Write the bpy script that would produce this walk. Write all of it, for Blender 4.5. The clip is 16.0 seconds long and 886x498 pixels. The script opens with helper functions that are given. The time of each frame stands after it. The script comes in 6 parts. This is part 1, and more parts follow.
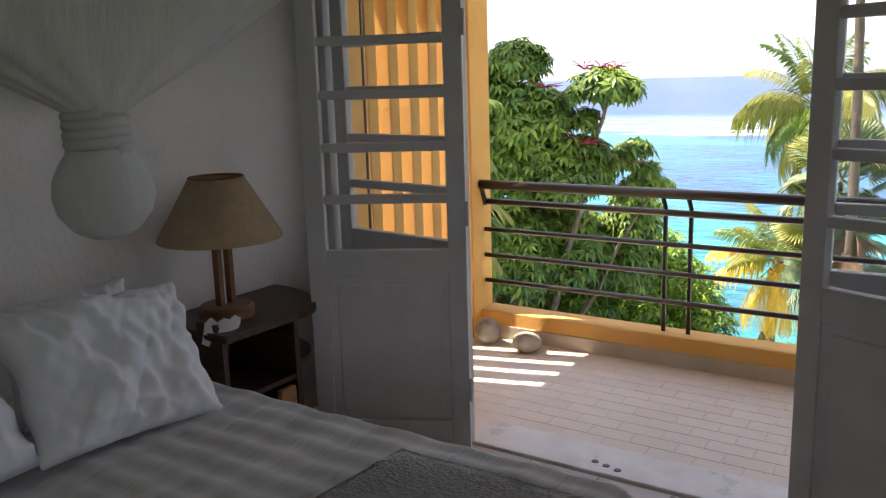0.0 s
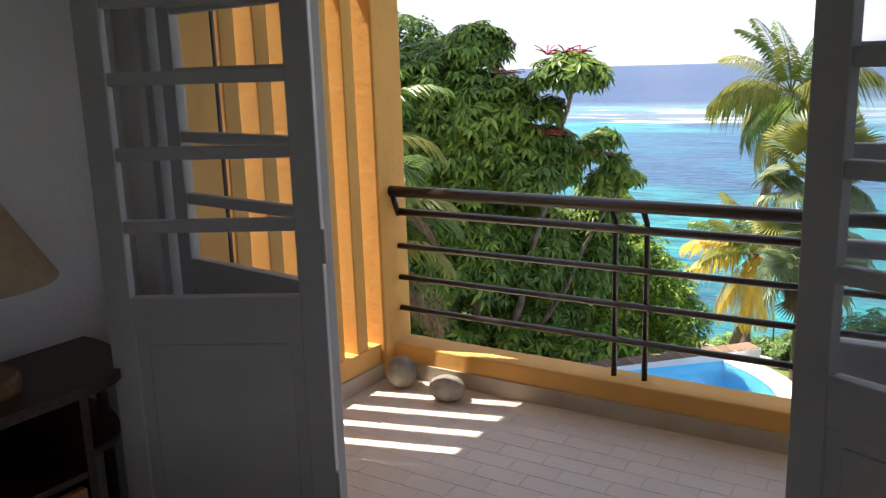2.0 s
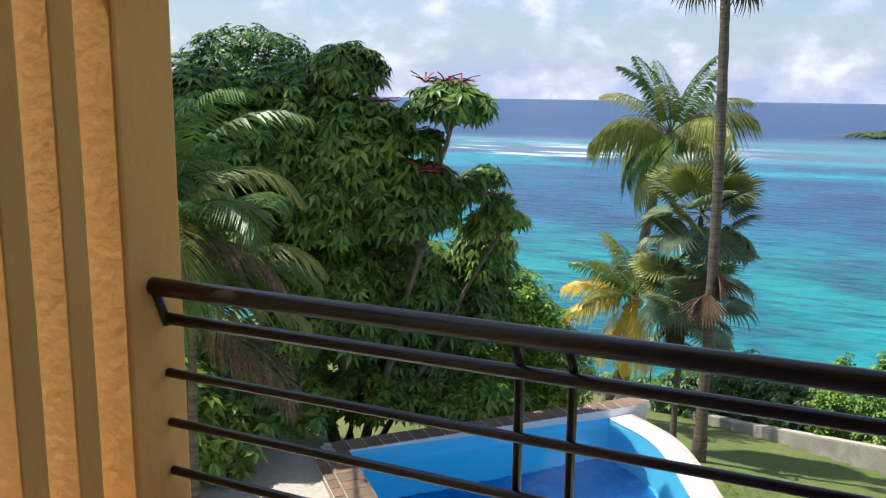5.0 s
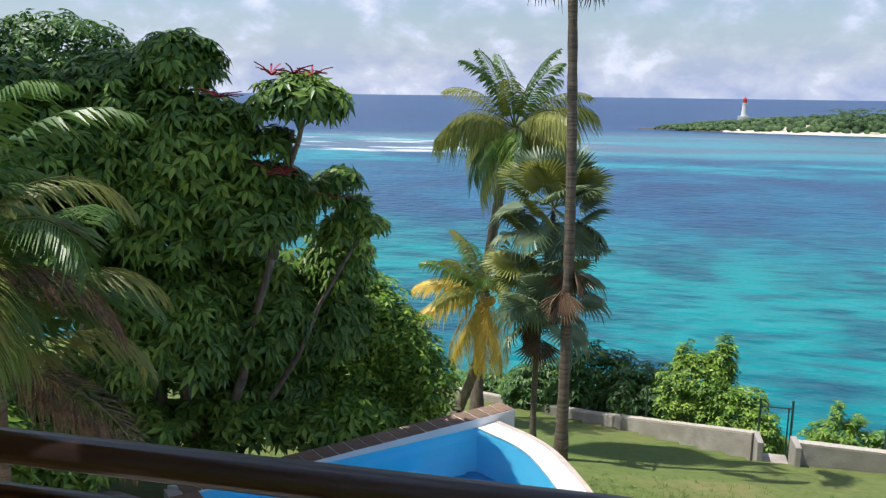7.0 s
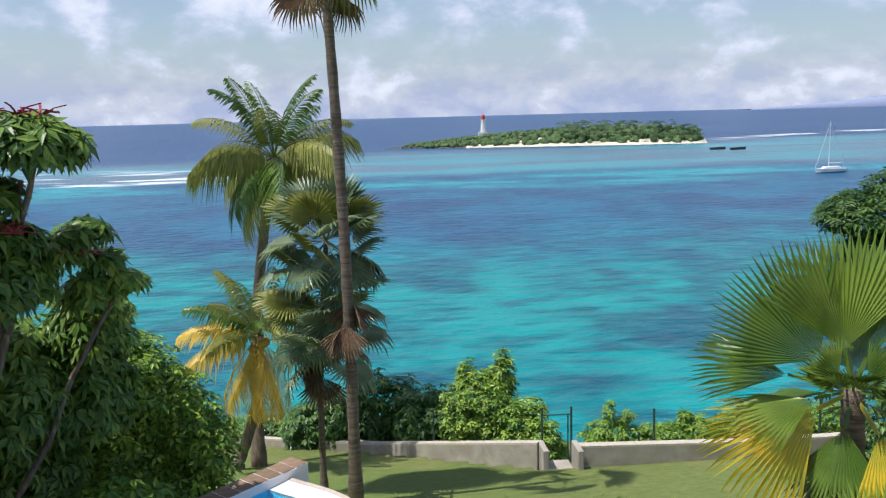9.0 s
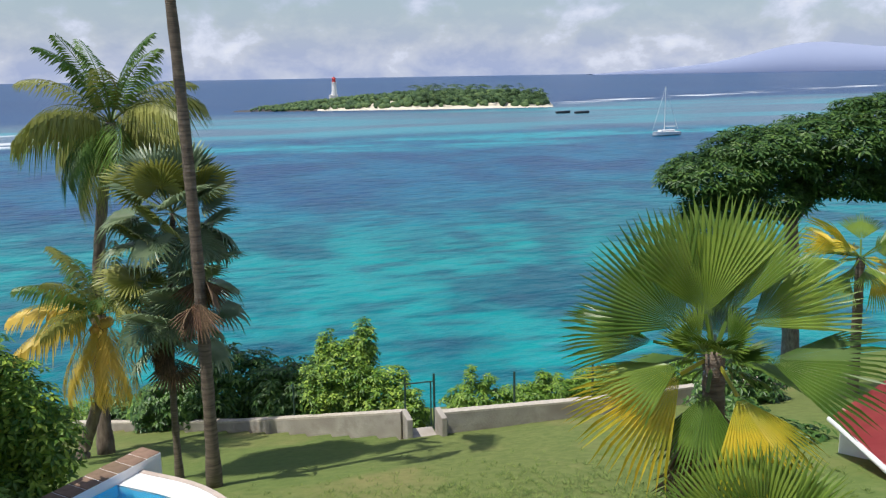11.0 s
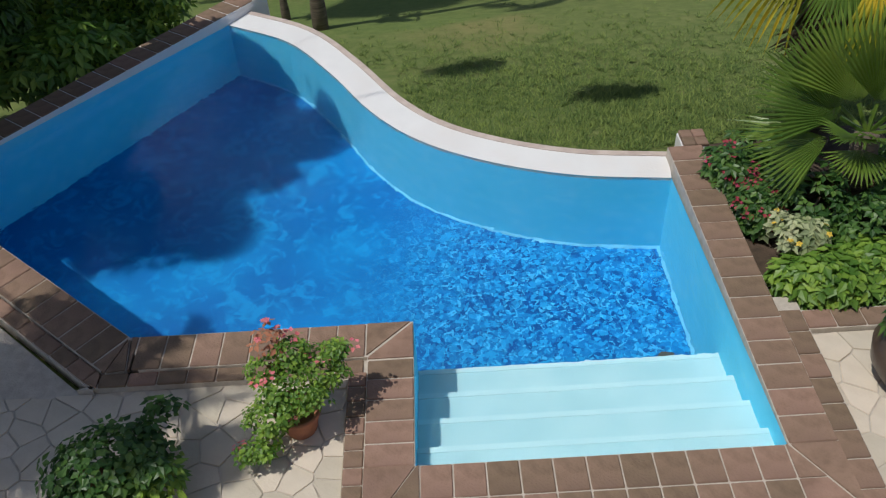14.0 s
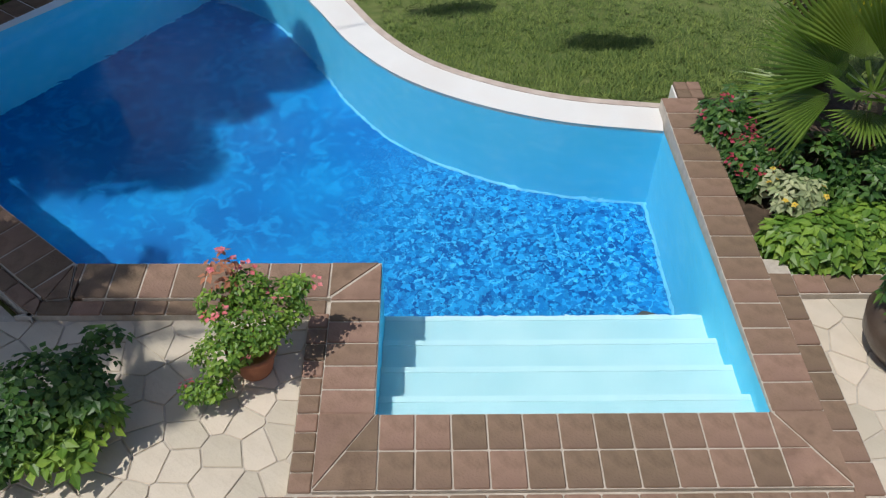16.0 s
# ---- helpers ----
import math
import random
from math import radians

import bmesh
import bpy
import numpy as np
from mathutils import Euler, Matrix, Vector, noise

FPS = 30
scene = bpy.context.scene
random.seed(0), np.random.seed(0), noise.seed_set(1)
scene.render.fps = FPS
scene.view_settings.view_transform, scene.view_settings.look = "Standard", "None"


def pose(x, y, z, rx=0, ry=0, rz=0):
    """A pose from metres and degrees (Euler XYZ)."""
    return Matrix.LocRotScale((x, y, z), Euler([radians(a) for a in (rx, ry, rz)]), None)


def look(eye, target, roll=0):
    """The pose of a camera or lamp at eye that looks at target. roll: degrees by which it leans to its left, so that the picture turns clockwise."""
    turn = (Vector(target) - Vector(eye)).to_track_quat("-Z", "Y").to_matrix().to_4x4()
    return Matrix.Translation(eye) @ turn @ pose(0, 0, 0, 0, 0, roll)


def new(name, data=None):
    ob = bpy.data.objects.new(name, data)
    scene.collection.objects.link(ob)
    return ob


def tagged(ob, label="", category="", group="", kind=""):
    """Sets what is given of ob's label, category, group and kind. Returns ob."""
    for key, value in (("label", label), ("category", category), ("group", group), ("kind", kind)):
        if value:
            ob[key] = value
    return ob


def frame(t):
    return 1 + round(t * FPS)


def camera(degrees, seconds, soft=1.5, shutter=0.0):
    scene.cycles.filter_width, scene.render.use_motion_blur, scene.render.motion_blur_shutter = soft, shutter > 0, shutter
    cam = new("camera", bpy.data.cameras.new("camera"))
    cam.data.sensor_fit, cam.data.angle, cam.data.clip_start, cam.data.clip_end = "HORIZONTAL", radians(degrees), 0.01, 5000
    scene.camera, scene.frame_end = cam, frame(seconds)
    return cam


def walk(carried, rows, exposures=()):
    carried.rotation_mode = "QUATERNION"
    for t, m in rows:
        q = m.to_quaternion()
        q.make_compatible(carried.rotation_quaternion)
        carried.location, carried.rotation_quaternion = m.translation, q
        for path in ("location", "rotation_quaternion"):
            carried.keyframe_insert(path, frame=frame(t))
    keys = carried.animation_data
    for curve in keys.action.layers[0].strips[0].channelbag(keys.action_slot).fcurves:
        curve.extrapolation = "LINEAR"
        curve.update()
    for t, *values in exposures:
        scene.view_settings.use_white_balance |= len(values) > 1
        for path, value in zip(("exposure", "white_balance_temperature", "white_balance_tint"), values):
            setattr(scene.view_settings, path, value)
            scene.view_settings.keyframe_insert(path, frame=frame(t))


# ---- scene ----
# camera and walk
cam = camera(56.0, 16.0, soft=1.25)
PATH = [
    (0, (1.082, 0.113, 1.579), (-0.013, 1.739, 1.183), -1.7),
    (0.5, (0.975, 0.338, 1.58), (-0.085, 1.989, 1.191), -1.6),
    (1, (0.907, 0.615, 1.57), (-0.064, 2.315, 1.162), -3.0),
    (1.5, (0.902, 0.9, 1.56), (-0.111, 2.575, 1.148), -2.1),
    (2, (0.851, 1.139, 1.537), (-0.198, 2.788, 1.113), -1.8),
    (2.5, (0.768, 1.384, 1.554), (-0.234, 3.063, 1.135), -3.0),
    (3, (0.709, 1.671, 1.546), (-0.309, 3.345, 1.143), -2.7),
    (5.5, (0.086, 2.737, 1.528), (-0.594, 4.587, 1.19), 0.9),
    (6, (-0.072, 2.899, 1.529), (-0.606, 4.8, 1.212), -0.7),
    (6.5, (-0.285, 3.165, 1.526), (-0.790, 5.073, 1.177), -0.95),
    (7, (-0.445, 3.395, 1.510), (-0.868, 5.317, 1.139), 0.7),
    (7.5, (-0.588, 3.64, 1.552), (-0.740, 5.604, 1.206), -0.9),
    (8, (-0.682, 3.883, 1.578), (-0.747, 5.854, 1.242), -0.2),
    (8.5, (-0.721, 4.02, 1.56), (-0.693, 5.989, 1.21), -0.0),
    (9, (-0.796, 4.171, 1.602), (-0.651, 6.14, 1.281), -1.5),
    (11.5, (-0.857, 4.701, 1.628), (-0.356, 6.572, 1.132), -0.3),
    (12, (-0.892, 4.745, 1.633), (-0.455, 6.552, 0.894), 0.4),
    (12.5, (-0.864, 4.766, 1.609), (-0.526, 6.492, 0.657), -0.8),
    (13, (-0.851, 4.794, 1.568), (-0.595, 6.403, 0.408), -2.5),
    (13.5, (-0.861, 4.805, 1.557), (-0.644, 6.325, 0.276), -2.4),
    (14, (-0.876, 4.823, 1.56), (-0.731, 6.299, 0.218), -3.5),
    (14.5, (-0.844, 4.881, 1.523), (-0.73, 6.343, 0.162), -4.1),
    (15, (-0.823, 4.874, 1.442), (-0.663, 6.382, 0.137), -3.6),
    (15.5, (-0.819, 4.925, 1.276), (-0.659, 6.412, -0.052), -2.9),
    (16, (-0.841, 5.046, 1.124), (-0.648, 6.451, -0.287), 1.3),
]
walk(cam, [(t, look(eye, target, roll)) for t, eye, target, roll in PATH],
     exposures=[(0.0, 1.85, 7700, 18), (1.0, 1.28, 7600, 18), (2.0, 1.22, 7400, 16), (3.0, 0.98, 7000, 13), (5.5, 0.3, 6200, 10), (9.0, 0.15, 6300, 10), (11.5, 0.0, 6400, 10), (12.0, 0.05, 6500, 10), (12.5, -0.1, 6400, 10), (13.0, -0.3, 6300, 10), (13.5, -0.6, 6200, 10), (14.0, -0.7, 6200, 10), (14.5, -0.55, 6200, 10), (16.0, -0.5, 6200, 10)])

# daylight: clear tropical sky and a high sun
SUN_EL, SUN_DIR = 65.5, Vector((1.0, 0.30, 0.0)).normalized()
world = bpy.data.worlds.new("world")
scene.world = world
world.use_nodes = True
wn = world.node_tree.nodes
sky = wn.new("ShaderNodeTexSky")
sky.sky_type, sky.sun_disc = "NISHITA", False
sky.sun_elevation = radians(SUN_EL)
sky.sun_rotation = math.atan2(-SUN_DIR.x, -SUN_DIR.y)
sky.altitude, sky.air_density, sky.dust_density, sky.ozone_density = 20, 1.0, 1.2, 1.0
world.node_tree.links.new(sky.outputs["Color"], wn["Background"].inputs["Color"])
wn["Background"].inputs["Strength"].default_value = 0.11
sun = new("sun", bpy.data.lights.new("sun", "SUN"))
sun.data.energy, sun.data.angle, sun.data.color = 4.2, radians(0.55), (1.0, 0.95, 0.86)
_d = Vector((SUN_DIR.x * math.cos(radians(SUN_EL)), SUN_DIR.y * math.cos(radians(SUN_EL)), -math.sin(radians(SUN_EL))))
sun.matrix_world = Matrix.Translation((-10, -3, 30)) @ _d.to_track_quat("-Z", "Y").to_matrix().to_4x4()

# ---- materials ----
def mat(name, c1, c2, scale=6.0, rough=0.6, bump=0.0, bscale=None, metal=0.0, rand=0.0, island=0.0,
        stain=None, stain_amt=0.0, stain_scale=1.2, spec=0.5, stretch=(1, 1, 1), translucent=0.0, coat=0.0):
    m = bpy.data.materials.new(name)
    m.use_nodes = True
    nt = m.node_tree
    N, Lk = nt.nodes, nt.links
    b = N["Principled BSDF"]
    tc = N.new("ShaderNodeTexCoord")
    mp = N.new("ShaderNodeMapping")
    mp.inputs["Scale"].default_value = stretch
    Lk.new(tc.outputs["Object"], mp.inputs["Vector"])
    n1 = N.new("ShaderNodeTexNoise")
    n1.inputs["Scale"].default_value, n1.inputs["Detail"].default_value = scale, 6
    Lk.new(mp.outputs["Vector"], n1.inputs["Vector"])
    rp = N.new("ShaderNodeValToRGB")
    rp.color_ramp.elements[0].position, rp.color_ramp.elements[1].position = 0.32, 0.68
    rp.color_ramp.elements[0].color, rp.color_ramp.elements[1].color = (*c1, 1), (*c2, 1)
    Lk.new(n1.outputs["Fac"], rp.inputs["Fac"])
    col = rp.outputs["Color"]
    if stain_amt:
        n2 = N.new("ShaderNodeTexNoise")
        n2.inputs["Scale"].default_value, n2.inputs["Detail"].default_value = stain_scale, 5
        Lk.new(mp.outputs["Vector"], n2.inputs["Vector"])
        r2 = N.new("ShaderNodeMapRange")
        r2.inputs["From Min"].default_value, r2.inputs["From Max"].default_value = 0.48, 0.72
        r2.inputs["To Max"].default_value = stain_amt
        Lk.new(n2.outputs["Fac"], r2.inputs["Value"])
        mx = N.new("ShaderNodeMix")
        mx.data_type = "RGBA"
        Lk.new(r2.outputs["Result"], mx.inputs["Factor"])
        Lk.new(col, mx.inputs["A"])
        mx.inputs["B"].default_value = (*stain, 1)
        col = mx.outputs["Result"]
    if rand or island:
        src = N.new("ShaderNodeObjectInfo").outputs["Random"] if rand else N.new("ShaderNodeNewGeometry").outputs["Random Per Island"]
        amt = rand or island
        mr = N.new("ShaderNodeMapRange")
        mr.inputs["To Min"].default_value, mr.inputs["To Max"].default_value = 1 - amt, 1 + amt
        Lk.new(src, mr.inputs["Value"])
        hs = N.new("ShaderNodeHueSaturation")
        Lk.new(mr.outputs["Result"], hs.inputs["Value"])
        mh = N.new("ShaderNodeMapRange")
        mh.inputs["To Min"].default_value, mh.inputs["To Max"].default_value = 0.5 + amt * 0.05, 0.5 - amt * 0.05
        Lk.new(src, mh.inputs["Value"])
        Lk.new(mh.outputs["Result"], hs.inputs["Hue"])
        Lk.new(col, hs.inputs["Color"])
        col = hs.outputs["Color"]
    Lk.new(col, b.inputs["Base Color"])
    b.inputs["Metallic"].default_value = metal
    b.inputs["Specular IOR Level"].default_value = spec
    b.inputs["Coat Weight"].default_value = coat
    rr = N.new("ShaderNodeMapRange")
    rr.inputs["To Min"].default_value, rr.inputs["To Max"].default_value = max(rough - 0.1, 0.02), min(rough + 0.1, 1)
    Lk.new(n1.outputs["Fac"], rr.inputs["Value"])
    Lk.new(rr.outputs["Result"], b.inputs["Roughness"])
    if bump:
        n3 = N.new("ShaderNodeTexNoise")
        n3.inputs["Scale"].default_value, n3.inputs["Detail"].default_value = bscale or scale * 4, 8
        Lk.new(mp.outputs["Vector"], n3.inputs["Vector"])
        bp = N.new("ShaderNodeBump")
        bp.inputs["Strength"].default_value, bp.inputs["Distance"].default_value = bump, 0.02
        Lk.new(n3.outputs["Fac"], bp.inputs["Height"])
        Lk.new(bp.outputs["Normal"], b.inputs["Normal"])
    if translucent:
        out = N["Material Output"]
        tr = N.new("ShaderNodeBsdfTranslucent")
        Lk.new(col, tr.inputs["Color"])
        ms = N.new("ShaderNodeMixShader")
        ms.inputs[0].default_value = translucent
        Lk.new(b.outputs["BSDF"], ms.inputs[1])
        Lk.new(tr.outputs["BSDF"], ms.inputs[2])
        Lk.new(ms.outputs["Shader"], out.inputs["Surface"])
    return m


def glass_mat(name, ior=1.45, tint=(0.97, 0.99, 0.99), rough=0.0, ripple=0.0, rscale=6.0):
    m = bpy.data.materials.new(name)
    m.use_nodes = True
    nt = m.node_tree
    b = nt.nodes["Principled BSDF"]
    b.inputs["Base Color"].default_value = (*tint, 1)
    b.inputs["Transmission Weight"].default_value = 1
    b.inputs["Roughness"].default_value, b.inputs["IOR"].default_value = rough, ior
    if ripple:
        tc = nt.nodes.new("ShaderNodeTexCoord")
        n = nt.nodes.new("ShaderNodeTexNoise")
        n.inputs["Scale"].default_value, n.inputs["Detail"].default_value, n.inputs["Distortion"].default_value = rscale, 2, 0.8
        bp = nt.nodes.new("ShaderNodeBump")
        bp.inputs["Strength"].default_value, bp.inputs["Distance"].default_value = ripple, 0.02
        nt.links.new(tc.outputs["Object"], n.inputs["Vector"])
        nt.links.new(n.outputs["Fac"], bp.inputs["Height"])
        nt.links.new(bp.outputs["Normal"], b.inputs["Normal"])
    return m


M = {
    "plaster": mat("white_plaster", (0.74, 0.68, 0.65), (0.79, 0.74, 0.71), 3, 0.85, 0.25, 40, stain=(0.6, 0.57, 0.53), stain_amt=0.3),
    "ceiling": mat("ceiling_paint", (0.76, 0.74, 0.72), (0.8, 0.79, 0.77), 2, 0.9, 0.1, 30),
    "orange": mat("ochre_render", (0.72, 0.395, 0.112), (0.79, 0.45, 0.145), 4, 0.9, 0.18, 26, stain=(0.62, 0.33, 0.09), stain_amt=0.25, stain_scale=2.5),
    "grey_paint": mat("white_door_paint", (0.55, 0.53, 0.53), (0.61, 0.59, 0.59), 5, 0.45, 0.12, 30, stain=(0.50, 0.48, 0.47), stain_amt=0.35, stain_scale=3),
    "room_floor": mat("room_floor_tile", (0.36, 0.30, 0.26), (0.46, 0.39, 0.34), 3, 0.35, 0.05, 20, rand=0.08),
    "tile": mat("balcony_tile", (0.61, 0.54, 0.48), (0.69, 0.62, 0.55), 7, 0.5, 0.08, 50, rand=0.03, stain=(0.50, 0.43, 0.38), stain_amt=0.25, stain_scale=5),
    "grout": mat("grout", (0.60, 0.53, 0.46), (0.67, 0.60, 0.52), 20, 0.9, 0.2, 60),
    "marble": mat("marble_sill", (0.60, 0.58, 0.57), (0.72, 0.70, 0.69), 5, 0.3, 0.05, 30, stain=(0.4, 0.38, 0.42), stain_amt=0.5, stain_scale=4),
    "skirt": mat("beige_skirting", (0.42, 0.36, 0.29), (0.50, 0.44, 0.36), 6, 0.55, 0.1, 40, stain=(0.3, 0.25, 0.2), stain_amt=0.4, stain_scale=4),
    "rail": mat("brown_lacquered_steel", (0.016, 0.009, 0.009), (0.026, 0.014, 0.013), 8, 0.32, 0.05, 60, spec=0.6),
    "pebble": mat("grey_stone", (0.16, 0.145, 0.12), (0.32, 0.29, 0.25), 9, 0.8, 0.3, 40, stain=(0.55, 0.52, 0.46), stain_amt=0.6, stain_scale=7),
    "cotton": mat("white_cotton", (0.72, 0.72, 0.75), (0.78, 0.78, 0.81), 4, 0.9, 0.9, 5),
    "sheet": mat("striped_bed_sheet", (0.52, 0.50, 0.49), (0.70, 0.68, 0.67), 2.4, 0.8, 0.35, 12, stretch=(7, 0.5, 1)),
    "throw": mat("woven_throw", (0.60, 0.58, 0.55), (0.80, 0.78, 0.75), 60, 0.95, 0.9, 90),
    "tulle": mat("mosquito_net_tulle", (0.72, 0.72, 0.70), (0.78, 0.78, 0.76), 5, 0.9, 0.3, 14, stretch=(3, 3, 0.4), translucent=0.35),
    "wood_dark": mat("dark_wood", (0.030, 0.014, 0.008), (0.075, 0.035, 0.018), 5, 0.4, 0.25, 30, stretch=(1, 8, 8)),
    "wood_mid": mat("brown_wood", (0.16, 0.065, 0.025), (0.26, 0.12, 0.05), 6, 0.45, 0.2, 30, stretch=(1, 7, 7)),
    "wood_drawer": mat("honey_wood", (0.34, 0.15, 0.05), (0.46, 0.22, 0.08), 5, 0.45, 0.2, 30, stretch=(7, 1, 7)),
    "shade": mat("linen_shade", (0.50, 0.36, 0.22), (0.58, 0.43, 0.27), 30, 0.9, 0.2, 80, translucent=0.3),
    "tissue": mat("tissue", (0.78, 0.76, 0.76), (0.82, 0.8, 0.8), 6, 0.9, translucent=0.2),
    "brick": mat("clay_paver", (0.20, 0.128, 0.085), (0.34, 0.225, 0.155), 7, 0.85, 0.5, 45, rand=0.22, stain=(0.15, 0.09, 0.07), stain_amt=0.6, stain_scale=3.5),
    "mortar": mat("pale_mortar", (0.48, 0.42, 0.35), (0.60, 0.54, 0.46), 14, 0.95, 0.4, 60),
    "stone": mat("cream_crazy_paving", (0.58, 0.50, 0.39), (0.70, 0.62, 0.51), 3, 0.8, 0.35, 22, rand=0.12, stain=(0.58, 0.47, 0.33), stain_amt=0.5, stain_scale=1.5),
    # paler flecks in this blue stand for water light rippling on the wall
    "pool_wall": mat("pale_blue_paint_ripple_light", (0.10, 0.62, 0.86), (0.13, 0.66, 0.90), 2, 0.6, 0.1, 20, stain=(0.26, 0.72, 0.90), stain_amt=0.35, stain_scale=7),
    "nosing": mat("pale_step_edge", (0.44, 0.68, 0.72), (0.50, 0.73, 0.76), 4, 0.6),
    "pool_step": mat("pool_step_paint", (0.36, 0.62, 0.67), (0.44, 0.69, 0.73), 2, 0.6, 0.1, 20),
    "white_edge": mat("white_pool_edge", (0.80, 0.79, 0.77), (0.84, 0.83, 0.81), 4, 0.7, 0.15, 30, stain=(0.62, 0.52, 0.45), stain_amt=0.25, stain_scale=2),
    "rim": mat("worn_stone_rim", (0.50, 0.40, 0.34), (0.64, 0.54, 0.47), 6, 0.85, 0.4, 30),
    "concrete": mat("weathered_concrete", (0.34, 0.30, 0.26), (0.48, 0.44, 0.39), 4, 0.9, 0.5, 20, stain=(0.2, 0.16, 0.13), stain_amt=0.6, stain_scale=2),
    "green_steel": mat("dark_green_steel", (0.02, 0.05, 0.04), (0.03, 0.07, 0.055), 8, 0.5),
    "soil": mat("garden_soil", (0.05, 0.035, 0.022), (0.11, 0.075, 0.05), 8, 0.95, 0.8, 20),
    "bark": mat("grey_brown_bark", (0.10, 0.075, 0.055), (0.24, 0.19, 0.145), 10, 0.9, 0.9, 25, stretch=(1, 1, 0.35)),
    "palm_bark": mat("ringed_palm_bark", (0.085, 0.065, 0.05), (0.21, 0.165, 0.125), 5, 0.9, 0.9, 12, stretch=(0.6, 0.6, 5)),
    "husk": mat("dry_palm_husk", (0.10, 0.06, 0.035), (0.26, 0.17, 0.10), 14, 0.95, 0.6, 40, stretch=(3, 3, 0.6), island=0.3),
    "leaf_dark": mat("umbrella_tree_leaf", (0.075, 0.155, 0.026), (0.18, 0.30, 0.05), 0.7, 0.42, island=0.5, translucent=0.18, spec=0.35),
    "leaf_lime": mat("lime_shrub_leaf", (0.13, 0.26, 0.03), (0.24, 0.39, 0.055), 3, 0.45, island=0.4, translucent=0.3),
    "leaf_mid": mat("green_shrub_leaf", (0.05, 0.125, 0.022), (0.09, 0.19, 0.035), 3, 0.45, island=0.45, translucent=0.25),
    "leaf_lime2": mat("fresh_green_shrub_leaf", (0.12, 0.25, 0.03), (0.27, 0.42, 0.06), 3, 0.45, island=0.6, translucent=0.3),
    "blade": mat("grass_blade", (0.13, 0.20, 0.04), (0.19, 0.26, 0.06), 2, 0.7, island=0.4, translucent=0.2),
    "leaf_cream": mat("variegated_leaf", (0.30, 0.38, 0.16), (0.55, 0.56, 0.34), 5, 0.5, island=0.3, translucent=0.25),
    "leaf_tree": mat("feathery_tree_leaf", (0.03, 0.085, 0.012), (0.075, 0.16, 0.025), 2, 0.5, island=0.5, translucent=0.2),
    "leaf_far": mat("far_wood_leaf", (0.035, 0.085, 0.025), (0.09, 0.15, 0.045), 0.3, 0.7, island=0.45),
    "frond": mat("green_palm_frond", (0.075, 0.16, 0.025), (0.15, 0.25, 0.05), 2, 0.4, rand=0.25, translucent=0.25),
    "frond_olive": mat("olive_palm_frond", (0.19, 0.22, 0.045), (0.30, 0.31, 0.08), 2, 0.45, rand=0.25, translucent=0.3),
    "frond_yellow": mat("yellow_palm_frond", (0.66, 0.46, 0.06), (0.84, 0.64, 0.14), 2, 0.5, rand=0.15, translucent=0.3),
    "fan": mat("fan_palm_leaf", (0.06, 0.125, 0.016), (0.17, 0.265, 0.04), 1.5, 0.36, rand=0.3, translucent=0.22, spec=0.5),
    "fan_grey": mat("grey_green_fan_leaf", (0.12, 0.18, 0.09), (0.24, 0.31, 0.18), 2, 0.4, rand=0.25, translucent=0.2),
    "fan_yellow": mat("yellowing_fan_leaf", (0.30, 0.36, 0.035), (0.72, 0.52, 0.035), 1.6, 0.42, rand=0.15, translucent=0.3),
    "petiole": mat("pale_petiole", (0.22, 0.24, 0.08), (0.36, 0.36, 0.15), 5, 0.5),
    "red": mat("crimson_flower", (0.30, 0.03, 0.05), (0.48, 0.07, 0.09), 8, 0.6, island=0.3, translucent=0.2),
    "pink": mat("pink_flower", (0.70, 0.12, 0.14), (0.80, 0.28, 0.28), 8, 0.6, island=0.3, translucent=0.2),
    "yellow": mat("yellow_flower", (0.75, 0.50, 0.04), (0.85, 0.62, 0.1), 8, 0.6, translucent=0.2),
    "coconut": mat("coconut", (0.45, 0.26, 0.04), (0.6, 0.38, 0.08), 6, 0.5),
    "terracotta": mat("terracotta", (0.34, 0.13, 0.07), (0.46, 0.2, 0.11), 6, 0.85, 0.3, 30, stain=(0.2, 0.1, 0.07), stain_amt=0.4),
    "pot_dark": mat("dark_glazed_pot", (0.045, 0.03, 0.022), (0.12, 0.085, 0.065), 4, 0.35, 0.2, 18, stain=(0.2, 0.15, 0.11), stain_amt=0.5, stain_scale=3),
    "white_paint": mat("white_paint", (0.74, 0.74, 0.73), (0.82, 0.82, 0.81), 3, 0.6, stain=(0.55, 0.53, 0.5), stain_amt=0.25),
    "red_paint": mat("red_paint", (0.50, 0.03, 0.03), (0.6, 0.06, 0.05), 3, 0.6),
    "red_roof": mat("red_sheet_roof", (0.42, 0.055, 0.06), (0.52, 0.09, 0.09), 2, 0.55, 0.2, 10, stain=(0.3, 0.05, 0.05), stain_amt=0.4),
    "hill_haze": mat("far_hill_painted_haze", (0.31, 0.36, 0.52), (0.34, 0.39, 0.55), 0.002, 1.0, spec=0.0),
    "cove": mat("pale_pool_cove", (0.10, 0.44, 0.70), (0.15, 0.52, 0.76), 3, 0.6),
    "sand": mat("coral_sand", (0.62, 0.55, 0.42), (0.74, 0.68, 0.56), 0.3, 0.9),
    "rock": mat("dark_shore_rock", (0.05, 0.045, 0.04), (0.12, 0.11, 0.1), 0.4, 0.9, 0.4, 2),
    "boat_hull": mat("boat_dark", (0.04, 0.04, 0.045), (0.08, 0.08, 0.085), 2, 0.5),
    "glass": glass_mat("window_glass"),
    "water": glass_mat("pool_water", 1.27, (0.93, 0.985, 1.0), 0.0, 0.22, 5.0),
}


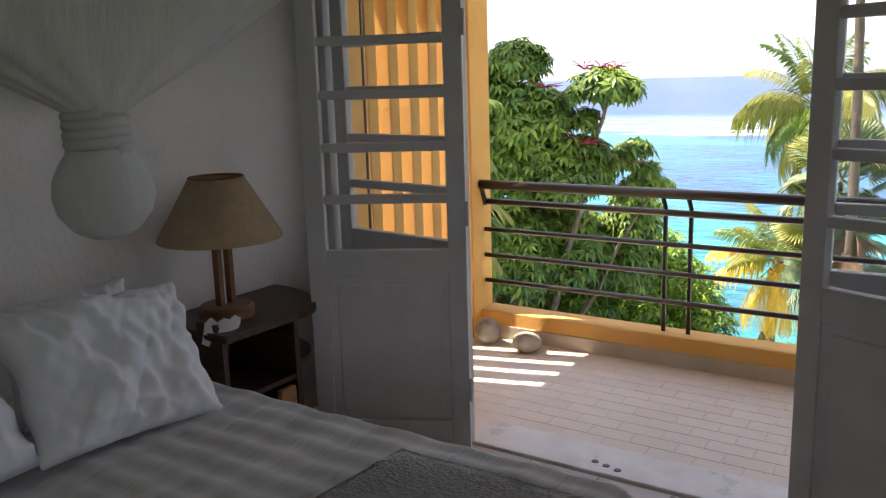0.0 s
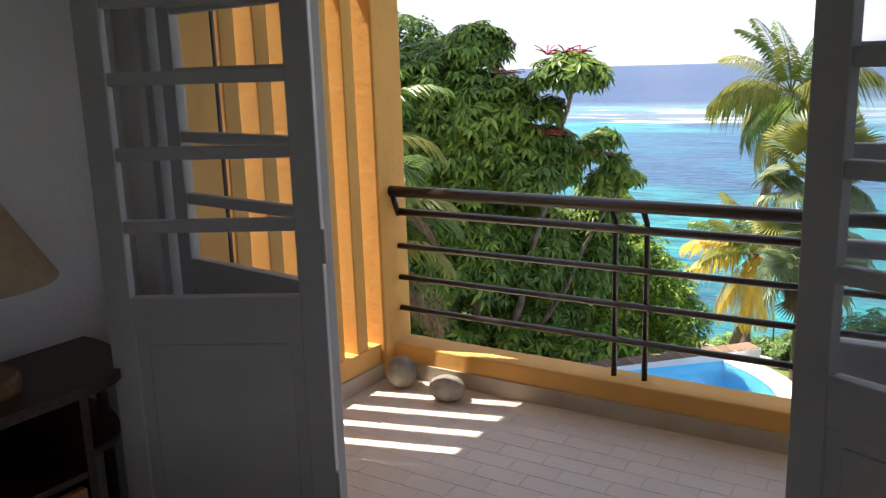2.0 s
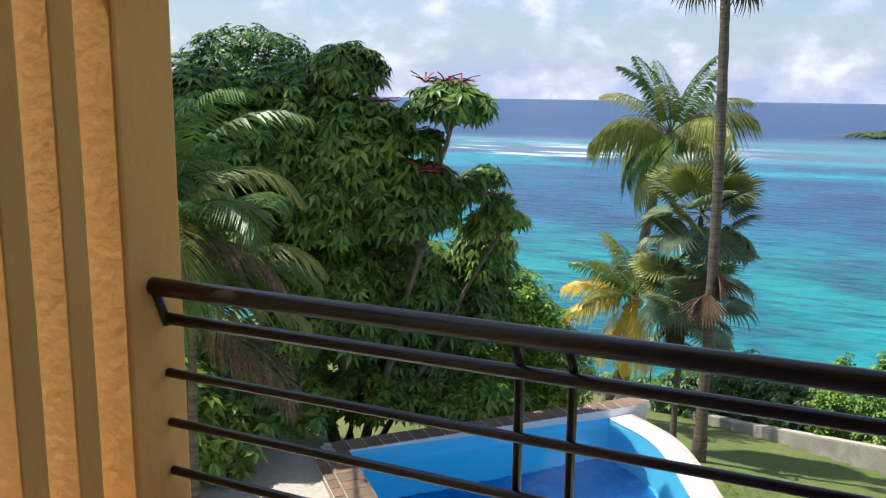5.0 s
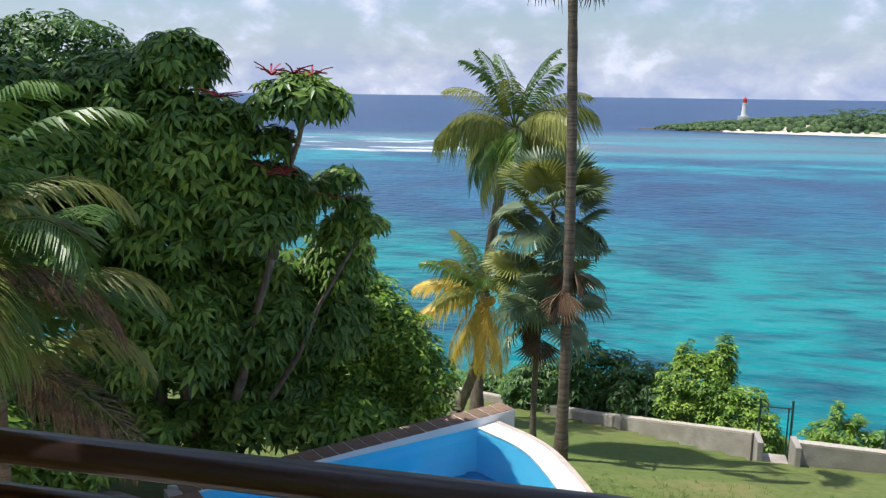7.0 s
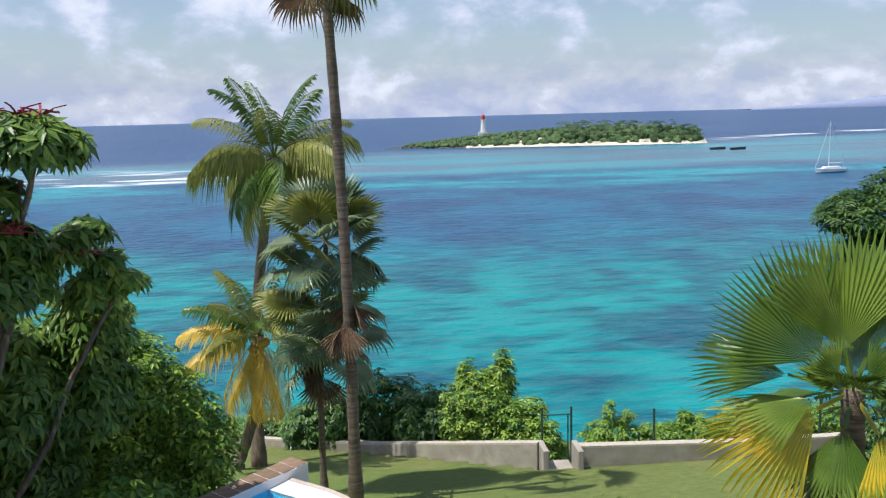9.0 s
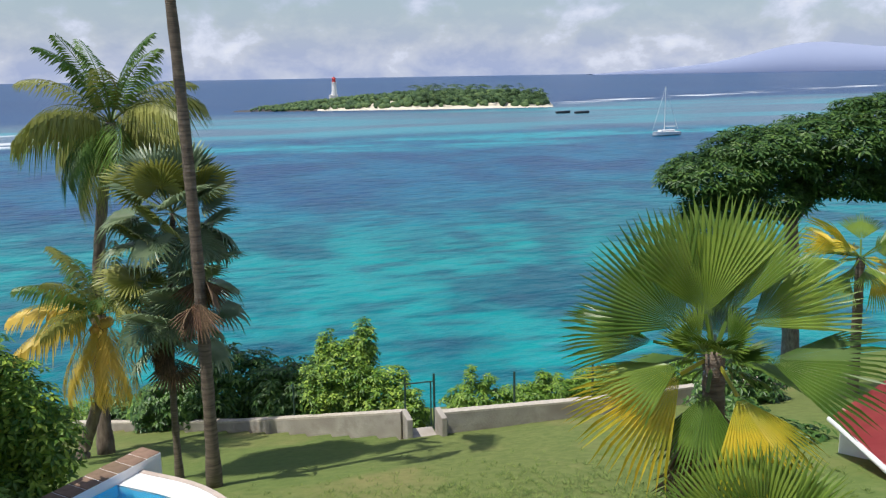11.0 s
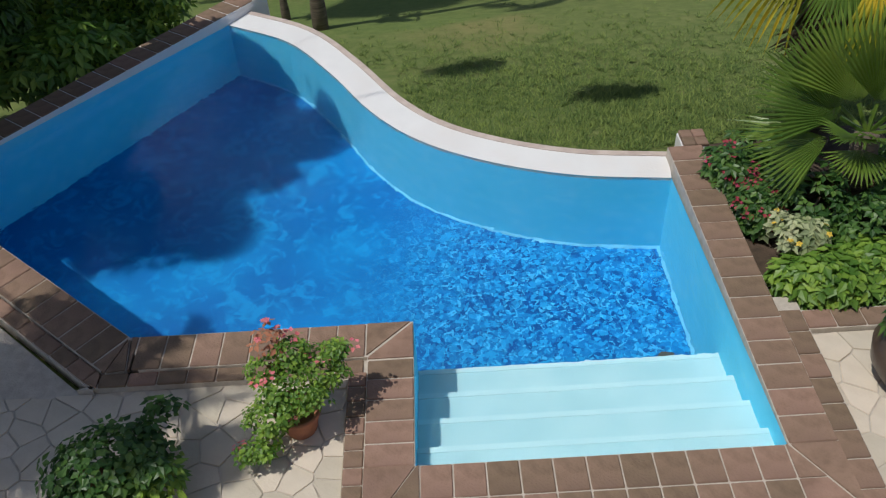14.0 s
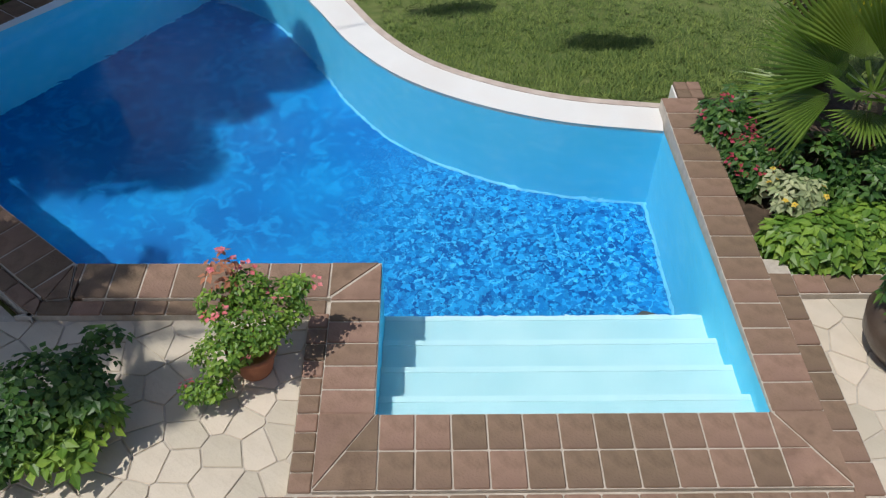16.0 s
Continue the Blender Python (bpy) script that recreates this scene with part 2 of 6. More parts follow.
def lawn_material():
    m = mat("lawn_grass", (0.125, 0.162, 0.046), (0.18, 0.215, 0.066), 5, 0.95, 0.35, 60, spec=0.2)
    nt = m.node_tree
    N, Lk = nt.nodes, nt.links
    b = N["Principled BSDF"]
    col = b.inputs["Base Color"].links[0].from_socket
    tc = N.new("ShaderNodeTexCoord")
    for sc, lo, hi, c, amt in ((0.33, 0.54, 0.74, (0.33, 0.25, 0.115), 0.75), (0.16, 0.45, 0.7, (0.11, 0.20, 0.045), 0.5), (1.7, 0.58, 0.78, (0.27, 0.25, 0.10), 0.4), (9.0, 0.50, 0.75, (0.10, 0.15, 0.03), 0.45)):
        n = N.new("ShaderNodeTexNoise")
        n.inputs["Scale"].default_value, n.inputs["Detail"].default_value = sc, 6
        Lk.new(tc.outputs["Object"], n.inputs["Vector"])
        r = N.new("ShaderNodeMapRange")
        r.inputs["From Min"].default_value, r.inputs["From Max"].default_value, r.inputs["To Max"].default_value = lo, hi, amt
        Lk.new(n.outputs["Fac"], r.inputs["Value"])
        x = N.new("ShaderNodeMix")
        x.data_type = "RGBA"
        Lk.new(r.outputs["Result"], x.inputs["Factor"])
        Lk.new(col, x.inputs["A"])
        x.inputs["B"].default_value = (*c, 1)
        col = x.outputs["Result"]
    Lk.new(col, b.inputs["Base Color"])
    return m


def mosaic_material():
    """Blue pool floor: flecked mosaic in the shallow end, smoother deep end; water's light ripples painted in."""
    m = bpy.data.materials.new("blue_mosaic_ripple_light")
    m.use_nodes = True
    N, Lk = m.node_tree.nodes, m.node_tree.links
    b = N["Principled BSDF"]
    tc = N.new("ShaderNodeTexCoord")

    def mix(f, a, c):
        x = N.new("ShaderNodeMix")
        x.data_type = "RGBA"
        Lk.new(f, x.inputs["Factor"])
        for nm, q in (("A", a), ("B", c)):
            if isinstance(q, tuple):
                x.inputs[nm].default_value = (*q, 1)
            else:
                Lk.new(q, x.inputs[nm])
        return x.outputs["Result"]

    def span(v, lo, hi, to=1.0):
        r = N.new("ShaderNodeMapRange")
        r.interpolation_type = "SMOOTHSTEP"
        r.inputs["From Min"].default_value, r.inputs["From Max"].default_value, r.inputs["To Max"].default_value = lo, hi, to
        Lk.new(v, r.inputs["Value"])
        return r.outputs["Result"]

    def noise_at(scale, detail, dist=0.0):
        n = N.new("ShaderNodeTexNoise")
        n.inputs["Scale"].default_value, n.inputs["Detail"].default_value, n.inputs["Distortion"].default_value = scale, detail, dist
        Lk.new(tc.outputs["Object"], n.inputs["Vector"])
        return n.outputs["Fac"]

    v = N.new("ShaderNodeTexVoronoi")
    v.inputs["Scale"].default_value = 26
    Lk.new(tc.outputs["Object"], v.inputs["Vector"])
    sep = N.new("ShaderNodeSeparateColor")
    Lk.new(v.outputs["Color"], sep.inputs["Color"])
    base = mix(span(noise_at(6.5, 3, 1.2), 0.40, 0.62), (0.0, 0.085, 0.30), (0.004, 0.18, 0.48))
    fleck = mix(span(sep.outputs["Red"], 0.35, 1.0), base, (0.015, 0.29, 0.62))
    # bright caustic ripples of sunlight put into the shallow colour
    shallow = mix(span(noise_at(11, 2, 1.6), 0.56, 0.66, 0.75), fleck, (0.07, 0.44, 0.76))
    deep = mix(span(noise_at(0.9, 5), 0.35, 0.65), (0.0, 0.13, 0.40), (0.002, 0.20, 0.52))
    # deep end mottled with paler, softer ripple light
    deep = mix(span(noise_at(4.0, 5, 1.4), 0.46, 0.68, 0.6), deep, (0.012, 0.31, 0.66))
    sp = N.new("ShaderNodeSeparateXYZ")
    Lk.new(tc.outputs["Object"], sp.inputs["Vector"])
    ad = N.new("ShaderNodeMath")
    ad.operation = "MULTIPLY_ADD"
    ad.inputs[1].default_value = -0.45
    Lk.new(sp.outputs["Y"], ad.inputs[0])
    Lk.new(sp.outputs["X"], ad.inputs[2])
    col = mix(span(ad.outputs[0], -6.6, -4.9), deep, shallow)
    Lk.new(col, b.inputs["Base Color"])
    b.inputs["Roughness"].default_value = 0.4
    return m


def sea_material():
    """Lagoon: turquoise sand near the shore, dark weed patches, reef shelf with surf, deep blue beyond."""
    m = bpy.data.materials.new("lagoon_water")
    m.use_nodes = True
    N, Lk = m.node_tree.nodes, m.node_tree.links
    b = N["Principled BSDF"]
    tc = N.new("ShaderNodeTexCoord")
    sp = N.new("ShaderNodeSeparateXYZ")
    Lk.new(tc.outputs["Object"], sp.inputs["Vector"])

    def noise_at(scale, stretch=(1, 1, 1), detail=5, dist=0.0):
        mp = N.new("ShaderNodeMapping")
        mp.inputs["Scale"].default_value = stretch
        Lk.new(tc.outputs["Object"], mp.inputs["Vector"])
        n = N.new("ShaderNodeTexNoise")
        n.inputs["Scale"].default_value, n.inputs["Detail"].default_value, n.inputs["Distortion"].default_value = scale, detail, dist
        Lk.new(mp.outputs["Vector"], n.inputs["Vector"])
        return n.outputs["Fac"]

    def calc(op, a, c, d=None):
        k = N.new("ShaderNodeMath")
        k.operation = op
        for i, s in enumerate((a, c, d)):
            if s is None:
                continue
            if isinstance(s, (int, float)):
                k.inputs[i].default_value = s
            else:
                Lk.new(s, k.inputs[i])
        return k.outputs[0]

    def ramp(v, lo, hi, a=0.0, c=1.0):
        r = N.new("ShaderNodeMapRange")
        r.interpolation_type = "SMOOTHSTEP"
        for nm, q in (("From Min", lo), ("From Max", hi), ("To Min", a), ("To Max", c)):
            r.inputs[nm].default_value = q
        Lk.new(v, r.inputs["Value"])
        return r.outputs["Result"]

    def blend(f, a, c):
        x = N.new("ShaderNodeMix")
        x.data_type = "RGBA"
        Lk.new(f, x.inputs["Factor"])
        for nm, s in (("A", a), ("B", c)):
            if isinstance(s, tuple):
                x.inputs[nm].default_value = (*s, 1)
            else:
                Lk.new(s, x.inputs[nm])
        return x.outputs["Result"]

    X, Y = sp.outputs["X"], sp.outputs["Y"]
    wob = calc("MULTIPLY_ADD", noise_at(0.014, (0.5, 1, 1), 5), 90, -45)
    yy = calc("ADD", Y, wob)
    patch = noise_at(0.065, (0.8, 0.75, 1), 8, 0.7)
    fine = calc("MULTIPLY_ADD", noise_at(0.11, (1, 0.6, 1), 6, 0.4), 0.45, calc("MULTIPLY", patch, 0.75))
    chop_shade = noise_at(0.42, (0.35, 1, 1), 4, 0.3)
    near = blend(ramp(fine, 0.52, 0.72), (0.006, 0.265, 0.275), (0.008, 0.105, 0.15))
    near = blend(ramp(noise_at(0.03, (0.7, 1, 1), 6, 0.6), 0.50, 0.70, 0, 0.55), near, (0.008, 0.13, 0.185))
    mid = blend(ramp(patch, 0.36, 0.66), (0.010, 0.125, 0.235), (0.014, 0.058, 0.155))
    col = blend(ramp(yy, 88, 138), near, mid)
    strip_ = calc("MULTIPLY", calc("MULTIPLY", ramp(yy, 196, 212), ramp(yy, 246, 226)), ramp(noise_at(0.05, (0.3, 1, 1), 4), 0.40, 0.56))
    col = blend(strip_, col, (0.02, 0.30, 0.36))
    # wave shading put into the colour: dark wave faces, then paler crests
    col = blend(ramp(chop_shade, 0.46, 0.66, 0, 0.6), col, (0.006, 0.05, 0.10))
    col = blend(ramp(noise_at(0.9, (0.4, 1, 1), 3, 0.4), 0.56, 0.74, 0, 0.5), col, (0.05, 0.30, 0.36))
    shelf = blend(ramp(noise_at(0.03, (0.25, 1, 1), 5), 0.42, 0.62), (0.10, 0.165, 0.23), (0.06, 0.27, 0.33))
    col = blend(ramp(yy, 232, 262), col, shelf)
    deep = blend(ramp(noise_at(0.004, (0.3, 1, 1), 3), 0.4, 0.6), (0.010, 0.050, 0.145), (0.016, 0.065, 0.17))
    col = blend(ramp(calc("MULTIPLY_ADD", X, -0.25, yy), 345, 420), col, deep)
    foam_line = calc("MULTIPLY", ramp(yy, 222, 244), ramp(yy, 335, 275))
    left = ramp(X, 0, -45)
    foam = calc("MULTIPLY", calc("MULTIPLY", foam_line, left), ramp(noise_at(0.10, (0.30, 1, 1), 7, 0.8), 0.545, 0.62))
    reef2 = calc("MULTIPLY", ramp(calc("MULTIPLY_ADD", X, -0.55, Y), 330, 350), ramp(calc("MULTIPLY_ADD", X, -0.55, Y), 372, 352))
    foam = calc("MAXIMUM", foam, calc("MULTIPLY", calc("MULTIPLY", reef2, ramp(X, 170, 200)), ramp(noise_at(0.05, (0.3, 1, 1), 4), 0.5, 0.56)))
    col = blend(foam, col, (0.78, 0.80, 0.82))
    Lk.new(col, b.inputs["Base Color"])
    b.inputs["IOR"].default_value = 1.33
    b.inputs["Specular IOR Level"].default_value = 0.22
    b.inputs["Roughness"].default_value = 0.3
    waves = calc("ADD", noise_at(0.5, (0.7, 1, 1), 6), calc("MULTIPLY", noise_at(0.08, (0.8, 1, 1), 4), 1.0))
    bp = N.new("ShaderNodeBump")
    bp.inputs["Strength"].default_value, bp.inputs["Distance"].default_value = 0.55, 1.2
    Lk.new(waves, bp.inputs["Height"])
    Lk.new(bp.outputs["Normal"], b.inputs["Normal"])
    return m


def cloud_material():
    m = bpy.data.materials.new("cloud_bank")
    m.use_nodes = True
    N, Lk = m.node_tree.nodes, m.node_tree.links
    N.remove(N["Principled BSDF"])
    tc = N.new("ShaderNodeTexCoord")
    mp = N.new("ShaderNodeMapping")
    mp.inputs["Scale"].default_value = (0.001, 0.001, 0.0016)
    Lk.new(tc.outputs["Object"], mp.inputs["Vector"])
    n = N.new("ShaderNodeTexNoise")
    n.inputs["Scale"].default_value, n.inputs["Detail"].default_value, n.inputs["Roughness"].default_value, n.inputs["Distortion"].default_value = 2.6, 9, 0.55, 0.15
    Lk.new(mp.outputs["Vector"], n.inputs["Vector"])
    r = N.new("ShaderNodeMapRange")
    r.interpolation_type = "SMOOTHSTEP"
    r.inputs["From Min"].default_value, r.inputs["From Max"].default_value, r.inputs["To Min"].default_value, r.inputs["To Max"].default_value = 0.43, 0.64, 0.15, 0.92
    Lk.new(n.outputs["Fac"], r.inputs["Value"])
    sp = N.new("ShaderNodeSeparateXYZ")
    Lk.new(tc.outputs["Object"], sp.inputs["Vector"])
    hz = N.new("ShaderNodeMapRange")
    hz.interpolation_type = "SMOOTHSTEP"
    for nm, q in (("From Min", 0), ("From Max", 520), ("To Min", 0.80), ("To Max", 0.0)):
        hz.inputs[nm].default_value = q
    Lk.new(sp.outputs["Z"], hz.inputs["Value"])
    mxm = N.new("ShaderNodeMath")
    mxm.operation = "MAXIMUM"
    Lk.new(r.outputs["Result"], mxm.inputs[0])
    Lk.new(hz.outputs["Result"], mxm.inputs[1])
    rc = N.new("ShaderNodeValToRGB")
    rc.color_ramp.elements[0].position, rc.color_ramp.elements[0].color = 0.42, (0.40, 0.48, 0.74, 1)
    rc.color_ramp.elements[1].position, rc.color_ramp.elements[1].color = 0.70, (0.80, 0.83, 0.92, 1)
    Lk.new(n.outputs["Fac"], rc.inputs["Fac"])
    em = N.new("ShaderNodeEmission")
    Lk.new(rc.outputs["Color"], em.inputs["Color"])
    tr = N.new("ShaderNodeBsdfTransparent")
    ms = N.new("ShaderNodeMixShader")
    Lk.new(mxm.outputs[0], ms.inputs[0])
    Lk.new(tr.outputs["BSDF"], ms.inputs[1])
    Lk.new(em.outputs["Emission"], ms.inputs[2])
    Lk.new(ms.outputs["Shader"], N["Material Output"].inputs["Surface"])
    return m


M["lawn"], M["mosaic"], M["sea"], M["clouds"] = lawn_material(), mosaic_material(), sea_material(), cloud_material()

# ---- mesh helpers ----
def mesh_from(name, bm, material, smooth=False):
    me = bpy.data.meshes.new(name)
    bm.to_mesh(me)
    bm.free()
    for mm in (material if isinstance(material, (list, tuple)) else [material]):
        me.materials.append(mm)
    if smooth:
        me.polygons.foreach_set("use_smooth", [True] * len(me.polygons))
    return me


def part(name, bm, material, parent=None, label="", at=None, smooth=False):
    me = bm if isinstance(bm, bpy.types.Mesh) else mesh_from(name, bm, material, smooth)
    ob = new(name, me)
    if parent is not None:
        ob.parent = parent
    if at is not None:
        ob.matrix_basis = at
    if label:
        ob["label"] = label
    return ob


def thing(name, m, label, category, group="", kind=""):
    ob = new(name)
    ob.empty_display_size = 0.1
    ob.matrix_basis = m
    return tagged(ob, label, category, group, kind)


def box(bm, x0, x1, y0, y1, z0, z1, bevel=0.0, seg=2):
    vs = [bm.verts.new((x, y, z)) for z in (z0, z1) for x, y in ((x0, y0), (x1, y0), (x1, y1), (x0, y1))]
    fs = [bm.faces.new([vs[i] for i in f]) for f in ((3, 2, 1, 0), (4, 5, 6, 7), (0, 1, 5, 4), (1, 2, 6, 5), (2, 3, 7, 6), (3, 0, 4, 7))]
    if bevel:
        es = list({e for f in fs for e in f.edges})
        bmesh.ops.bevel(bm, geom=es, offset=bevel, segments=seg, affect="EDGES", profile=0.5)
    return bm


def boxes(*args, bevel=0.0):
    bm = bmesh.new()
    for a in args:
        box(bm, *a, bevel=bevel)
    return bm


def tube(bm, pts, radii, seg=8, caps=True):
    pts = [Vector(p) for p in pts]
    rings = []
    up = Vector((0, 0, 1))
    for i, p in enumerate(pts):
        d = (pts[min(i + 1, len(pts) - 1)] - pts[max(i - 1, 0)]).normalized()
        a = d.cross(up if abs(d.z) < 0.95 else Vector((1, 0, 0))).normalized()
        b = d.cross(a)
        r = radii[i] if isinstance(radii, (list, tuple)) else radii
        rings.append([bm.verts.new(p + (a * math.cos(2 * math.pi * k / seg) + b * math.sin(2 * math.pi * k / seg)) * r) for k in range(seg)])
    for r0, r1 in zip(rings, rings[1:]):
        for k in range(seg):
            bm.faces.new((r0[k], r0[(k + 1) % seg], r1[(k + 1) % seg], r1[k]))
    if caps:
        bm.faces.new(rings[0][::-1])
        bm.faces.new(rings[-1])
    return bm


def lathe(bm, profile, seg=24, jitter=0.0, rng=None):
    rings = []
    for r, z in profile:
        rings.append([bm.verts.new((r * math.cos(2 * math.pi * k / seg) * (1 + (rng.uniform(-jitter, jitter) if rng else 0)),
                                    r * math.sin(2 * math.pi * k / seg) * (1 + (rng.uniform(-jitter, jitter) if rng else 0)), z)) for k in range(seg)])
    for r0, r1 in zip(rings, rings[1:]):
        for k in range(seg):
            bm.faces.new((r0[k], r0[(k + 1) % seg], r1[(k + 1) % seg], r1[k]))
    return bm


def prism(bm, poly, z0, z1, top=True, bottom=True):
    lo = [bm.verts.new((x, y, z0)) for x, y in poly]
    hi = [bm.verts.new((x, y, z1)) for x, y in poly]
    n = len(poly)
    for i in range(n):
        bm.faces.new((lo[i], lo[(i + 1) % n], hi[(i + 1) % n], hi[i]))
    if top:
        bm.faces.new(hi)
    if bottom:
        bm.faces.new(lo[::-1])
    return bm


def pydata(name, verts, faces, material, smooth=False):
    me = bpy.data.meshes.new(name)
    me.from_pydata(verts, [], faces)
    me.materials.append(material)
    if smooth:
        me.polygons.foreach_set("use_smooth", [True] * len(me.polygons))
    return me


def scatter(name, tv, tf, places, material):
    """One mesh of many copies of a small template (verts tv, faces tf) at (position, 3x3 array) places."""
    tv = np.array(tv, float)
    V, F, k = [], [], len(tv)
    for i, (p, r) in enumerate(places):
        V.append(tv @ r.T + p)
        F.extend([tuple(q + i * k for q in f) for f in tf])
    return pydata(name, np.concatenate(V).tolist(), F, material)


def turn_to(normal, spin, s=1.0):
    n = Vector(normal).normalized()
    q = n.to_track_quat("Z", "Y").to_matrix() @ Matrix.Rotation(spin, 3, "Z")
    return np.array(q) * s


def leaf_blade(length, width, droop, az, base=0.0, fold=0.15, lift=0.0):
    """A pointed leaf along azimuth az: 6 verts, 4 quads or tris."""
    ca, sa = math.cos(az), math.sin(az)
    def at(s, w, z):
        x = base + s * length
        return (x * ca - w * sa, x * sa + w * ca, z)
    d = droop * length
    vs = [at(0, 0, lift), at(0.4, -width / 2, lift - d * 0.2), at(0.42, 0, lift - d * 0.2 - fold * width), at(0.4, width / 2, lift - d * 0.2), at(1, 0, lift - d)]
    return vs, [(0, 1, 2), (0, 2, 3), (1, 4, 2), (2, 4, 3)]


def rosette(n, length, width, droop, rng, base=0.03, lift=0.0):
    V, F = [], []
    for i in range(n):
        v, f = leaf_blade(length * rng.uniform(0.8, 1.1), width, droop * rng.uniform(0.7, 1.3), 2 * math.pi * (i + rng.uniform(-0.2, 0.2)) / n, base, lift=lift)
        F.extend([tuple(q + len(V) for q in t) for t in f])
        V.extend(v)
    return V, F


def shell_points(lobes, n, rng, inner=0.72, low=-0.75):
    """Random places near the skin of ellipsoid lobes (centre, radii), with outward normals."""
    vol = np.array([l[1][0] * l[1][1] + l[1][0] * l[1][2] for l in lobes])
    out = []
    while len(out) < n:
        c, r = lobes[int(rng.choice(len(lobes), p=vol / vol.sum()))]
        d = rng.normal(size=3)
        d /= np.linalg.norm(d)
        if d[2] < low:
            continue
        k = rng.uniform(inner, 1.03) * (1 + 0.16 * noise.noise(Vector((d * 2.3 + np.array(c)).tolist())))
        p = np.array(c) + d * np.array(r) * k
        if any(np.sum(((p - np.array(c2)) / np.array(r2)) ** 2) < 0.42 for c2, r2 in lobes if c2 is not c):
            continue
        out.append((p, d))
    return out


def foliage(name, lobes, n, template, material, rng, size=(0.8, 1.2), upward=0.6, inner=0.72, low=-0.75):
    pl = []
    for p, d in shell_points(lobes, n, rng, inner, low):
        nn = d * (1 - upward) + np.array((0, 0, upward)) + rng.normal(size=3) * 0.18
        pl.append((p, turn_to(nn, rng.uniform(0, 6.28), rng.uniform(*size))))
    return scatter(name, template[0], template[1], pl, material)


def limb(bm, a, b, r0, r1, rng, n=6, wob=0.08):
    a, b = Vector(a), Vector(b)
    L = (b - a).length
    pts = [a.lerp(b, i / n) + Vector(rng.normal(size=3)) * wob * L * 0.25 * math.sin(math.pi * i / n) for i in range(n + 1)]
    return tube(bm, pts, [r0 + (r1 - r0) * i / n for i in range(n + 1)], 8)

# ---- house ----
HW, DW0, DW1 = -1.66, 3.03, 3.28          # head wall face, door wall inner and outer faces
def wall(name, bm, material, label, category="wall"):
    return tagged(part(name, bm, material), label, category, kind="structure")


wall("wall_west", boxes((HW - 0.2, HW, -2.8, DW0, 0, 2.75)), M["plaster"], "white plastered bedroom wall behind the bed")
wall("wall_south", boxes((HW - 0.2, 3.4, -3.0, -2.8, 0, 2.75)), M["plaster"], "white plastered back wall of the bedroom")
# unseen wide opening added in this wall to brighten the bedroom
wall("wall_east", boxes((3.2, 3.4, -2.8, -2.4, 0, 2.75), (3.2, 3.4, -0.2, DW1, 0, 2.75), (3.2, 3.4, -2.4, -0.2, 0, 0.7), (3.2, 3.4, -2.4, -0.2, 2.3, 2.75)), M["plaster"], "white plastered bedroom side wall, unseen opening added to let light in")
wall("wall_north", boxes((HW - 0.2, -1.56, DW0, 3.15, 0, 2.75), (1.30, 3.2, DW0, 3.15, 0, 2.75), (-1.56, 1.30, DW0, 3.15, 2.14, 2.75)),
     M["plaster"], "white plastered wall with the wide balcony door opening")
tagged(part("ceiling", boxes((HW - 0.2, 3.4, -3.0, DW1, 2.75, 2.9)), M["ceiling"]), "white painted bedroom ceiling", "ceiling", kind="structure")
room_floor = tagged(part("floor", boxes((HW - 0.2, 3.4, -3.0, DW0, -0.3, -0.006)), M["grout"]), "greyish beige tiled bedroom floor", "floor", kind="structure")
sill = bmesh.new()
box(sill, -1.56, 1.30, DW0, DW1, -0.3, 0.012, bevel=0.006)
tagged(part("door_sill", sill, M["marble"]), "worn white marble threshold under the balcony door", "threshold", kind="structure")
for hx, hy in ((-0.155, 3.10), (-0.10, 3.085), (-0.21, 3.115)):
    bm = bmesh.new()
    lathe(bm, [(0.0, 0.016), (0.012, 0.016), (0.016, 0.0125), (0.0, 0.0125)], 10)
    tagged(part("bolt_hole", bm, M["rail"], at=pose(hx, hy, 0)), "dark bolt hole in the marble threshold", "bolt hole")
balcony_floor = tagged(part("balcony_floor", boxes((-1.9, 3.2, DW1, 4.43, -0.3, 0.0004)), M["grout"]), "pale beige tiled balcony floor", "floor", kind="structure")
wall("balcony_ceiling", boxes((-1.95, 3.4, DW1, 4.62, 2.6, 2.85)), M["ceiling"], "white balcony ceiling slab", "ceiling")
wall("balcony_end_wall", boxes((3.2, 3.4, DW1, 4.60, -0.3, 2.6)), M["orange"], "ochre rendered end wall of the balcony")
wall("house_front", boxes((-1.86, 3.4, 4.35, 4.60, -4.0, -0.3), (-1.86, -1.66, -3.0, 4.35, -4.0, -0.3), (3.2, 3.4, -3.0, 4.35, -4.0, -0.3)), M["orange"], "ochre rendered outer walls of the house")
wall("house_roof", boxes((-1.95, 3.5, -3.2, 4.5, 2.9, 3.1)), M["concrete"], "flat concrete roof slab of the house", "roof")

wall("house_face", boxes((HW - 0.2, -1.56, 3.15, DW1, 0, 2.6), (1.30, 3.2, 3.15, DW1, 0, 2.6), (-1.56, 1.30, 3.15, DW1, 2.14, 2.6)), M["orange"], "ochre rendered outer face round the balcony door")
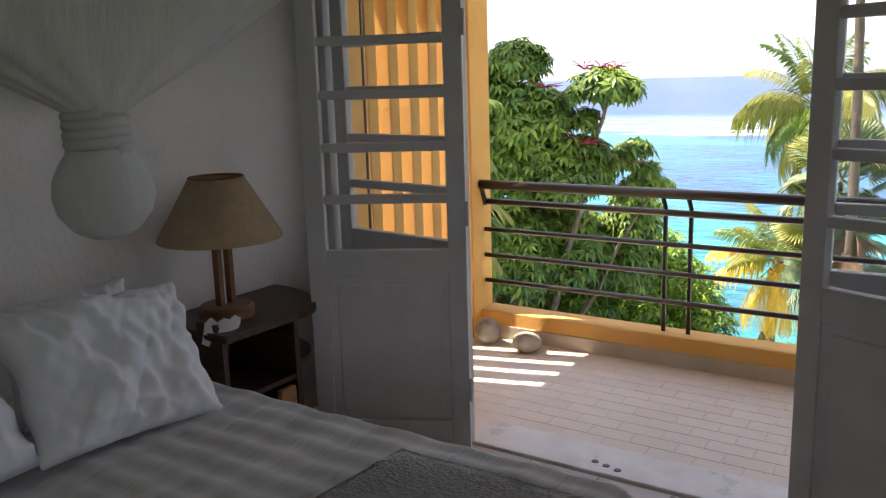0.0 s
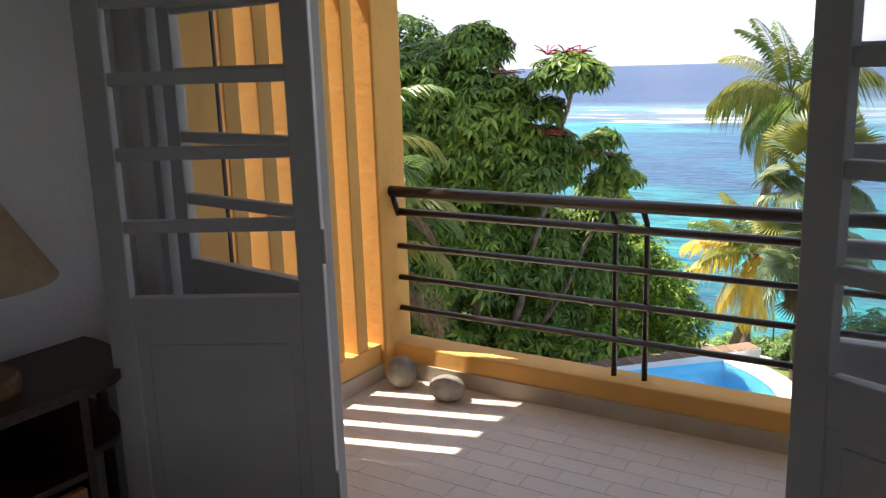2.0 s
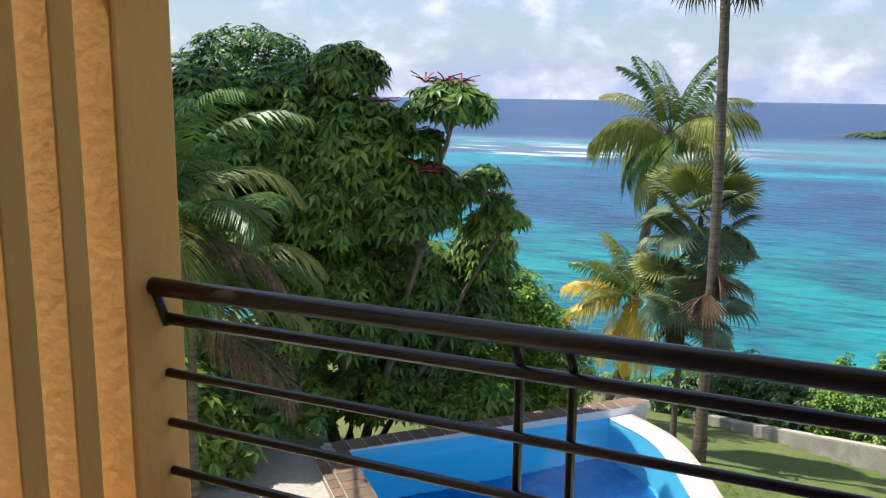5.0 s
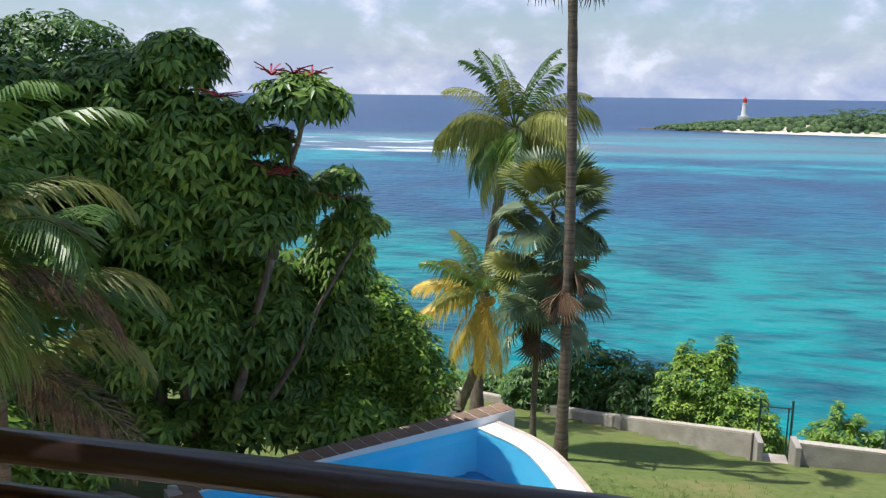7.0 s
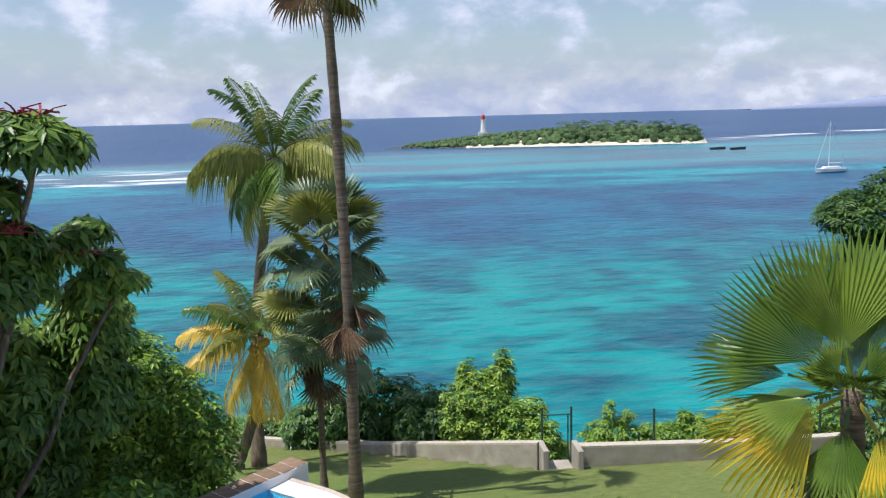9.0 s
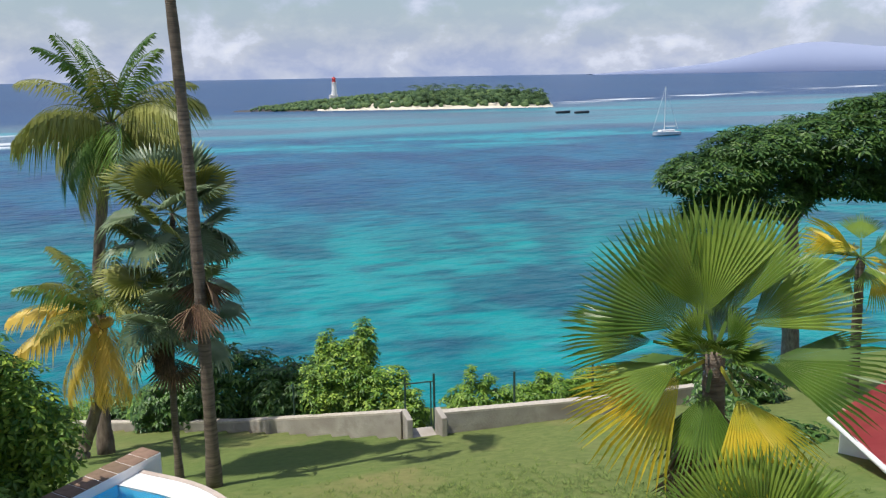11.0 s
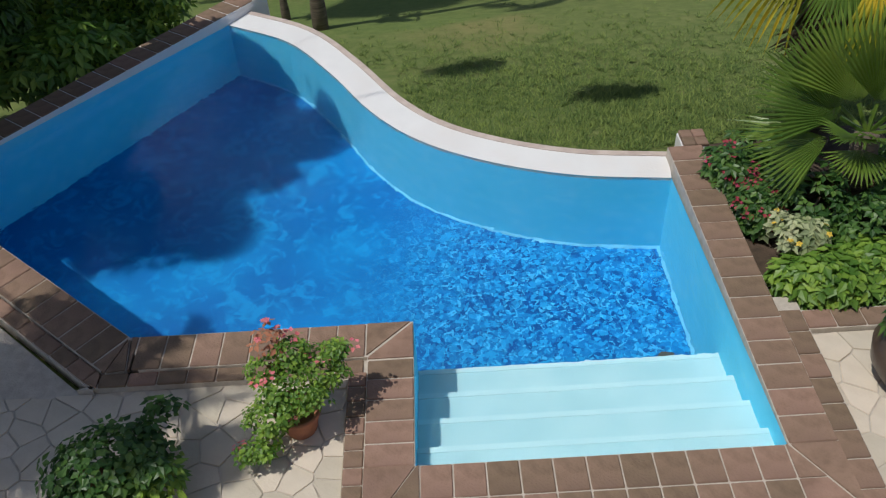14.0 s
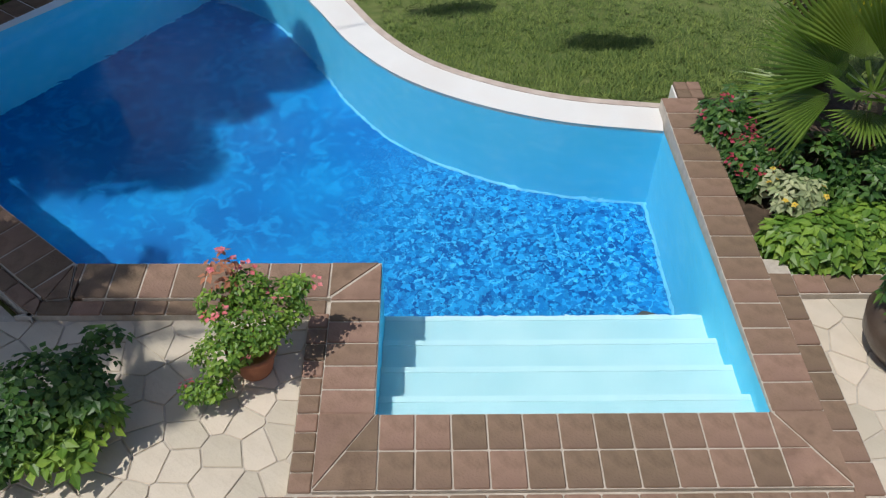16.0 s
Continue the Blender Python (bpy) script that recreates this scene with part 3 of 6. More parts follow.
# low front parapet: ochre cap over a beige skirting
kerb = bmesh.new()
box(kerb, -1.58, 3.2, 4.43, 4.60, -0.3, 0.17, bevel=0.008)
wall("parapet", kerb, M["orange"], "low ochre parapet along the balcony edge", "parapet")
skirt = bmesh.new()
box(skirt, -1.577, 3.2, 4.418, 4.4295, 0, 0.085, bevel=0.003)
tagged(part("baseboard", skirt, M["skirt"]), "beige tiled skirting below the ochre parapet", "skirting", kind="structure")
skirt = bmesh.new()
box(skirt, -1.5795, -1.568, DW1, 4.417, 0, 0.085, bevel=0.003)
tagged(part("baseboard", skirt, M["skirt"]), "beige tiled skirting below the slatted ochre wall", "skirting", kind="structure")

# slatted side wall: sill, lintel, corner pier and upright concrete fins with gaps between
fin_wall = thing("balcony_fin_wall", pose(-1.66, 3.9, 0), "ochre rendered side wall of upright fins with open gaps", "wall", kind="structure")
def in_fin(bm):
    bmesh.ops.translate(bm, verts=bm.verts, vec=(1.66, -3.9, 0))
    return bm


part("sill", in_fin(boxes((-1.74, -1.58, DW1, 4.35, -0.3, 0.186), bevel=0.006)), M["orange"], fin_wall)
part("end_panel", in_fin(boxes((-1.74, -1.575, 3.281, 3.395, 0.187, 2.199), bevel=0.006)), M["orange"], fin_wall, "solid ochre stretch beside the house")
# thin dark strip added where a dark seam runs up the wall
part("dark_strip", in_fin(boxes((-1.60, -1.572, 3.397, 3.413, 0.187, 2.199), bevel=0.004)), M["rail"], fin_wall, "thin dark strip down the wall in place of a seam")
part("lintel", in_fin(boxes((-1.74, -1.58, DW1, 4.35, 2.2, 2.6))), M["orange"], fin_wall)
part("pier", in_fin(boxes((-1.77, -1.553, 4.352, 4.585, -0.3, 2.6), bevel=0.012)), M["orange"], fin_wall, "ochre corner pier")
fin_mesh = None
for k in range(6):
    yc = 4.30 - 0.182 * k - 0.091
    if fin_mesh is None:
        bm = bmesh.new()
        box(bm, -0.08, 0.078, -0.041, 0.041, 0.186, 2.2, bevel=0.006)
        fin_mesh = mesh_from("fin", bm, M["orange"])
    part("fin", fin_mesh, None, fin_wall, at=pose(0, yc - 3.9, 0))

# railing
RY = 4.50
railing = thing("balcony_railing", pose(-1.55, RY, 0.17), "dark brown steel balcony railing with round handrail", "railing")
def rail_bar(name, x0, x1, y, z, r, seg=14):
    bm = bmesh.new()
    tube(bm, [(x0 + 1.55, y - RY, z - 0.17), (x1 + 1.55, y - RY, z - 0.17)], r, seg)
    return part(name, bm, M["rail"], railing, smooth=True)


rail_bar("handrail", -1.575, 3.2, 4.455, 0.952, 0.028, 18)
for z, r in ((0.842, 0.019), (0.667, 0.0145), (0.505, 0.0145), (0.343, 0.0145)):
    rail_bar("bar", -1.55, 3.2, RY, z, r)
for x in (-0.41, -0.27, 1.02, 1.16, 2.4, 2.54):
    bm = bmesh.new()
    tube(bm, [(x + 1.55, 0.014, -0.002), (x + 1.55, 0.014, 0.66), (x + 1.55, 0.008, 0.70), (x + 1.55, -0.042, 0.765)], 0.0125, 10)
    part("post", bm, M["rail"], railing, smooth=True)
for x in (-1.545,):
    bm = bmesh.new()
    tube(bm, [(x + 1.55, 0.0, 0.655), (x + 1.55, -0.045, 0.77)], 0.014, 10)
    part("bracket", bm, M["rail"], railing, smooth=True)

# ---- folding door: glazed leaves, the middle pair folded back into the room ----
LEAF_W, LEAF_H, LEAF_T = 0.66, 2.10, 0.042
def door_leaf(name, m, label, width=LEAF_W, handle=False):
    leaf = thing(name, m, label, "door", "leaves of the balcony door", "structure")
    s, t = 0.078, LEAF_T / 2
    part("stile", boxes((0, s, -t, t, 0.012, LEAF_H), bevel=0.004), M["grey_paint"], leaf)
    part("stile", boxes((width - s, width, -t, t, 0.012, LEAF_H), bevel=0.004), M["grey_paint"], leaf)
    part("bottom_rail", boxes((s, width - s, -t, t, 0.012, 0.16), bevel=0.004), M["grey_paint"], leaf)
    part("lock_rail", boxes((s, width - s, -t, t, 0.79, 0.902), bevel=0.004), M["grey_paint"], leaf)
    part("top_rail", boxes((s, width - s, -t, t, 1.955, LEAF_H), bevel=0.004), M["grey_paint"], leaf)
    bm = bmesh.new()
    box(bm, s - 0.005, width - s + 0.005, -0.008, 0.008, 0.155, 0.795)
    pan = part("panel", bm, M["grey_paint"], leaf)
    part("raised_field", boxes((s + 0.035, width - s - 0.035, -0.015, 0.015, 0.195, 0.755), bevel=0.006), M["grey_paint"], pan)
    for i in range(1, 5):
        z = 0.902 + 0.2106 * i
        part("glazing_bar", boxes((s, width - s, -0.017, 0.017, z - 0.019, z + 0.019), bevel=0.005), M["grey_paint"], leaf)
    for i in range(5):
        z = 0.902 + 0.2106 * i
        g = part("pane", boxes((s - 0.004, width - s + 0.004, -0.002, 0.002, z, z + 0.2106)), M["glass"], leaf)
        g.visible_shadow = False
    for z in (0.3, 1.05, 1.8):
        bm = bmesh.new()
        tube(bm, [(width + 0.006, -t - 0.004, z - 0.05), (width + 0.006, -t - 0.004, z + 0.05)], 0.008, 8)
        part("hinge", bm, M["grey_paint"], leaf)
    return leaf


door_leaf("door_1", pose(-1.50, 3.105, 0.012, 0, 0, -7.8), "white glazed door leaf folded behind the open one", 0.77)
door_leaf("door_2", pose(-1.285, 2.628, 0.0, 0, 0, 28.6), "white glazed door leaf folded back into the room")
door_leaf("door_3", pose(1.26, 3.12, 0.012, 0, 0, 180), "closed white glazed door leaf beside the folded one", 0.70)
door_leaf("door_4", pose(1.195, 2.70, 0.0, 0, 0, 158), "white glazed door leaf swung open into the room")
frame_bm = boxes((-1.56, -1.522, 3.06, 3.15, 0.012, 2.138), (1.262, 1.30, 3.06, 3.15, 0.012, 2.138), (-1.522, 1.262, 3.06, 3.15, 2.115, 2.138))
tagged(part("door_frame", frame_bm, M["grey_paint"]), "white painted timber door frame", "door frame", kind="structure")

# ---- pool, terrace, garden ground, sea ----
PO, PA = Vector((-0.835, 8.28)), radians(-5.84)
PU, PV = Vector((math.cos(PA), math.sin(PA))), Vector((-math.sin(PA), math.cos(PA)))
def P(u, v):
    q = PO + PU * u + PV * v
    return (q.x, q.y)


COPE_Z, EDGE_Z, WATER_Z, FLOOR_Z, DECK_Z = -3.65, -3.80, -3.815, -5.30, -3.745


def smooth_curve(ctrl, n):
    c = [Vector(p) for p in ctrl]
    c = [c[0] * 2 - c[1]] + c + [c[-1] * 2 - c[-2]]
    out = []
    for i in range(1, len(c) - 2):
        for k in range(n):
            t = k / n
            a, b, d, e = c[i - 1], c[i], c[i + 1], c[i + 2]
            out.append(0.5 * ((2 * b) + (d - a) * t + (2 * a - 5 * b + 4 * d - e) * t * t + (3 * b - a - 3 * d + e) * t ** 3))
    out.append(c[-2])
    return [(p.x, p.y) for p in out]


def offset_line(line, d):
    """Points of an open line moved d to its right."""
    out = []
    for i, p in enumerate(line):
        a, b = Vector(line[max(i - 1, 0)]), Vector(line[min(i + 1, len(line) - 1)])
        t = (b - a).normalized()
        out.append((p[0] + t.y * d, p[1] - t.x * d))
    return out


BEND, WEST, FAR_L = P(-2.42, 1.43), (-5.70, 12.60), (-2.60, 15.90)
EDGE_IN = smooth_curve([(2.19, 11.36), (1.23, 11.61), (0.39, 12.02), (-0.30, 12.56), (-0.80, 13.27), (-1.25, 14.28), (-1.78, 15.22), FAR_L], 5)
EDGE_OUT = offset_line(EDGE_IN, 0.44)
POOL = [P(0, 0), P(2.715, 0)] + EDGE_IN + [WEST, BEND, P(0, 1.43)]
COPE_OUT = [P(-0.38, -0.57), P(3.08, -0.57)]


def inside(x, y, poly):
    c = False
    for (x0, y0), (x1, y1) in zip(poly, poly[1:] + poly[:1]):
        if (y0 > y) != (y1 > y) and x < (x1 - x0) * (y - y0) / (y1 - y0) + x0:
            c = not c
    return c


pool = thing("swimming_pool", pose(0, 0, 0), "blue swimming pool with brown paver coping and white overflow edge", "swimming pool")
bm = bmesh.new()
lo = [bm.verts.new((x, y, FLOOR_Z - 0.05)) for x, y in POOL]
hi = [bm.verts.new((x, y, COPE_Z - 0.035 if not (2 <= i < 2 + len(EDGE_IN)) else EDGE_Z - 0.004)) for i, (x, y) in enumerate(POOL)]
for i in range(len(POOL)):
    j = (i + 1) % len(POOL)
    bm.faces.new((lo[i], lo[j], hi[j], hi[i]))
part("basin_wall", bm, M["pool_wall"], pool, "pale blue painted basin wall")
bm = bmesh.new()
bm.faces.new([bm.verts.new((x, y, FLOOR_Z)) for x, y in POOL])
part("basin_floor", bm, M["mosaic"], pool, "deep blue mosaic pool floor with light ripples painted in")
bm = bmesh.new()
rings = [[bm.verts.new((x, y, z)) for x, y in line] for line, z in ((EDGE_IN, EDGE_Z - 0.05), (EDGE_IN, EDGE_Z), (offset_line(EDGE_IN, 0.36), EDGE_Z + 0.012), (offset_line(EDGE_IN, 0.36), -6.0))]
for a, b in zip(rings, rings[1:]):
    for i in range(len(a) - 1):
        bm.faces.new((a[i], b[i], b[i + 1], a[i + 1]))
part("overflow_edge", bm, M["white_edge"], pool, "white painted curved overflow edge")
bm = bmesh.new()
rings = [[bm.verts.new((x, y, z)) for x, y in line] for line, z in ((offset_line(EDGE_IN, 0.362), -6.0), (offset_line(EDGE_IN, 0.362), EDGE_Z + 0.02), (EDGE_OUT, EDGE_Z + 0.02), (EDGE_OUT, -6.0))]
for a, b in zip(rings, rings[1:]):
    for i in range(len(a) - 1):
        bm.faces.new((a[i], b[i], b[i + 1], a[i + 1]))
part("edge_rim", bm, M["rim"], pool, "worn pinkish stone rim")
for i in range(4):
    bm = bmesh.new()
    v0, v1, z = 0.0, 0.30 + 0.365 * i, -3.92 - 0.19 * i
    prism(bm, [P(0.002, v0 + 0.002), P(2.71, v0 + 0.002), P(2.735, v1), P(0.002, v1)], FLOOR_Z - 0.01, z)
    step = part("step", bm, M["pool_step"], pool)
    bm = bmesh.new()
    prism(bm, [P(0.004, v1 - 0.045), P(2.72, v1 - 0.045), P(2.725, v1 + 0.006), P(0.004, v1 + 0.006)], z - 0.02, z + 0.006)
    part("nosing", bm, M["nosing"], step, "pale rounded step edge")
bm = bmesh.new()
inner_ = [Vector(p) for p in offset_line(EDGE_IN, -0.025)]
loop = [Vector(EDGE_IN[0]) * 0 + Vector(P(2.70, 1.46))] + [Vector(p) for p in EDGE_IN]
loop_in = [Vector(P(2.675, 1.46)), Vector(EDGE_IN[0]) - PU * 0.03 - PV * 0.025] + inner_[1:]
va = [bm.verts.new((p.x, p.y, FLOOR_Z + 0.025)) for p in loop]
vb = [bm.verts.new((p.x, p.y, FLOOR_Z + 0.004)) for p in loop_in]
for i in range(len(va) - 1):
    bm.faces.new((va[i], va[i + 1], vb[i + 1], vb[i]))
part("cove", bm, M["cove"], pool, "pale cove between pool wall and floor")
bm = bmesh.new()
bm.faces.new([bm.verts.new((x, y, WATER_Z)) for x, y in POOL])
water = tagged(part("water", bm, M["water"]), "clear blue rippled pool water", "water", kind="structure")
water.visible_shadow = False
for u, v in ((2.42, 1.86), (2.48, 1.60)):
    bm = bmesh.new()
    lathe(bm, [(0.0, 0.0), (0.07, 0.004), (0.075, 0.012), (0.0, 0.02)], 12)
    x, y = P(u, v)
    tagged(part("drain_cover", bm, M["rock"], at=pose(x, y, FLOOR_Z + 0.004) @ Matrix.Diagonal((1.3, 0.7, 1, 1))), "dark round drain cover on the pool floor", "drain cover")

# mortar beds under the coping, and the white block at the end of the far wall
def strip(poly, z0, z1, name, material, parent, label=""):
    bm = bmesh.new()
    prism(bm, poly, z0, z1)
    bmesh.ops.recalc_face_normals(bm, faces=bm.faces)
    return part(name, bm, material, parent, label)


W_DIR = (Vector(FAR_L) - Vector(WEST)).normalized()
W_OUT = Vector((-W_DIR.y, W_DIR.x))
def PW(s, o):
    q = Vector(WEST) + W_DIR * s + W_OUT * o
    return (q.x, q.y)


W_LEN = (Vector(FAR_L) - Vector(WEST)).length
S_DIR = (Vector(WEST) - Vector(BEND)).normalized()
S_OUT = Vector((S_DIR.y, -S_DIR.x))
def PS(s, o):
    q = Vector(BEND) + S_DIR * s + S_OUT * o
    return (q.x, q.y)


S_LEN = (Vector(WEST) - Vector(BEND)).length
BZ = COPE_Z - 0.012
strip([P(-0.38, -0.57), P(3.08, -0.57), P(2.716, -0.001), P(-0.001, -0.001)], -4.1, BZ, "coping_bed", M["mortar"], pool)
strip([P(-0.38, -0.57), P(-0.001, -0.001), P(-0.001, 1.429), P(-0.38, 1.06)], -4.1, BZ, "coping_bed", M["mortar"], pool)
strip([P(-0.38, 1.06), P(-0.001, 1.429), BEND, P(-2.27, 1.06)], -4.1, BZ, "coping_bed", M["mortar"], pool)
strip([P(2.717, -0.001), P(3.08, -0.57), P(3.08, 3.72), P(2.717, 3.72)], -4.6, BZ, "coping_bed", M["mortar"], pool)
strip([PS(-0.10, -0.38), PS(0, -0.002), PS(S_LEN, -0.002), PS(S_LEN + 0.3, -0.38)], -4.1, BZ, "coping_bed", M["mortar"], pool)
strip([PW(-0.3, 0.38), PW(W_LEN + 0.78, 0.38), PW(W_LEN + 0.78, 0.002), PW(-0.0, 0.002)], -6.0, BZ, "coping_bed", M["white_edge"], pool, "white rendered pool wall under the pavers")

# terrace
patio = tagged(part("patio", boxes((-9.0, 7.0, 4.60, 7.55, -4.0, DECK_Z - 0.012)), M["mortar"]), "cream crazy-paved terrace beside the pool", "terrace", kind="structure")
strip([(-9, 7.55), P(-0.53, -0.80), P(-0.53, 0.92), P(-2.75, 0.93), PS(S_LEN + 0.2, -0.53), (-9, 13.0)], -4.0, DECK_Z - 0.012, "patio_bed", M["mortar"], patio)
strip([P(3.28, -0.80), (7, 7.0), (7, 9.25), P(3.28, 1.12)], -4.0, DECK_Z - 0.012, "patio_bed", M["mortar"], patio)
strip([P(-0.53, -0.80), (-9, 7.5), (7, 6.9), P(3.28, -0.80)], -4.0, DECK_Z - 0.016, "patio_bed", M["mortar"], patio)


# garden ground: level by the house, then a lawn that falls towards the sea wall, and the shore behind it
SEA_WALL = [(-12.0, 36.0), (-6.5, 31.4), (-1.16, 26.97), (2.81, 23.08), (3.6, 22.78), (7.97, 22.86), (16.0, 23.6)]
def sea_line(x):
    pts = SEA_WALL
    for (x0, y0), (x1, y1) in zip(pts, pts[1:]):
        if x0 <= x <= x1:
            return y0 + (y1 - y0) * (x - x0) / (x1 - x0)
    return pts[0][1] if x < pts[0][0] else pts[-1][1]


def ground_z(x, y):
    z = min(-3.86, -0.75 - 0.267 * y)
    s = sea_line(x)
    if y > s - 0.1:
        z = -0.75 - 0.267 * s - 0.35 - max(0, y - s - 3.5) * 1.1 - (y - s) * 0.12
    return max(z, -30.0)


gx = np.concatenate((np.linspace(-60, -14, 24), np.arange(-13, -7.01, 1.0), np.arange(-6.8, 4.61, 0.2), np.arange(5, 20, 1.0), np.linspace(20, 80, 25)))
gy = np.concatenate((np.linspace(-40, 3, 12), np.arange(3.6, 7.9, 0.5), np.arange(8.0, 18.01, 0.2), np.arange(18.5, 40, 0.5), np.linspace(41, 70, 15)))
GV, GF = [], []
POOL_HOLE = [P(-0.2, -0.3), P(3.06, -0.3), P(3.06, 3.9)] + offset_line(EDGE_IN, 0.3) + [PW(W_LEN, 0.2), PW(0, 0.2), PS(S_LEN, -0.15), PS(0, -0.2), P(-0.2, 1.2)]
for y in gy:
    for x in gx:
        z = ground_z(x, y) + 0.05 * noise.noise(Vector((x * 0.4, y * 0.4, 0))) * (y > 12)
        if -7 < x < 4.5 and 7.5 < y < 18 and inside(x, y, POOL_HOLE):
            z = -7.0
        GV.append((float(x), float(y), float(z)))
nx = len(gx)
for j in range(len(gy) - 1):
    for i in range(nx - 1):
        GF.append((j * nx + i, j * nx + i + 1, (j + 1) * nx + i + 1, (j + 1) * nx + i))
tagged(new("ground", pydata("ground", GV, GF, M["lawn"], True)), "green and straw-coloured sloping lawn with dry patches", "lawn", kind="structure")

bm = bmesh.new()
bmesh.ops.create_circle(bm, cap_ends=True, segments=128, radius=4900)
tagged(part("sea", bm, M["sea"], at=pose(0, 0, -16)), "turquoise lagoon turning deep blue towards the horizon", "sea", kind="structure")

# cloud bank, a far curved backdrop
CV, CF = [], []
na, ne = 72, 16
for j in range(ne + 1):
    el = radians(-0.6 + 38 * j / ne)
    for i in range(na + 1):
        az = radians(-175 + 350 * i / na)
        CV.append((4600 * math.sin(az) * math.cos(el), 4600 * math.cos(az) * math.cos(el), 4600 * math.sin(el)))
for j in range(ne):
    for i in range(na):
        CF.append((j * (na + 1) + i, j * (na + 1) + i + 1, (j + 1) * (na + 1) + i + 1, (j + 1) * (na + 1) + i))
clouds = tagged(new("backdrop", pydata("backdrop", CV, CF, M["clouds"], True)), "pale blue sky with soft white cumulus clouds", "sky", kind="structure")
clouds.visible_shadow = False

# garden wall in two runs with a gate gap, fence posts and a steel gate
def wall_run(name, pts, h, label):
    w = thing(name, pose(0, 0, 0), label, "garden wall", "garden walls", "structure")
    for (x0, y0), (x1, y1), h0, h1 in zip(pts, pts[1:], h, h[1:]):
        d = Vector((x1 - x0, y1 - y0)).normalized()
        nrm = Vector((-d.y, d.x)) * 0.11
        bm = bmesh.new()
        z0, z1 = -0.75 - 0.267 * y0, -0.75 - 0.267 * y1
        q = [(x0 - nrm.x, y0 - nrm.y), (x1 - nrm.x, y1 - nrm.y), (x1 + nrm.x, y1 + nrm.y), (x0 + nrm.x, y0 + nrm.y)]
        zz = [z0, z1, z1, z0]
        tops = (h0, h1, h1, h0)
        for name2, material in (("run", M["concrete"]), ("cap", M["mortar"])):
            bm = bmesh.new()
            lo_ = [-0.6] * 4 if name2 == "run" else tops
            up = 0.0 if name2 == "run" else 0.05
            vs = [bm.verts.new((a, b, c + k)) for (a, b), c, k in zip(q, zz, lo_)] + [bm.verts.new((a, b, c + k + up)) for (a, b), c, k in zip(q, zz, tops)]
            for f in ((3, 2, 1, 0), (4, 5, 6, 7), (0, 1, 5, 4), (1, 2, 6, 5), (2, 3, 7, 6), (3, 0, 4, 7)):
                bm.faces.new([vs[i] for i in f])
            part(name2, bm, material, w)
    return w


wall_run("garden_wall", SEA_WALL[:4], (0.18, 0.18, 0.24, 0.58), "low weathered concrete garden wall above the sea")
wall_run("garden_wall", SEA_WALL[4:], (0.50, 0.36, 0.31), "low weathered concrete garden wall beside the gate")
for (x, y) in ((2.86, 22.85), (3.62, 22.55)):
    bm = bmesh.new()
    z = -0.75 - 0.267 * y
    box(bm, x - 0.07, x + 0.07, y - 0.35, y + 0.35, z - 0.5, z + 0.56, bevel=0.02)
    tagged(part("gate_pier", bm, M["concrete"]), "short weathered concrete pier at the garden gate", "pier")
bm = bmesh.new()
box(bm, 2.93, 3.55, 22.5, 23.2, -7.2, -6.82, bevel=0.03)
tagged(part("gate_step", bm, M["concrete"]), "rough concrete step under the garden gate", "step")
for x in (-4.2, 0.4, 5.6, 7.7, 9.9):
    y = sea_line(x) + 0.16
    bm = bmesh.new()
    z = -0.75 - 0.267 * y
    tube(bm, [(0, 0, 0.0), (0, 0, 1.32)], 0.028, 6)
    tagged(part("fence_post", bm, M["green_steel"], at=pose(x, y, z)), "dark green steel fence post behind the garden wall", "fence post", "fence posts")
gate = thing("garden_gate", pose(2.90, 23.2, -6.9), "open dark green tubular steel garden gate", "gate")
for nm, pts in (("gate_post", [(0, 0, 0), (0, 0, 1.42)]), ("gate_post", [(0.72, 0, 0), (0.72, 0, 1.42)]), ("gate_bar", [(0, 0.02, 1.22), (0.7, 0.02, 1.22)]), ("gate_bar", [(0.64, 0.02, 0.1), (0.64, 0.02, 1.22)])):
    bm = bmesh.new()
    tube(bm, pts, 0.028 if nm == "gate_post" else 0.018, 6)
    part(nm, bm, M["green_steel"], gate)

# island with lighthouse
def island_z(s, w):
    """Height over the sea at s along (0..1) and w across (-1..1)."""
    top = 1.5 + 9.5 * max(0, min(1, (s - 0.10) / 0.5)) ** 0.8 * max(0, min(1, (1.02 - s) / 0.12)) ** 0.5
    return max(0, 1 - abs(w) ** 2.2) * top - 0.8


ia, ib = Vector((1.5, 440.0)), Vector((160.0, 405.0))
idir = (ib - ia).normalized()
inrm = Vector((-idir.y, idir.x))
IV, IF = [], []
ns, nw = 60, 16
for i in range(ns + 1):
    s = i / ns
    half = 6 + 46 * math.sin(math.pi * min(max(s, 0.02), 0.99)) ** 0.6
    for j in range(nw + 1):
        w = -1 + 2 * j / nw
        q = ia + idir * (s * (ib - ia).length) + inrm * (half * 0.9 + w * half)
        IV.append((q.x, q.y, -16 + island_z(s, w) * 0.45 + 0.3 * noise.noise(Vector((q.x * 0.1, q.y * 0.1, 0)))))
for i in range(ns):
    for j in range(nw):
        a = i * (nw + 1) + j
        IF.append((a, a + nw + 1, a + nw + 2, a + 1))
isl = pydata("island", IV, IF, M["sand"], True)
isl.materials.append(M["rock"])
isl.polygons.foreach_set("material_index", [1 if k // nw < 16 else 0 for k in range(len(IF))])
tagged(new("island", isl), "low wooded island with a pale sand beach", "island", kind="structure")
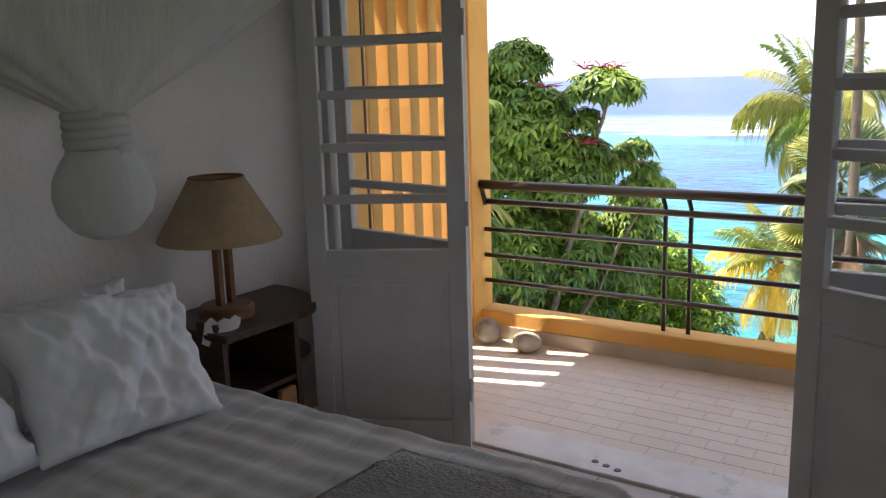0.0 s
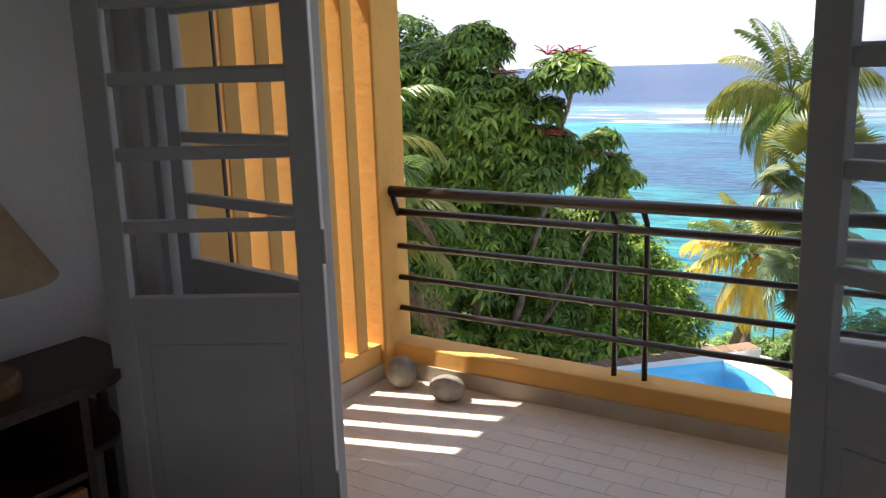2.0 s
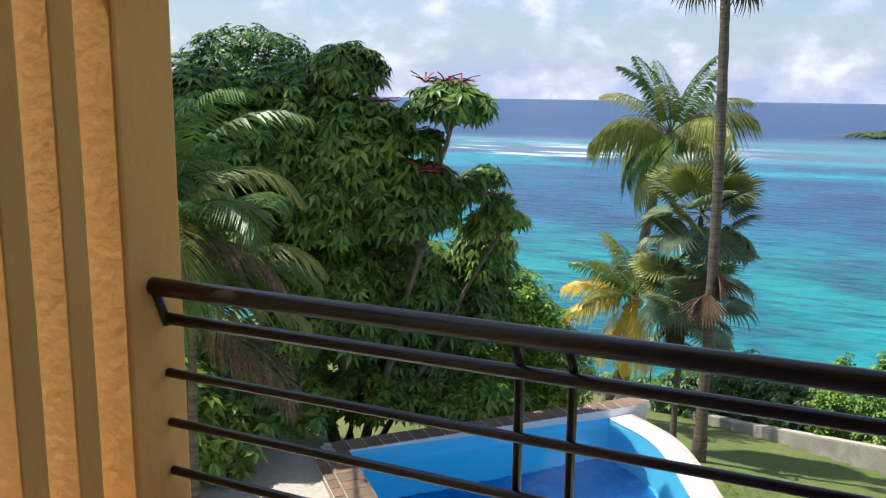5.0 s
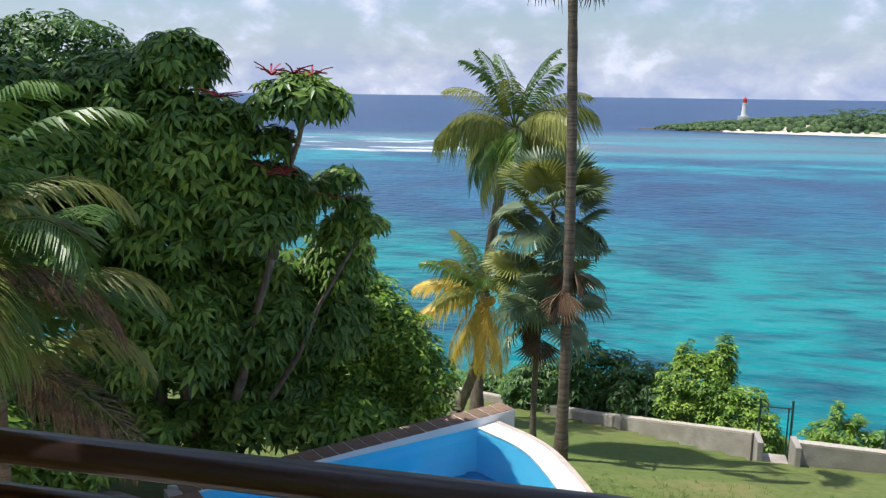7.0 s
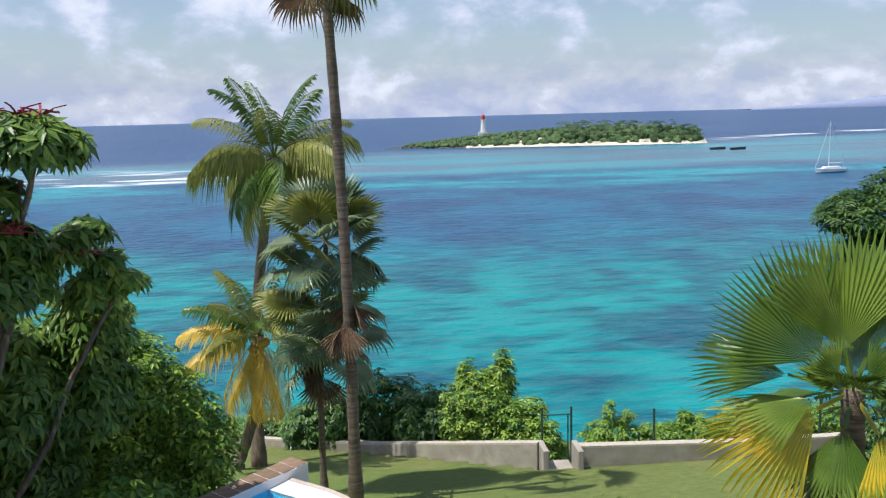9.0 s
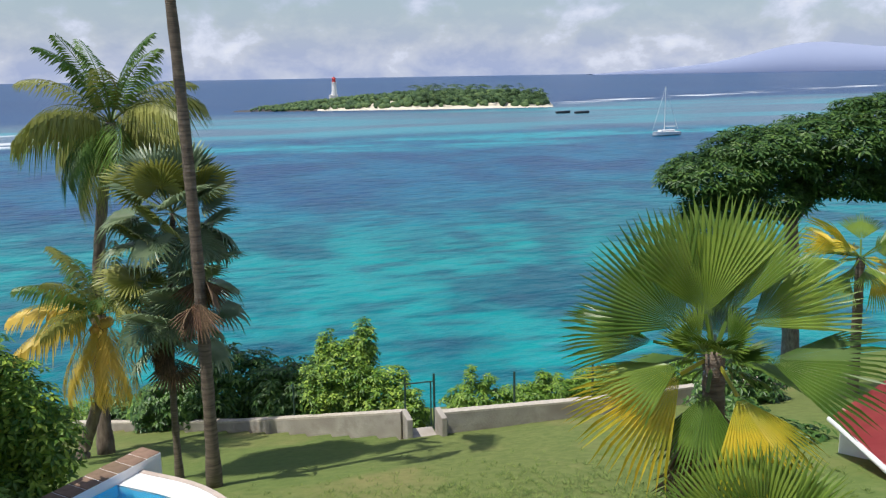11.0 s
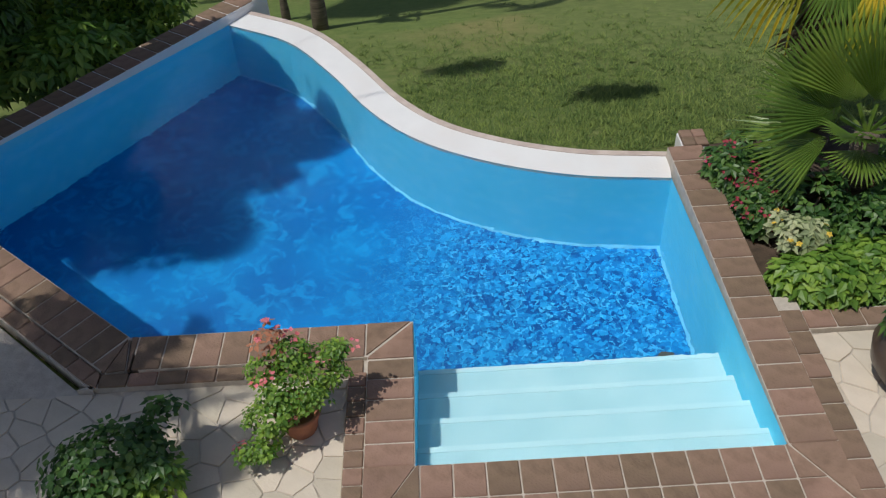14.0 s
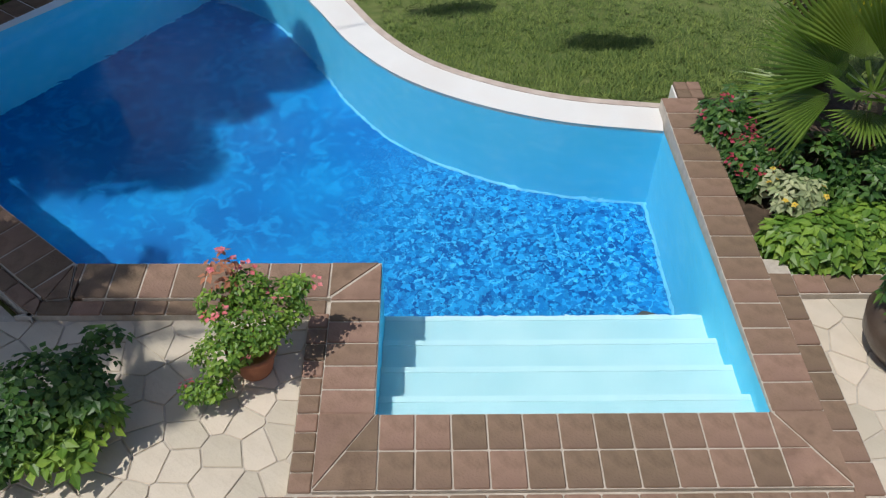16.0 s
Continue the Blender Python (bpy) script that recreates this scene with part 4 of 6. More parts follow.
tower = thing("lighthouse", pose(61.5, 500.0, -10.5) @ Matrix.Scale(0.84, 4), "small white lighthouse with a red lantern on the island", "lighthouse")
part("tower", lathe(bmesh.new(), [(0, 0), (2.6, 0), (2.6, 1.2), (2.0, 1.3), (1.45, 9.0), (1.9, 9.1), (1.9, 9.5), (0, 9.5)], 16), M["white_paint"], tower)
part("lantern", lathe(bmesh.new(), [(1.2, 9.5), (1.2, 11.6), (1.5, 11.7), (0.9, 12.7), (0.15, 13.0), (0.0, 13.6)], 12), M["red_paint"], tower, "red lantern room")
part("outbuilding", boxes((-3.6, 2.4, -2, 2, -1.5, 0.9)), M["white_paint"], tower)

# sailing boat and two dinghies
def hull(bm, L, B, H):
    secs = []
    for i in range(9):
        t = i / 8
        w = B / 2 * math.sin(math.pi * (0.12 + 0.88 * t) ** 0.8) ** 0.6 if t < 1 else 0.02
        w = max(w, 0.02)
        secs.append([bm.verts.new((L * (t - 0.5), y, z)) for y, z in ((-w, H * (1 + 0.3 * t)), (-w * 0.8, 0.2 * H), (0, -0.3 * H), (w * 0.8, 0.2 * H), (w, H * (1 + 0.3 * t)))])
    for a, b in zip(secs, secs[1:]):
        for k in range(4):
            bm.faces.new((a[k], b[k], b[k + 1], a[k + 1]))
        bm.faces.new((a[4], b[4], b[0], a[0]))
    bm.faces.new(secs[0])
    return bm


boat = thing("sailing_boat", pose(115, 211, -15.9, 0, 0, 195), "white moored sailing boat with bare mast", "sailing boat")
part("hull", hull(bmesh.new(), 9.6, 3.0, 0.85), M["white_paint"], boat)
part("cabin", boxes((-2.6, 2.2, -0.8, 0.8, 0.9, 1.5), bevel=0.15), M["white_paint"], boat)
part("mast", tube(bmesh.new(), [(0.6, 0, 1.2), (0.6, 0, 13.0)], 0.1, 6), M["white_paint"], boat)
part("boom", tube(bmesh.new(), [(0.6, 0, 2.4), (-3.4, 0, 2.3)], 0.14, 6), M["white_paint"], boat)
for q in ((4.9, 1.2), (-4.6, 1.1)):
    part("stay", tube(bmesh.new(), [(q[0], 0, q[1]), (0.6, 0, 12.8)], 0.04, 5), M["white_paint"], boat)
for x, y in ((139, 341), (145.5, 336)):
    tagged(part("dinghy", hull(bmesh.new(), 7, 2.0, 0.8), M["boat_hull"], at=pose(x, y, -15.95, 0, 0, 8)), "dark dinghy moored off the island beach", "dinghy", "dinghies")

# faint hills beyond the lagoon, their air haze put into the blue colour
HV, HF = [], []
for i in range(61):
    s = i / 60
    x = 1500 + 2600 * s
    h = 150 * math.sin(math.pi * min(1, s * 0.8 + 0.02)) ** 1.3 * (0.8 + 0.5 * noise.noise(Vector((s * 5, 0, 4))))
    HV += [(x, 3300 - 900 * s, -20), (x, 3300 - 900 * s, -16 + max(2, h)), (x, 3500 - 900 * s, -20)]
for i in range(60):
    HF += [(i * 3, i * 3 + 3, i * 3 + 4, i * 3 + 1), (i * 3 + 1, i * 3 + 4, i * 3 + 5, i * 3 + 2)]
tagged(new("hill_backdrop", pydata("hill_backdrop", HV, HF, M["hill_haze"], True)), "faint hills on the horizon, air haze painted in pale blue", "hills", kind="structure")

# neighbour's red roof
nb = thing("neighbour_house", pose(9.6, 14.6, -5.2), "neighbouring house with a red sheet roof and white gutter", "house")
part("wall", boxes((-0.3, 6, -1.6, 1.6, -0.6, 0.95)), M["white_paint"], nb)
bm = bmesh.new()
vs = [bm.verts.new(v) for v in ((-1.5, -2.2, 0.82), (-0.6, 1.5, 0.88), (5.0, 3.2, 2.1), (5.0, -2.6, 2.1))]
f = bm.faces.new(vs)
bmesh.ops.solidify(bm, geom=[f], thickness=0.06)
part("roof", bm, M["red_roof"], nb)
part("gutter", tube(bmesh.new(), [(-1.53, -2.2, 0.78), (-0.63, 1.5, 0.84)], 0.05, 8), M["white_paint"], nb)

# ---- plants ----
def pinnate_mesh(name, L, elev, arch, nleaf, leaf_len, leaf_w, hang, material, seed, tip_bend=1.0):
    """A feather frond from the origin outwards along x: arching midrib with two rows of leaflets."""
    rng = np.random.default_rng(seed)
    V, F = [], []
    n = 14
    pts, tan = [], []
    p, a = np.zeros(3), elev
    for i in range(n + 1):
        pts.append(p.copy())
        d = np.array((math.cos(a), 0, math.sin(a)))
        tan.append(d)
        p = p + d * L / n
        a -= arch / n * (0.4 + 1.2 * (i / n) * tip_bend)
    for i in range(n + 1):
        r = 0.022 * L / 2.5 * (1 - 0.8 * i / n) + 0.003
        up = np.cross(tan[i], (0, 1, 0)) * -1
        V += [(pts[i] + np.array((0, r, 0))).tolist(), (pts[i] - np.array((0, r, 0))).tolist(), (pts[i] + up * r).tolist()]
    for i in range(n):
        b = i * 3
        F += [(b, b + 3, b + 5, b + 2), (b + 2, b + 5, b + 4, b + 1), (b + 1, b + 4, b + 3, b)]
    for k in range(nleaf):
        s = 0.14 + 0.86 * (k + 0.5) / nleaf
        i = min(int(s * n), n - 1)
        t = s * n - i
        q = pts[i] * (1 - t) + pts[i + 1] * t
        d = tan[i]
        ll = leaf_len * (math.sin(math.pi * (0.16 + 0.78 * s)) ** 0.7) * rng.uniform(0.88, 1.1)
        for side in (-1, 1):
            out = d * (0.55 + 0.5 * s) + np.array((0, side, 0)) * (1.0 - 0.35 * s)
            out /= np.linalg.norm(out)
            dr = hang * rng.uniform(0.7, 1.3)
            m1 = q + out * ll * 0.5 + np.array((0, 0, -dr * ll * 0.18))
            m2 = q + out * ll * 0.92 + np.array((0, 0, -dr * ll * 0.62))
            w = d * leaf_w / 2
            b = len(V)
            V += [q.tolist(), (m1 + w).tolist(), (m1 - w).tolist(), m2.tolist()]
            F += [(b, b + 1, b + 2), (b + 1, b + 3, b + 2)]
    return pydata(name, V, F, material)


def fan_mesh(name, R, pet, elev, spread, nray, droop, material, seed, cup=0.25, split=0.62, fold_k=0.0, vee=0.0):
    """A pleated fan leaf: petiole along x, then a round blade of folded rays with split tips."""
    rng = np.random.default_rng(seed)
    V, F = [], []
    ce, se = math.cos(elev), math.sin(elev)
    def put(x, y, z):
        V.append((x * ce - z * se, y, x * se + z * ce))
        return len(V) - 1
    for s in (0, 1):
        x = s * pet
        r = 0.018 * R + 0.004
        put(x, r, 0), put(x, -r, 0), put(x, 0, r)
    F += [(0, 3, 5, 2), (2, 5, 4, 1), (1, 4, 3, 0)]
    dth = spread / nray
    for i in range(nray):
        th = -spread / 2 + (i + 0.5) * dth
        rr = R * (0.80 + 0.20 * math.cos(th * 0.9)) * rng.uniform(0.96, 1.04)
        tip_d = droop * rng.uniform(0.6, 1.5)
        def at(rad, ang, lift):
            z = cup * R * (rad / R) ** 2 * (math.cos(ang * 1.0) * 0.2 + 0.15) + lift - tip_d * R * max(0, rad / R - 0.5) ** 2 * 2.2 + vee * abs(rad * math.sin(ang))
            return put(pet + rad * math.cos(ang), rad * math.sin(ang), z)
        h = dth / 2
        fold = fold_k * h * rr * split if fold_k else 0.042 * R
        a0 = at(0.03 * R, th, 0)
        l1, c1, r1 = at(rr * split, th - h, 0), at(rr * split, th, fold), at(rr * split, th + h, 0)
        q = split + (1 - split) * 0.55
        l2, r2 = at(rr * q, th - h * 0.45, 0), at(rr * q, th + h * 0.45, 0)
        t = at(rr, th + rng.uniform(-0.2, 0.2) * h, 0)
        F += [(a0, l1, c1), (a0, c1, r1), (l1, l2, c1), (c1, r2, r1), (c1, l2, t), (c1, t, r2)]
    return pydata(name, V, F, material)


def palm(name, base, crown, label, trunk_r, fronds, bend=0.0, seed=1, bark="palm_bark", skirt_leaves=(), nuts=0, category="palm tree"):
    """Trunk from base to crown; fronds: (mesh, azimuth, tilt, roll, part name)."""
    rng = np.random.default_rng(seed)
    t = thing(name, pose(*base), label, category)
    c = Vector(crown) - Vector(base)
    side = Vector((bend, 0, 0))
    bm = bmesh.new()
    n = 26
    pts = [c * (i / n) + side * math.sin(math.pi * i / n) for i in range(n + 1)]
    rad = [trunk_r * (1.35 - 0.35 * min(1, i / 3)) * (1 - 0.28 * i / n) * (1 + 0.05 * ((i % 2) * 2 - 1)) for i in range(n + 1)]
    pts[0] = pts[0] + Vector((0, 0, -0.25))
    tube(bm, pts, rad, 10)
    part("trunk", bm, M[bark], t, smooth=True)
    for mesh, az, tilt, roll, nm in fronds:
        part(nm, mesh, None, t, at=Matrix.Translation(c) @ pose(0, 0, 0, 0, 0, az) @ pose(0, 0, 0, 0, -tilt, 0) @ pose(0, 0, 0, roll, 0, 0))
    for mesh, zoff, az in skirt_leaves:
        i = max(0, min(n, int(n * (1 + zoff / c.length))))
        part("dead_leaf", mesh, None, t, "dry hanging leaf", at=Matrix.Translation(pts[i]) @ pose(0, 0, 0, 0, 0, az))
    for k in range(nuts):
        bm = bmesh.new()
        bmesh.ops.create_icosphere(bm, subdivisions=2, radius=0.11)
        part("coconut", bm, M["coconut"], t, at=Matrix.Translation(c + Vector((0.17 * math.cos(k * 1.9), 0.17 * math.sin(k * 1.9) - 0.1, -0.16 - 0.09 * (k % 3)))) @ Matrix.Diagonal((1, 1, 1.2, 1)), smooth=True)
    return t


def ring(meshes, n, rng, tilt=(-8, 8), nm="frond", start=0.0):
    return [(meshes[i % len(meshes)], start + 360.0 * i / n + rng.uniform(-14, 14), rng.uniform(*tilt), rng.uniform(-15, 15), nm) for i in range(n)]


PR = np.random.default_rng(11)
coco_up = [pinnate_mesh("coco_up", 2.5, radians(e), radians(a), 46, 0.66, 0.055, 1.0, M[m], 20 + i) for i, (e, a, m) in enumerate(((80, 50, "frond"), (62, 80, "frond_olive"), (70, 65, "frond")))]
coco_mid = [pinnate_mesh("coco_mid", 2.6, radians(e), radians(a), 54, 0.74, 0.055, 2.3, M[m], 30 + i) for i, (e, a, m) in enumerate(((32, 90, "frond_olive"), (18, 80, "frond_olive"), (25, 100, "frond")))]
coco_low = [pinnate_mesh("coco_low", 2.3, radians(e), radians(a), 50, 0.72, 0.055, 2.2, M[m], 40 + i) for i, (e, a, m) in enumerate(((-15, 70, "frond_olive"), (-30, 55, "frond_olive"), (-5, 85, "frond")))]
palm("coconut_palm", (-4.30, 25.6, -7.58), (-3.60, 26.9, 0.55), "tall coconut palm with green and olive fronds", 0.17,
     ring(coco_up, 9, PR, (-14, 10)) + ring(coco_mid, 11, PR, (-16, 14), start=15) + ring(coco_low, 8, PR, (-14, 10)), bend=-0.25, seed=3, bark="bark")

yel_mid = [pinnate_mesh("yellow_mid", 2.1, radians(e), radians(a), 40, 0.62, 0.065, 1.6, M[m], 50 + i) for i, (e, a, m) in enumerate(((28, 75, "frond_yellow"), (10, 60, "frond_yellow"), (-25, 60, "frond_yellow")))]
yel_up = [pinnate_mesh("yellow_up", 2.0, radians(e), radians(a), 40, 0.6, 0.06, 1.2, M[m], 60 + i) for i, (e, a, m) in enumerate(((70, 60, "frond_olive"), (55, 70, "frond"), (40, 80, "frond_olive")))]
palm("coconut_palm", (-4.85, 25.25, -7.50), (-3.95, 24.75, -3.75), "young coconut palm with yellow drooping fronds and nuts", 0.15,
     ring(yel_up, 13, PR, (-14, 12)) + [(yel_mid[0], 180, 0, 0, "frond"), (yel_mid[1], 205, -5, 0, "frond"), (yel_mid[2], 222, -12, 0, "frond"), (yel_mid[2], 285, -20, 0, "frond"), (yel_mid[2], 250, -25, 0, "frond"), (yel_mid[0], 20, -20, 0, "frond"), (yel_mid[2], 310, -15, 0, "frond")],
     bend=0.22, seed=4, nuts=7, bark="bark")

fg = [fan_mesh("fan_grey", 0.80, 0.75, radians(e), radians(250), 32, d, M[m], 70 + i) for i, (e, d, m) in enumerate(((65, 0.25, "fan_grey"), (30, 0.4, "fan_grey"), (-5, 0.6, "fan_grey"), (-40, 0.6, "fan_grey"), (45, 0.3, "frond_olive")))]
fan_dead = [fan_mesh("fan_dead", 0.75, 0.35, radians(-72), radians(120), 20, 0.2, M["husk"], 80 + i) for i in range(2)]
def fan_crown(n, rng, tilt=(-10, 10)):
    return [(fg[int(rng.integers(0, 5)) if k > 2 else 0], 137.5 * k + rng.uniform(-10, 10), rng.uniform(*tilt), rng.uniform(-25, 25), "fan_leaf") for k in range(n)]


fan_thin = palm("fan_palm", (-2.24, 21.27, -6.43), (-1.95, 21.4, -0.95), "slender grey-green fan palm with a deep ragged crown", 0.075, fan_crown(24, PR), bend=-0.1, seed=5,
     skirt_leaves=[(fan_dead[k % 2], -1.5 - 0.25 * k, 70 * k) for k in range(5)])
for k in range(26):
    z = -0.3 - 0.082 * k
    part("fan_leaf", fg[(1, 2, 3, 2, 4)[k % 5]], None, fan_thin, at=Matrix.Translation((0.29 + 0.05 * z, 0.13 + 0.02 * z, 5.48 + z)) @ pose(0, 0, 0, 0, 0, 137.5 * k + 40) @ pose(0, 0, 0, 0, PR.uniform(-5, 30), 0) @ pose(0, 0, 0, PR.uniform(-25, 25), 0, 0))
tall_leaf = [fan_mesh("tall_leaf", 0.85, 0.8, radians(e), radians(120), 22, d, M[m], 90 + i) for i, (e, d, m) in enumerate(((50, 0.4, "fan_grey"), (5, 1.0, "fan_grey"), (-25, 1.1, "frond_olive"), (-55, 0.5, "husk")))]
palm("fan_palm", (-1.51, 19.96, -6.08), (-1.66, 19.8, 4.45), "very tall slender fan palm with a thin ringed trunk", 0.125,
     [(tall_leaf[k % 4], 137.5 * k, PR.uniform(-8, 8), PR.uniform(-20, 20), "fan_leaf") for k in range(11)], bend=0.08, seed=8,
     skirt_leaves=[(fan_dead[k % 2], -5.8 - 0.16 * k, 83 * k) for k in range(4)])

# two large pleated fan palms by the flower bed
big = [fan_mesh("fan_big", R, pet, 0.0, radians(sp), n, d, M[m], 100 + i, cup=0.5, split=spl, fold_k=0.9, vee=ve) for i, (R, pet, sp, n, d, m, spl, ve) in enumerate(
    ((1.20, 0.42, 104, 30, 0.12, "fan", 0.64, 0.42), (1.08, 0.46, 92, 27, 0.20, "fan", 0.62, -0.35), (0.98, 0.60, 78, 24, 0.30, "fan", 0.56, -0.30), (1.18, 0.52, 84, 26, 0.26, "fan", 0.58, -0.32),
     (1.26, 0.38, 100, 28, 0.28, "fan_yellow", 0.54, -0.34), (1.02, 0.46, 88, 25, 0.30, "fan_yellow", 0.55, -0.40), (0.46, 0.20, 120, 22, 0.2, "fan", 0.60, 0.3), (0.98, 0.30, 100, 28, 0.14, "fan", 0.62, 0.40), (0.92, 0.38, 86, 25, 0.24, "fan", 0.58, -0.35)))]
FX, FN = Vector((0.832, -0.555, 0.0)), Vector((-0.555, -0.832, 0.0))
def crown_leaves(owner, top, rows):
    """rows: (leaf, axis, facing); both directions along the pool, up, and towards the house."""
    for k, a, f in rows:
        x = (FX * a[0] + Vector((0, 0, a[1])) + FN * a[2]).normalized()
        z = FX * f[0] + Vector((0, 0, f[1])) + FN * f[2]
        z = (z - x * z.dot(x)).normalized()
        y = z.cross(x)
        part("fan_leaf", big[k], None, owner, at=Matrix.Translation(top) @ Matrix((x, y, z)).transposed().to_4x4())


elder = palm("fan_palm", (3.92, 11.75, -4.0), (3.70, 11.6, -1.12), "large fan palm with pleated green and yellow leaves", 0.15, [], seed=9,
     skirt_leaves=[(fan_dead[k % 2], -0.25 - 0.10 * k, 61 * k) for k in range(9)])
crown_leaves(elder, Vector((-0.22, -0.15, 2.84)), (
    (0, (-0.22, 1, -0.1), (0.45, 0.2, 1)), (0, (-0.80, 0.72, 0.05), (0.2, 0.55, 1)), (0, (0.30, 1, -0.45), (-0.45, 0.4, 0.8)), (1, (0.85, 0.80, -0.2), (-0.6, 0.5, 0.6)), (0, (-0.2, 0.8, -0.9), (0.2, 0.7, 1)),
    (2, (-1, 0.20, 0.15), (0.25, 1, 0.45)), (8, (-0.85, -0.16, 0.5), (-0.1, 1, 0.3)), (3, (1, 0.10, 0.25), (-0.15, 0.85, 0.5)),
    (4, (-0.92, -0.56, 0.4), (-0.35, 0.75, 0.75)), (5, (0.55, -0.72, 0.5), (0.4, 0.45, 0.8)), (8, (-0.1, -0.8, 0.5), (-0.2, 0.5, 0.8)),
    (6, (-0.45, 0.35, 0.8), (0, 1, -0.2)), (6, (0.45, 0.3, 0.8), (0, 1, -0.2)), (6, (0.05, 0.5, 0.9), (0, 1, -0.4)), (6, (-0.8, 0.25, 0.5), (0.2, 1, 0.3)), (6, (0.8, 0.1, 0.6), (-0.1, 1, 0.2)),
    (6, (-0.6, 0.6, 0.4), (0.3, 0.6, 0.6)), (6, (0.6, 0.6, 0.4), (-0.3, 0.6, 0.6)), (8, (0, 0.25, -1), (0, 1, 0.3)), (8, (0.7, -0.35, -0.7), (0.2, 1, -0.2)), (8, (-0.7, -0.35, -0.7), (-0.2, 1, -0.2)), (2, (0.1, -0.5, -1), (0, 1, -0.3))))
young = palm("fan_palm", (3.86, 10.75, -4.0), (3.68, 10.65, -2.95), "younger fan palm with pleated bright green leaves", 0.16, [], seed=10,
     skirt_leaves=[(fan_dead[k % 2], -0.1 - 0.1 * k, 77 * k) for k in range(6)])
crown_leaves(young, Vector((-0.18, -0.10, 1.02)), (
    (7, (0.02, 1, -0.15), (0.4, 0.2, 1)), (7, (-0.5, 0.9, -0.2), (0.3, 0.4, 0.9)), (7, (0.55, 0.95, -0.1), (-0.5, 0.3, 0.8)), (7, (-0.92, 0.50, 0.15), (0.25, 0.75, 0.7)), (8, (0.95, 0.5, 0.15), (-0.4, 0.8, 0.5)),
    (8, (-0.8, 0.05, 0.6), (-0.1, 1, 0.4)), (8, (0.9, -0.02, 0.45), (0.0, 1, 0.4)),
    (6, (0.05, -0.3, 1), (0, 1, 0.4)), (6, (-0.4, 0.25, 0.9), (0, 1, -0.1)), (6, (0.4, 0.35, 0.9), (0, 1, -0.2)), (7, (0, 0.8, -0.8), (0, 1, 0.6)), (8, (-0.8, 0.25, -0.7), (0.2, 1, 0.4)), (8, (0.8, 0.25, -0.7), (-0.2, 1, 0.4))))
beyond = palm("fan_palm", (13.6, 20.8, -6.4), (13.3, 20.6, -2.75), "fan palm with dry yellow leaves beside the neighbour's roof", 0.14, [], seed=12)
crown_leaves(beyond, Vector((-0.3, -0.2, 3.65)), [((1, 4, 2, 3, 5, 8)[k % 6], (math.cos(2.4 * k), 0.9 - 0.11 * k, math.sin(2.4 * k)), (0.1 * math.cos(k), 1, 0.4)) for k in range(17)])

# areca palm beside the balcony
ar = [pinnate_mesh("areca", L, radians(e), radians(a), 44, 0.52, 0.035, 0.9, M[m], 120 + i) for i, (L, e, a, m) in enumerate(((2.1, 80, 110, "frond"), (1.75, 66, 135, "frond_olive"), (1.65, 50, 130, "frond"), (1.5, 0, 90, "husk"), (1.55, 35, 130, "frond_olive")))]
for (bx, by), top, k0 in (((-5.7, 8.8), (-5.55, 8.75, 0.15), 0), ((-6.1, 8.4), (-6.0, 8.3, -0.35), 40), ((-5.6, 9.1), (-5.4, 9.0, -0.75), 80)):
    palm("areca_palm", (bx, by, -3.85), top, "arching feathery areca palm beside the balcony", 0.06,
         [(ar[i % 5], k0 + 49 * i + PR.uniform(-12, 12), PR.uniform(-8, 8), PR.uniform(-20, 20), "frond") for i in range(16)], seed=13 + k0)


# broadleaf trees and shrubs
def tree(name, base, label, lobes, count, template, material, trunks, seed, flowers=(), size=(0.8, 1.2), upward=0.6, category="tree", inner=0.72, low=-0.75):
    rng = np.random.default_rng(seed)
    t = thing(name, pose(*base), label, category)
    B = Vector(base)
    if trunks:
        bm = bmesh.new()
        for a, b, r0, r1 in trunks:
            limb(bm, Vector(a) - B, Vector(b) - B, r0, r1, rng)
        part("trunk", bm, M["bark"], t, smooth=True)
    ll = [(tuple(Vector(c) - B), r) for c, r in lobes]
    part("crown", foliage("crown", ll, count, template, M[material], rng, size, upward, inner, low), None, t)
    for c in flowers:
        V, F = [], []
        for i in range(9):
            az, tilt, L = 6.28 * i / 9 + rng.uniform(-0.2, 0.2), rng.uniform(0.2, 0.8), rng.uniform(0.2, 0.36)
            d = Vector((math.cos(az) * math.cos(tilt), math.sin(az) * math.cos(tilt), math.sin(tilt)))
            sd = d.cross(Vector((0, 0, 1))).normalized() * 0.013
            up = d.cross(sd).normalized() * 0.013
            b = len(V)
            for s in (0, 0.5, 1):
                q = Vector(c) - B + d * L * s + Vector((0, 0, -0.08 * s * s))
                V += [tuple(q + sd), tuple(q + up), tuple(q - sd)]
            F += [(b + j * 3 + k, b + j * 3 + (k + 1) % 3, b + j * 3 + 3 + (k + 1) % 3, b + j * 3 + 3 + k) for j in (0, 1) for k in range(3)]
        part("inflorescence", pydata("inflorescence", V, F, M["red"]), None, t, "spreading crimson flower spikes")
    return t


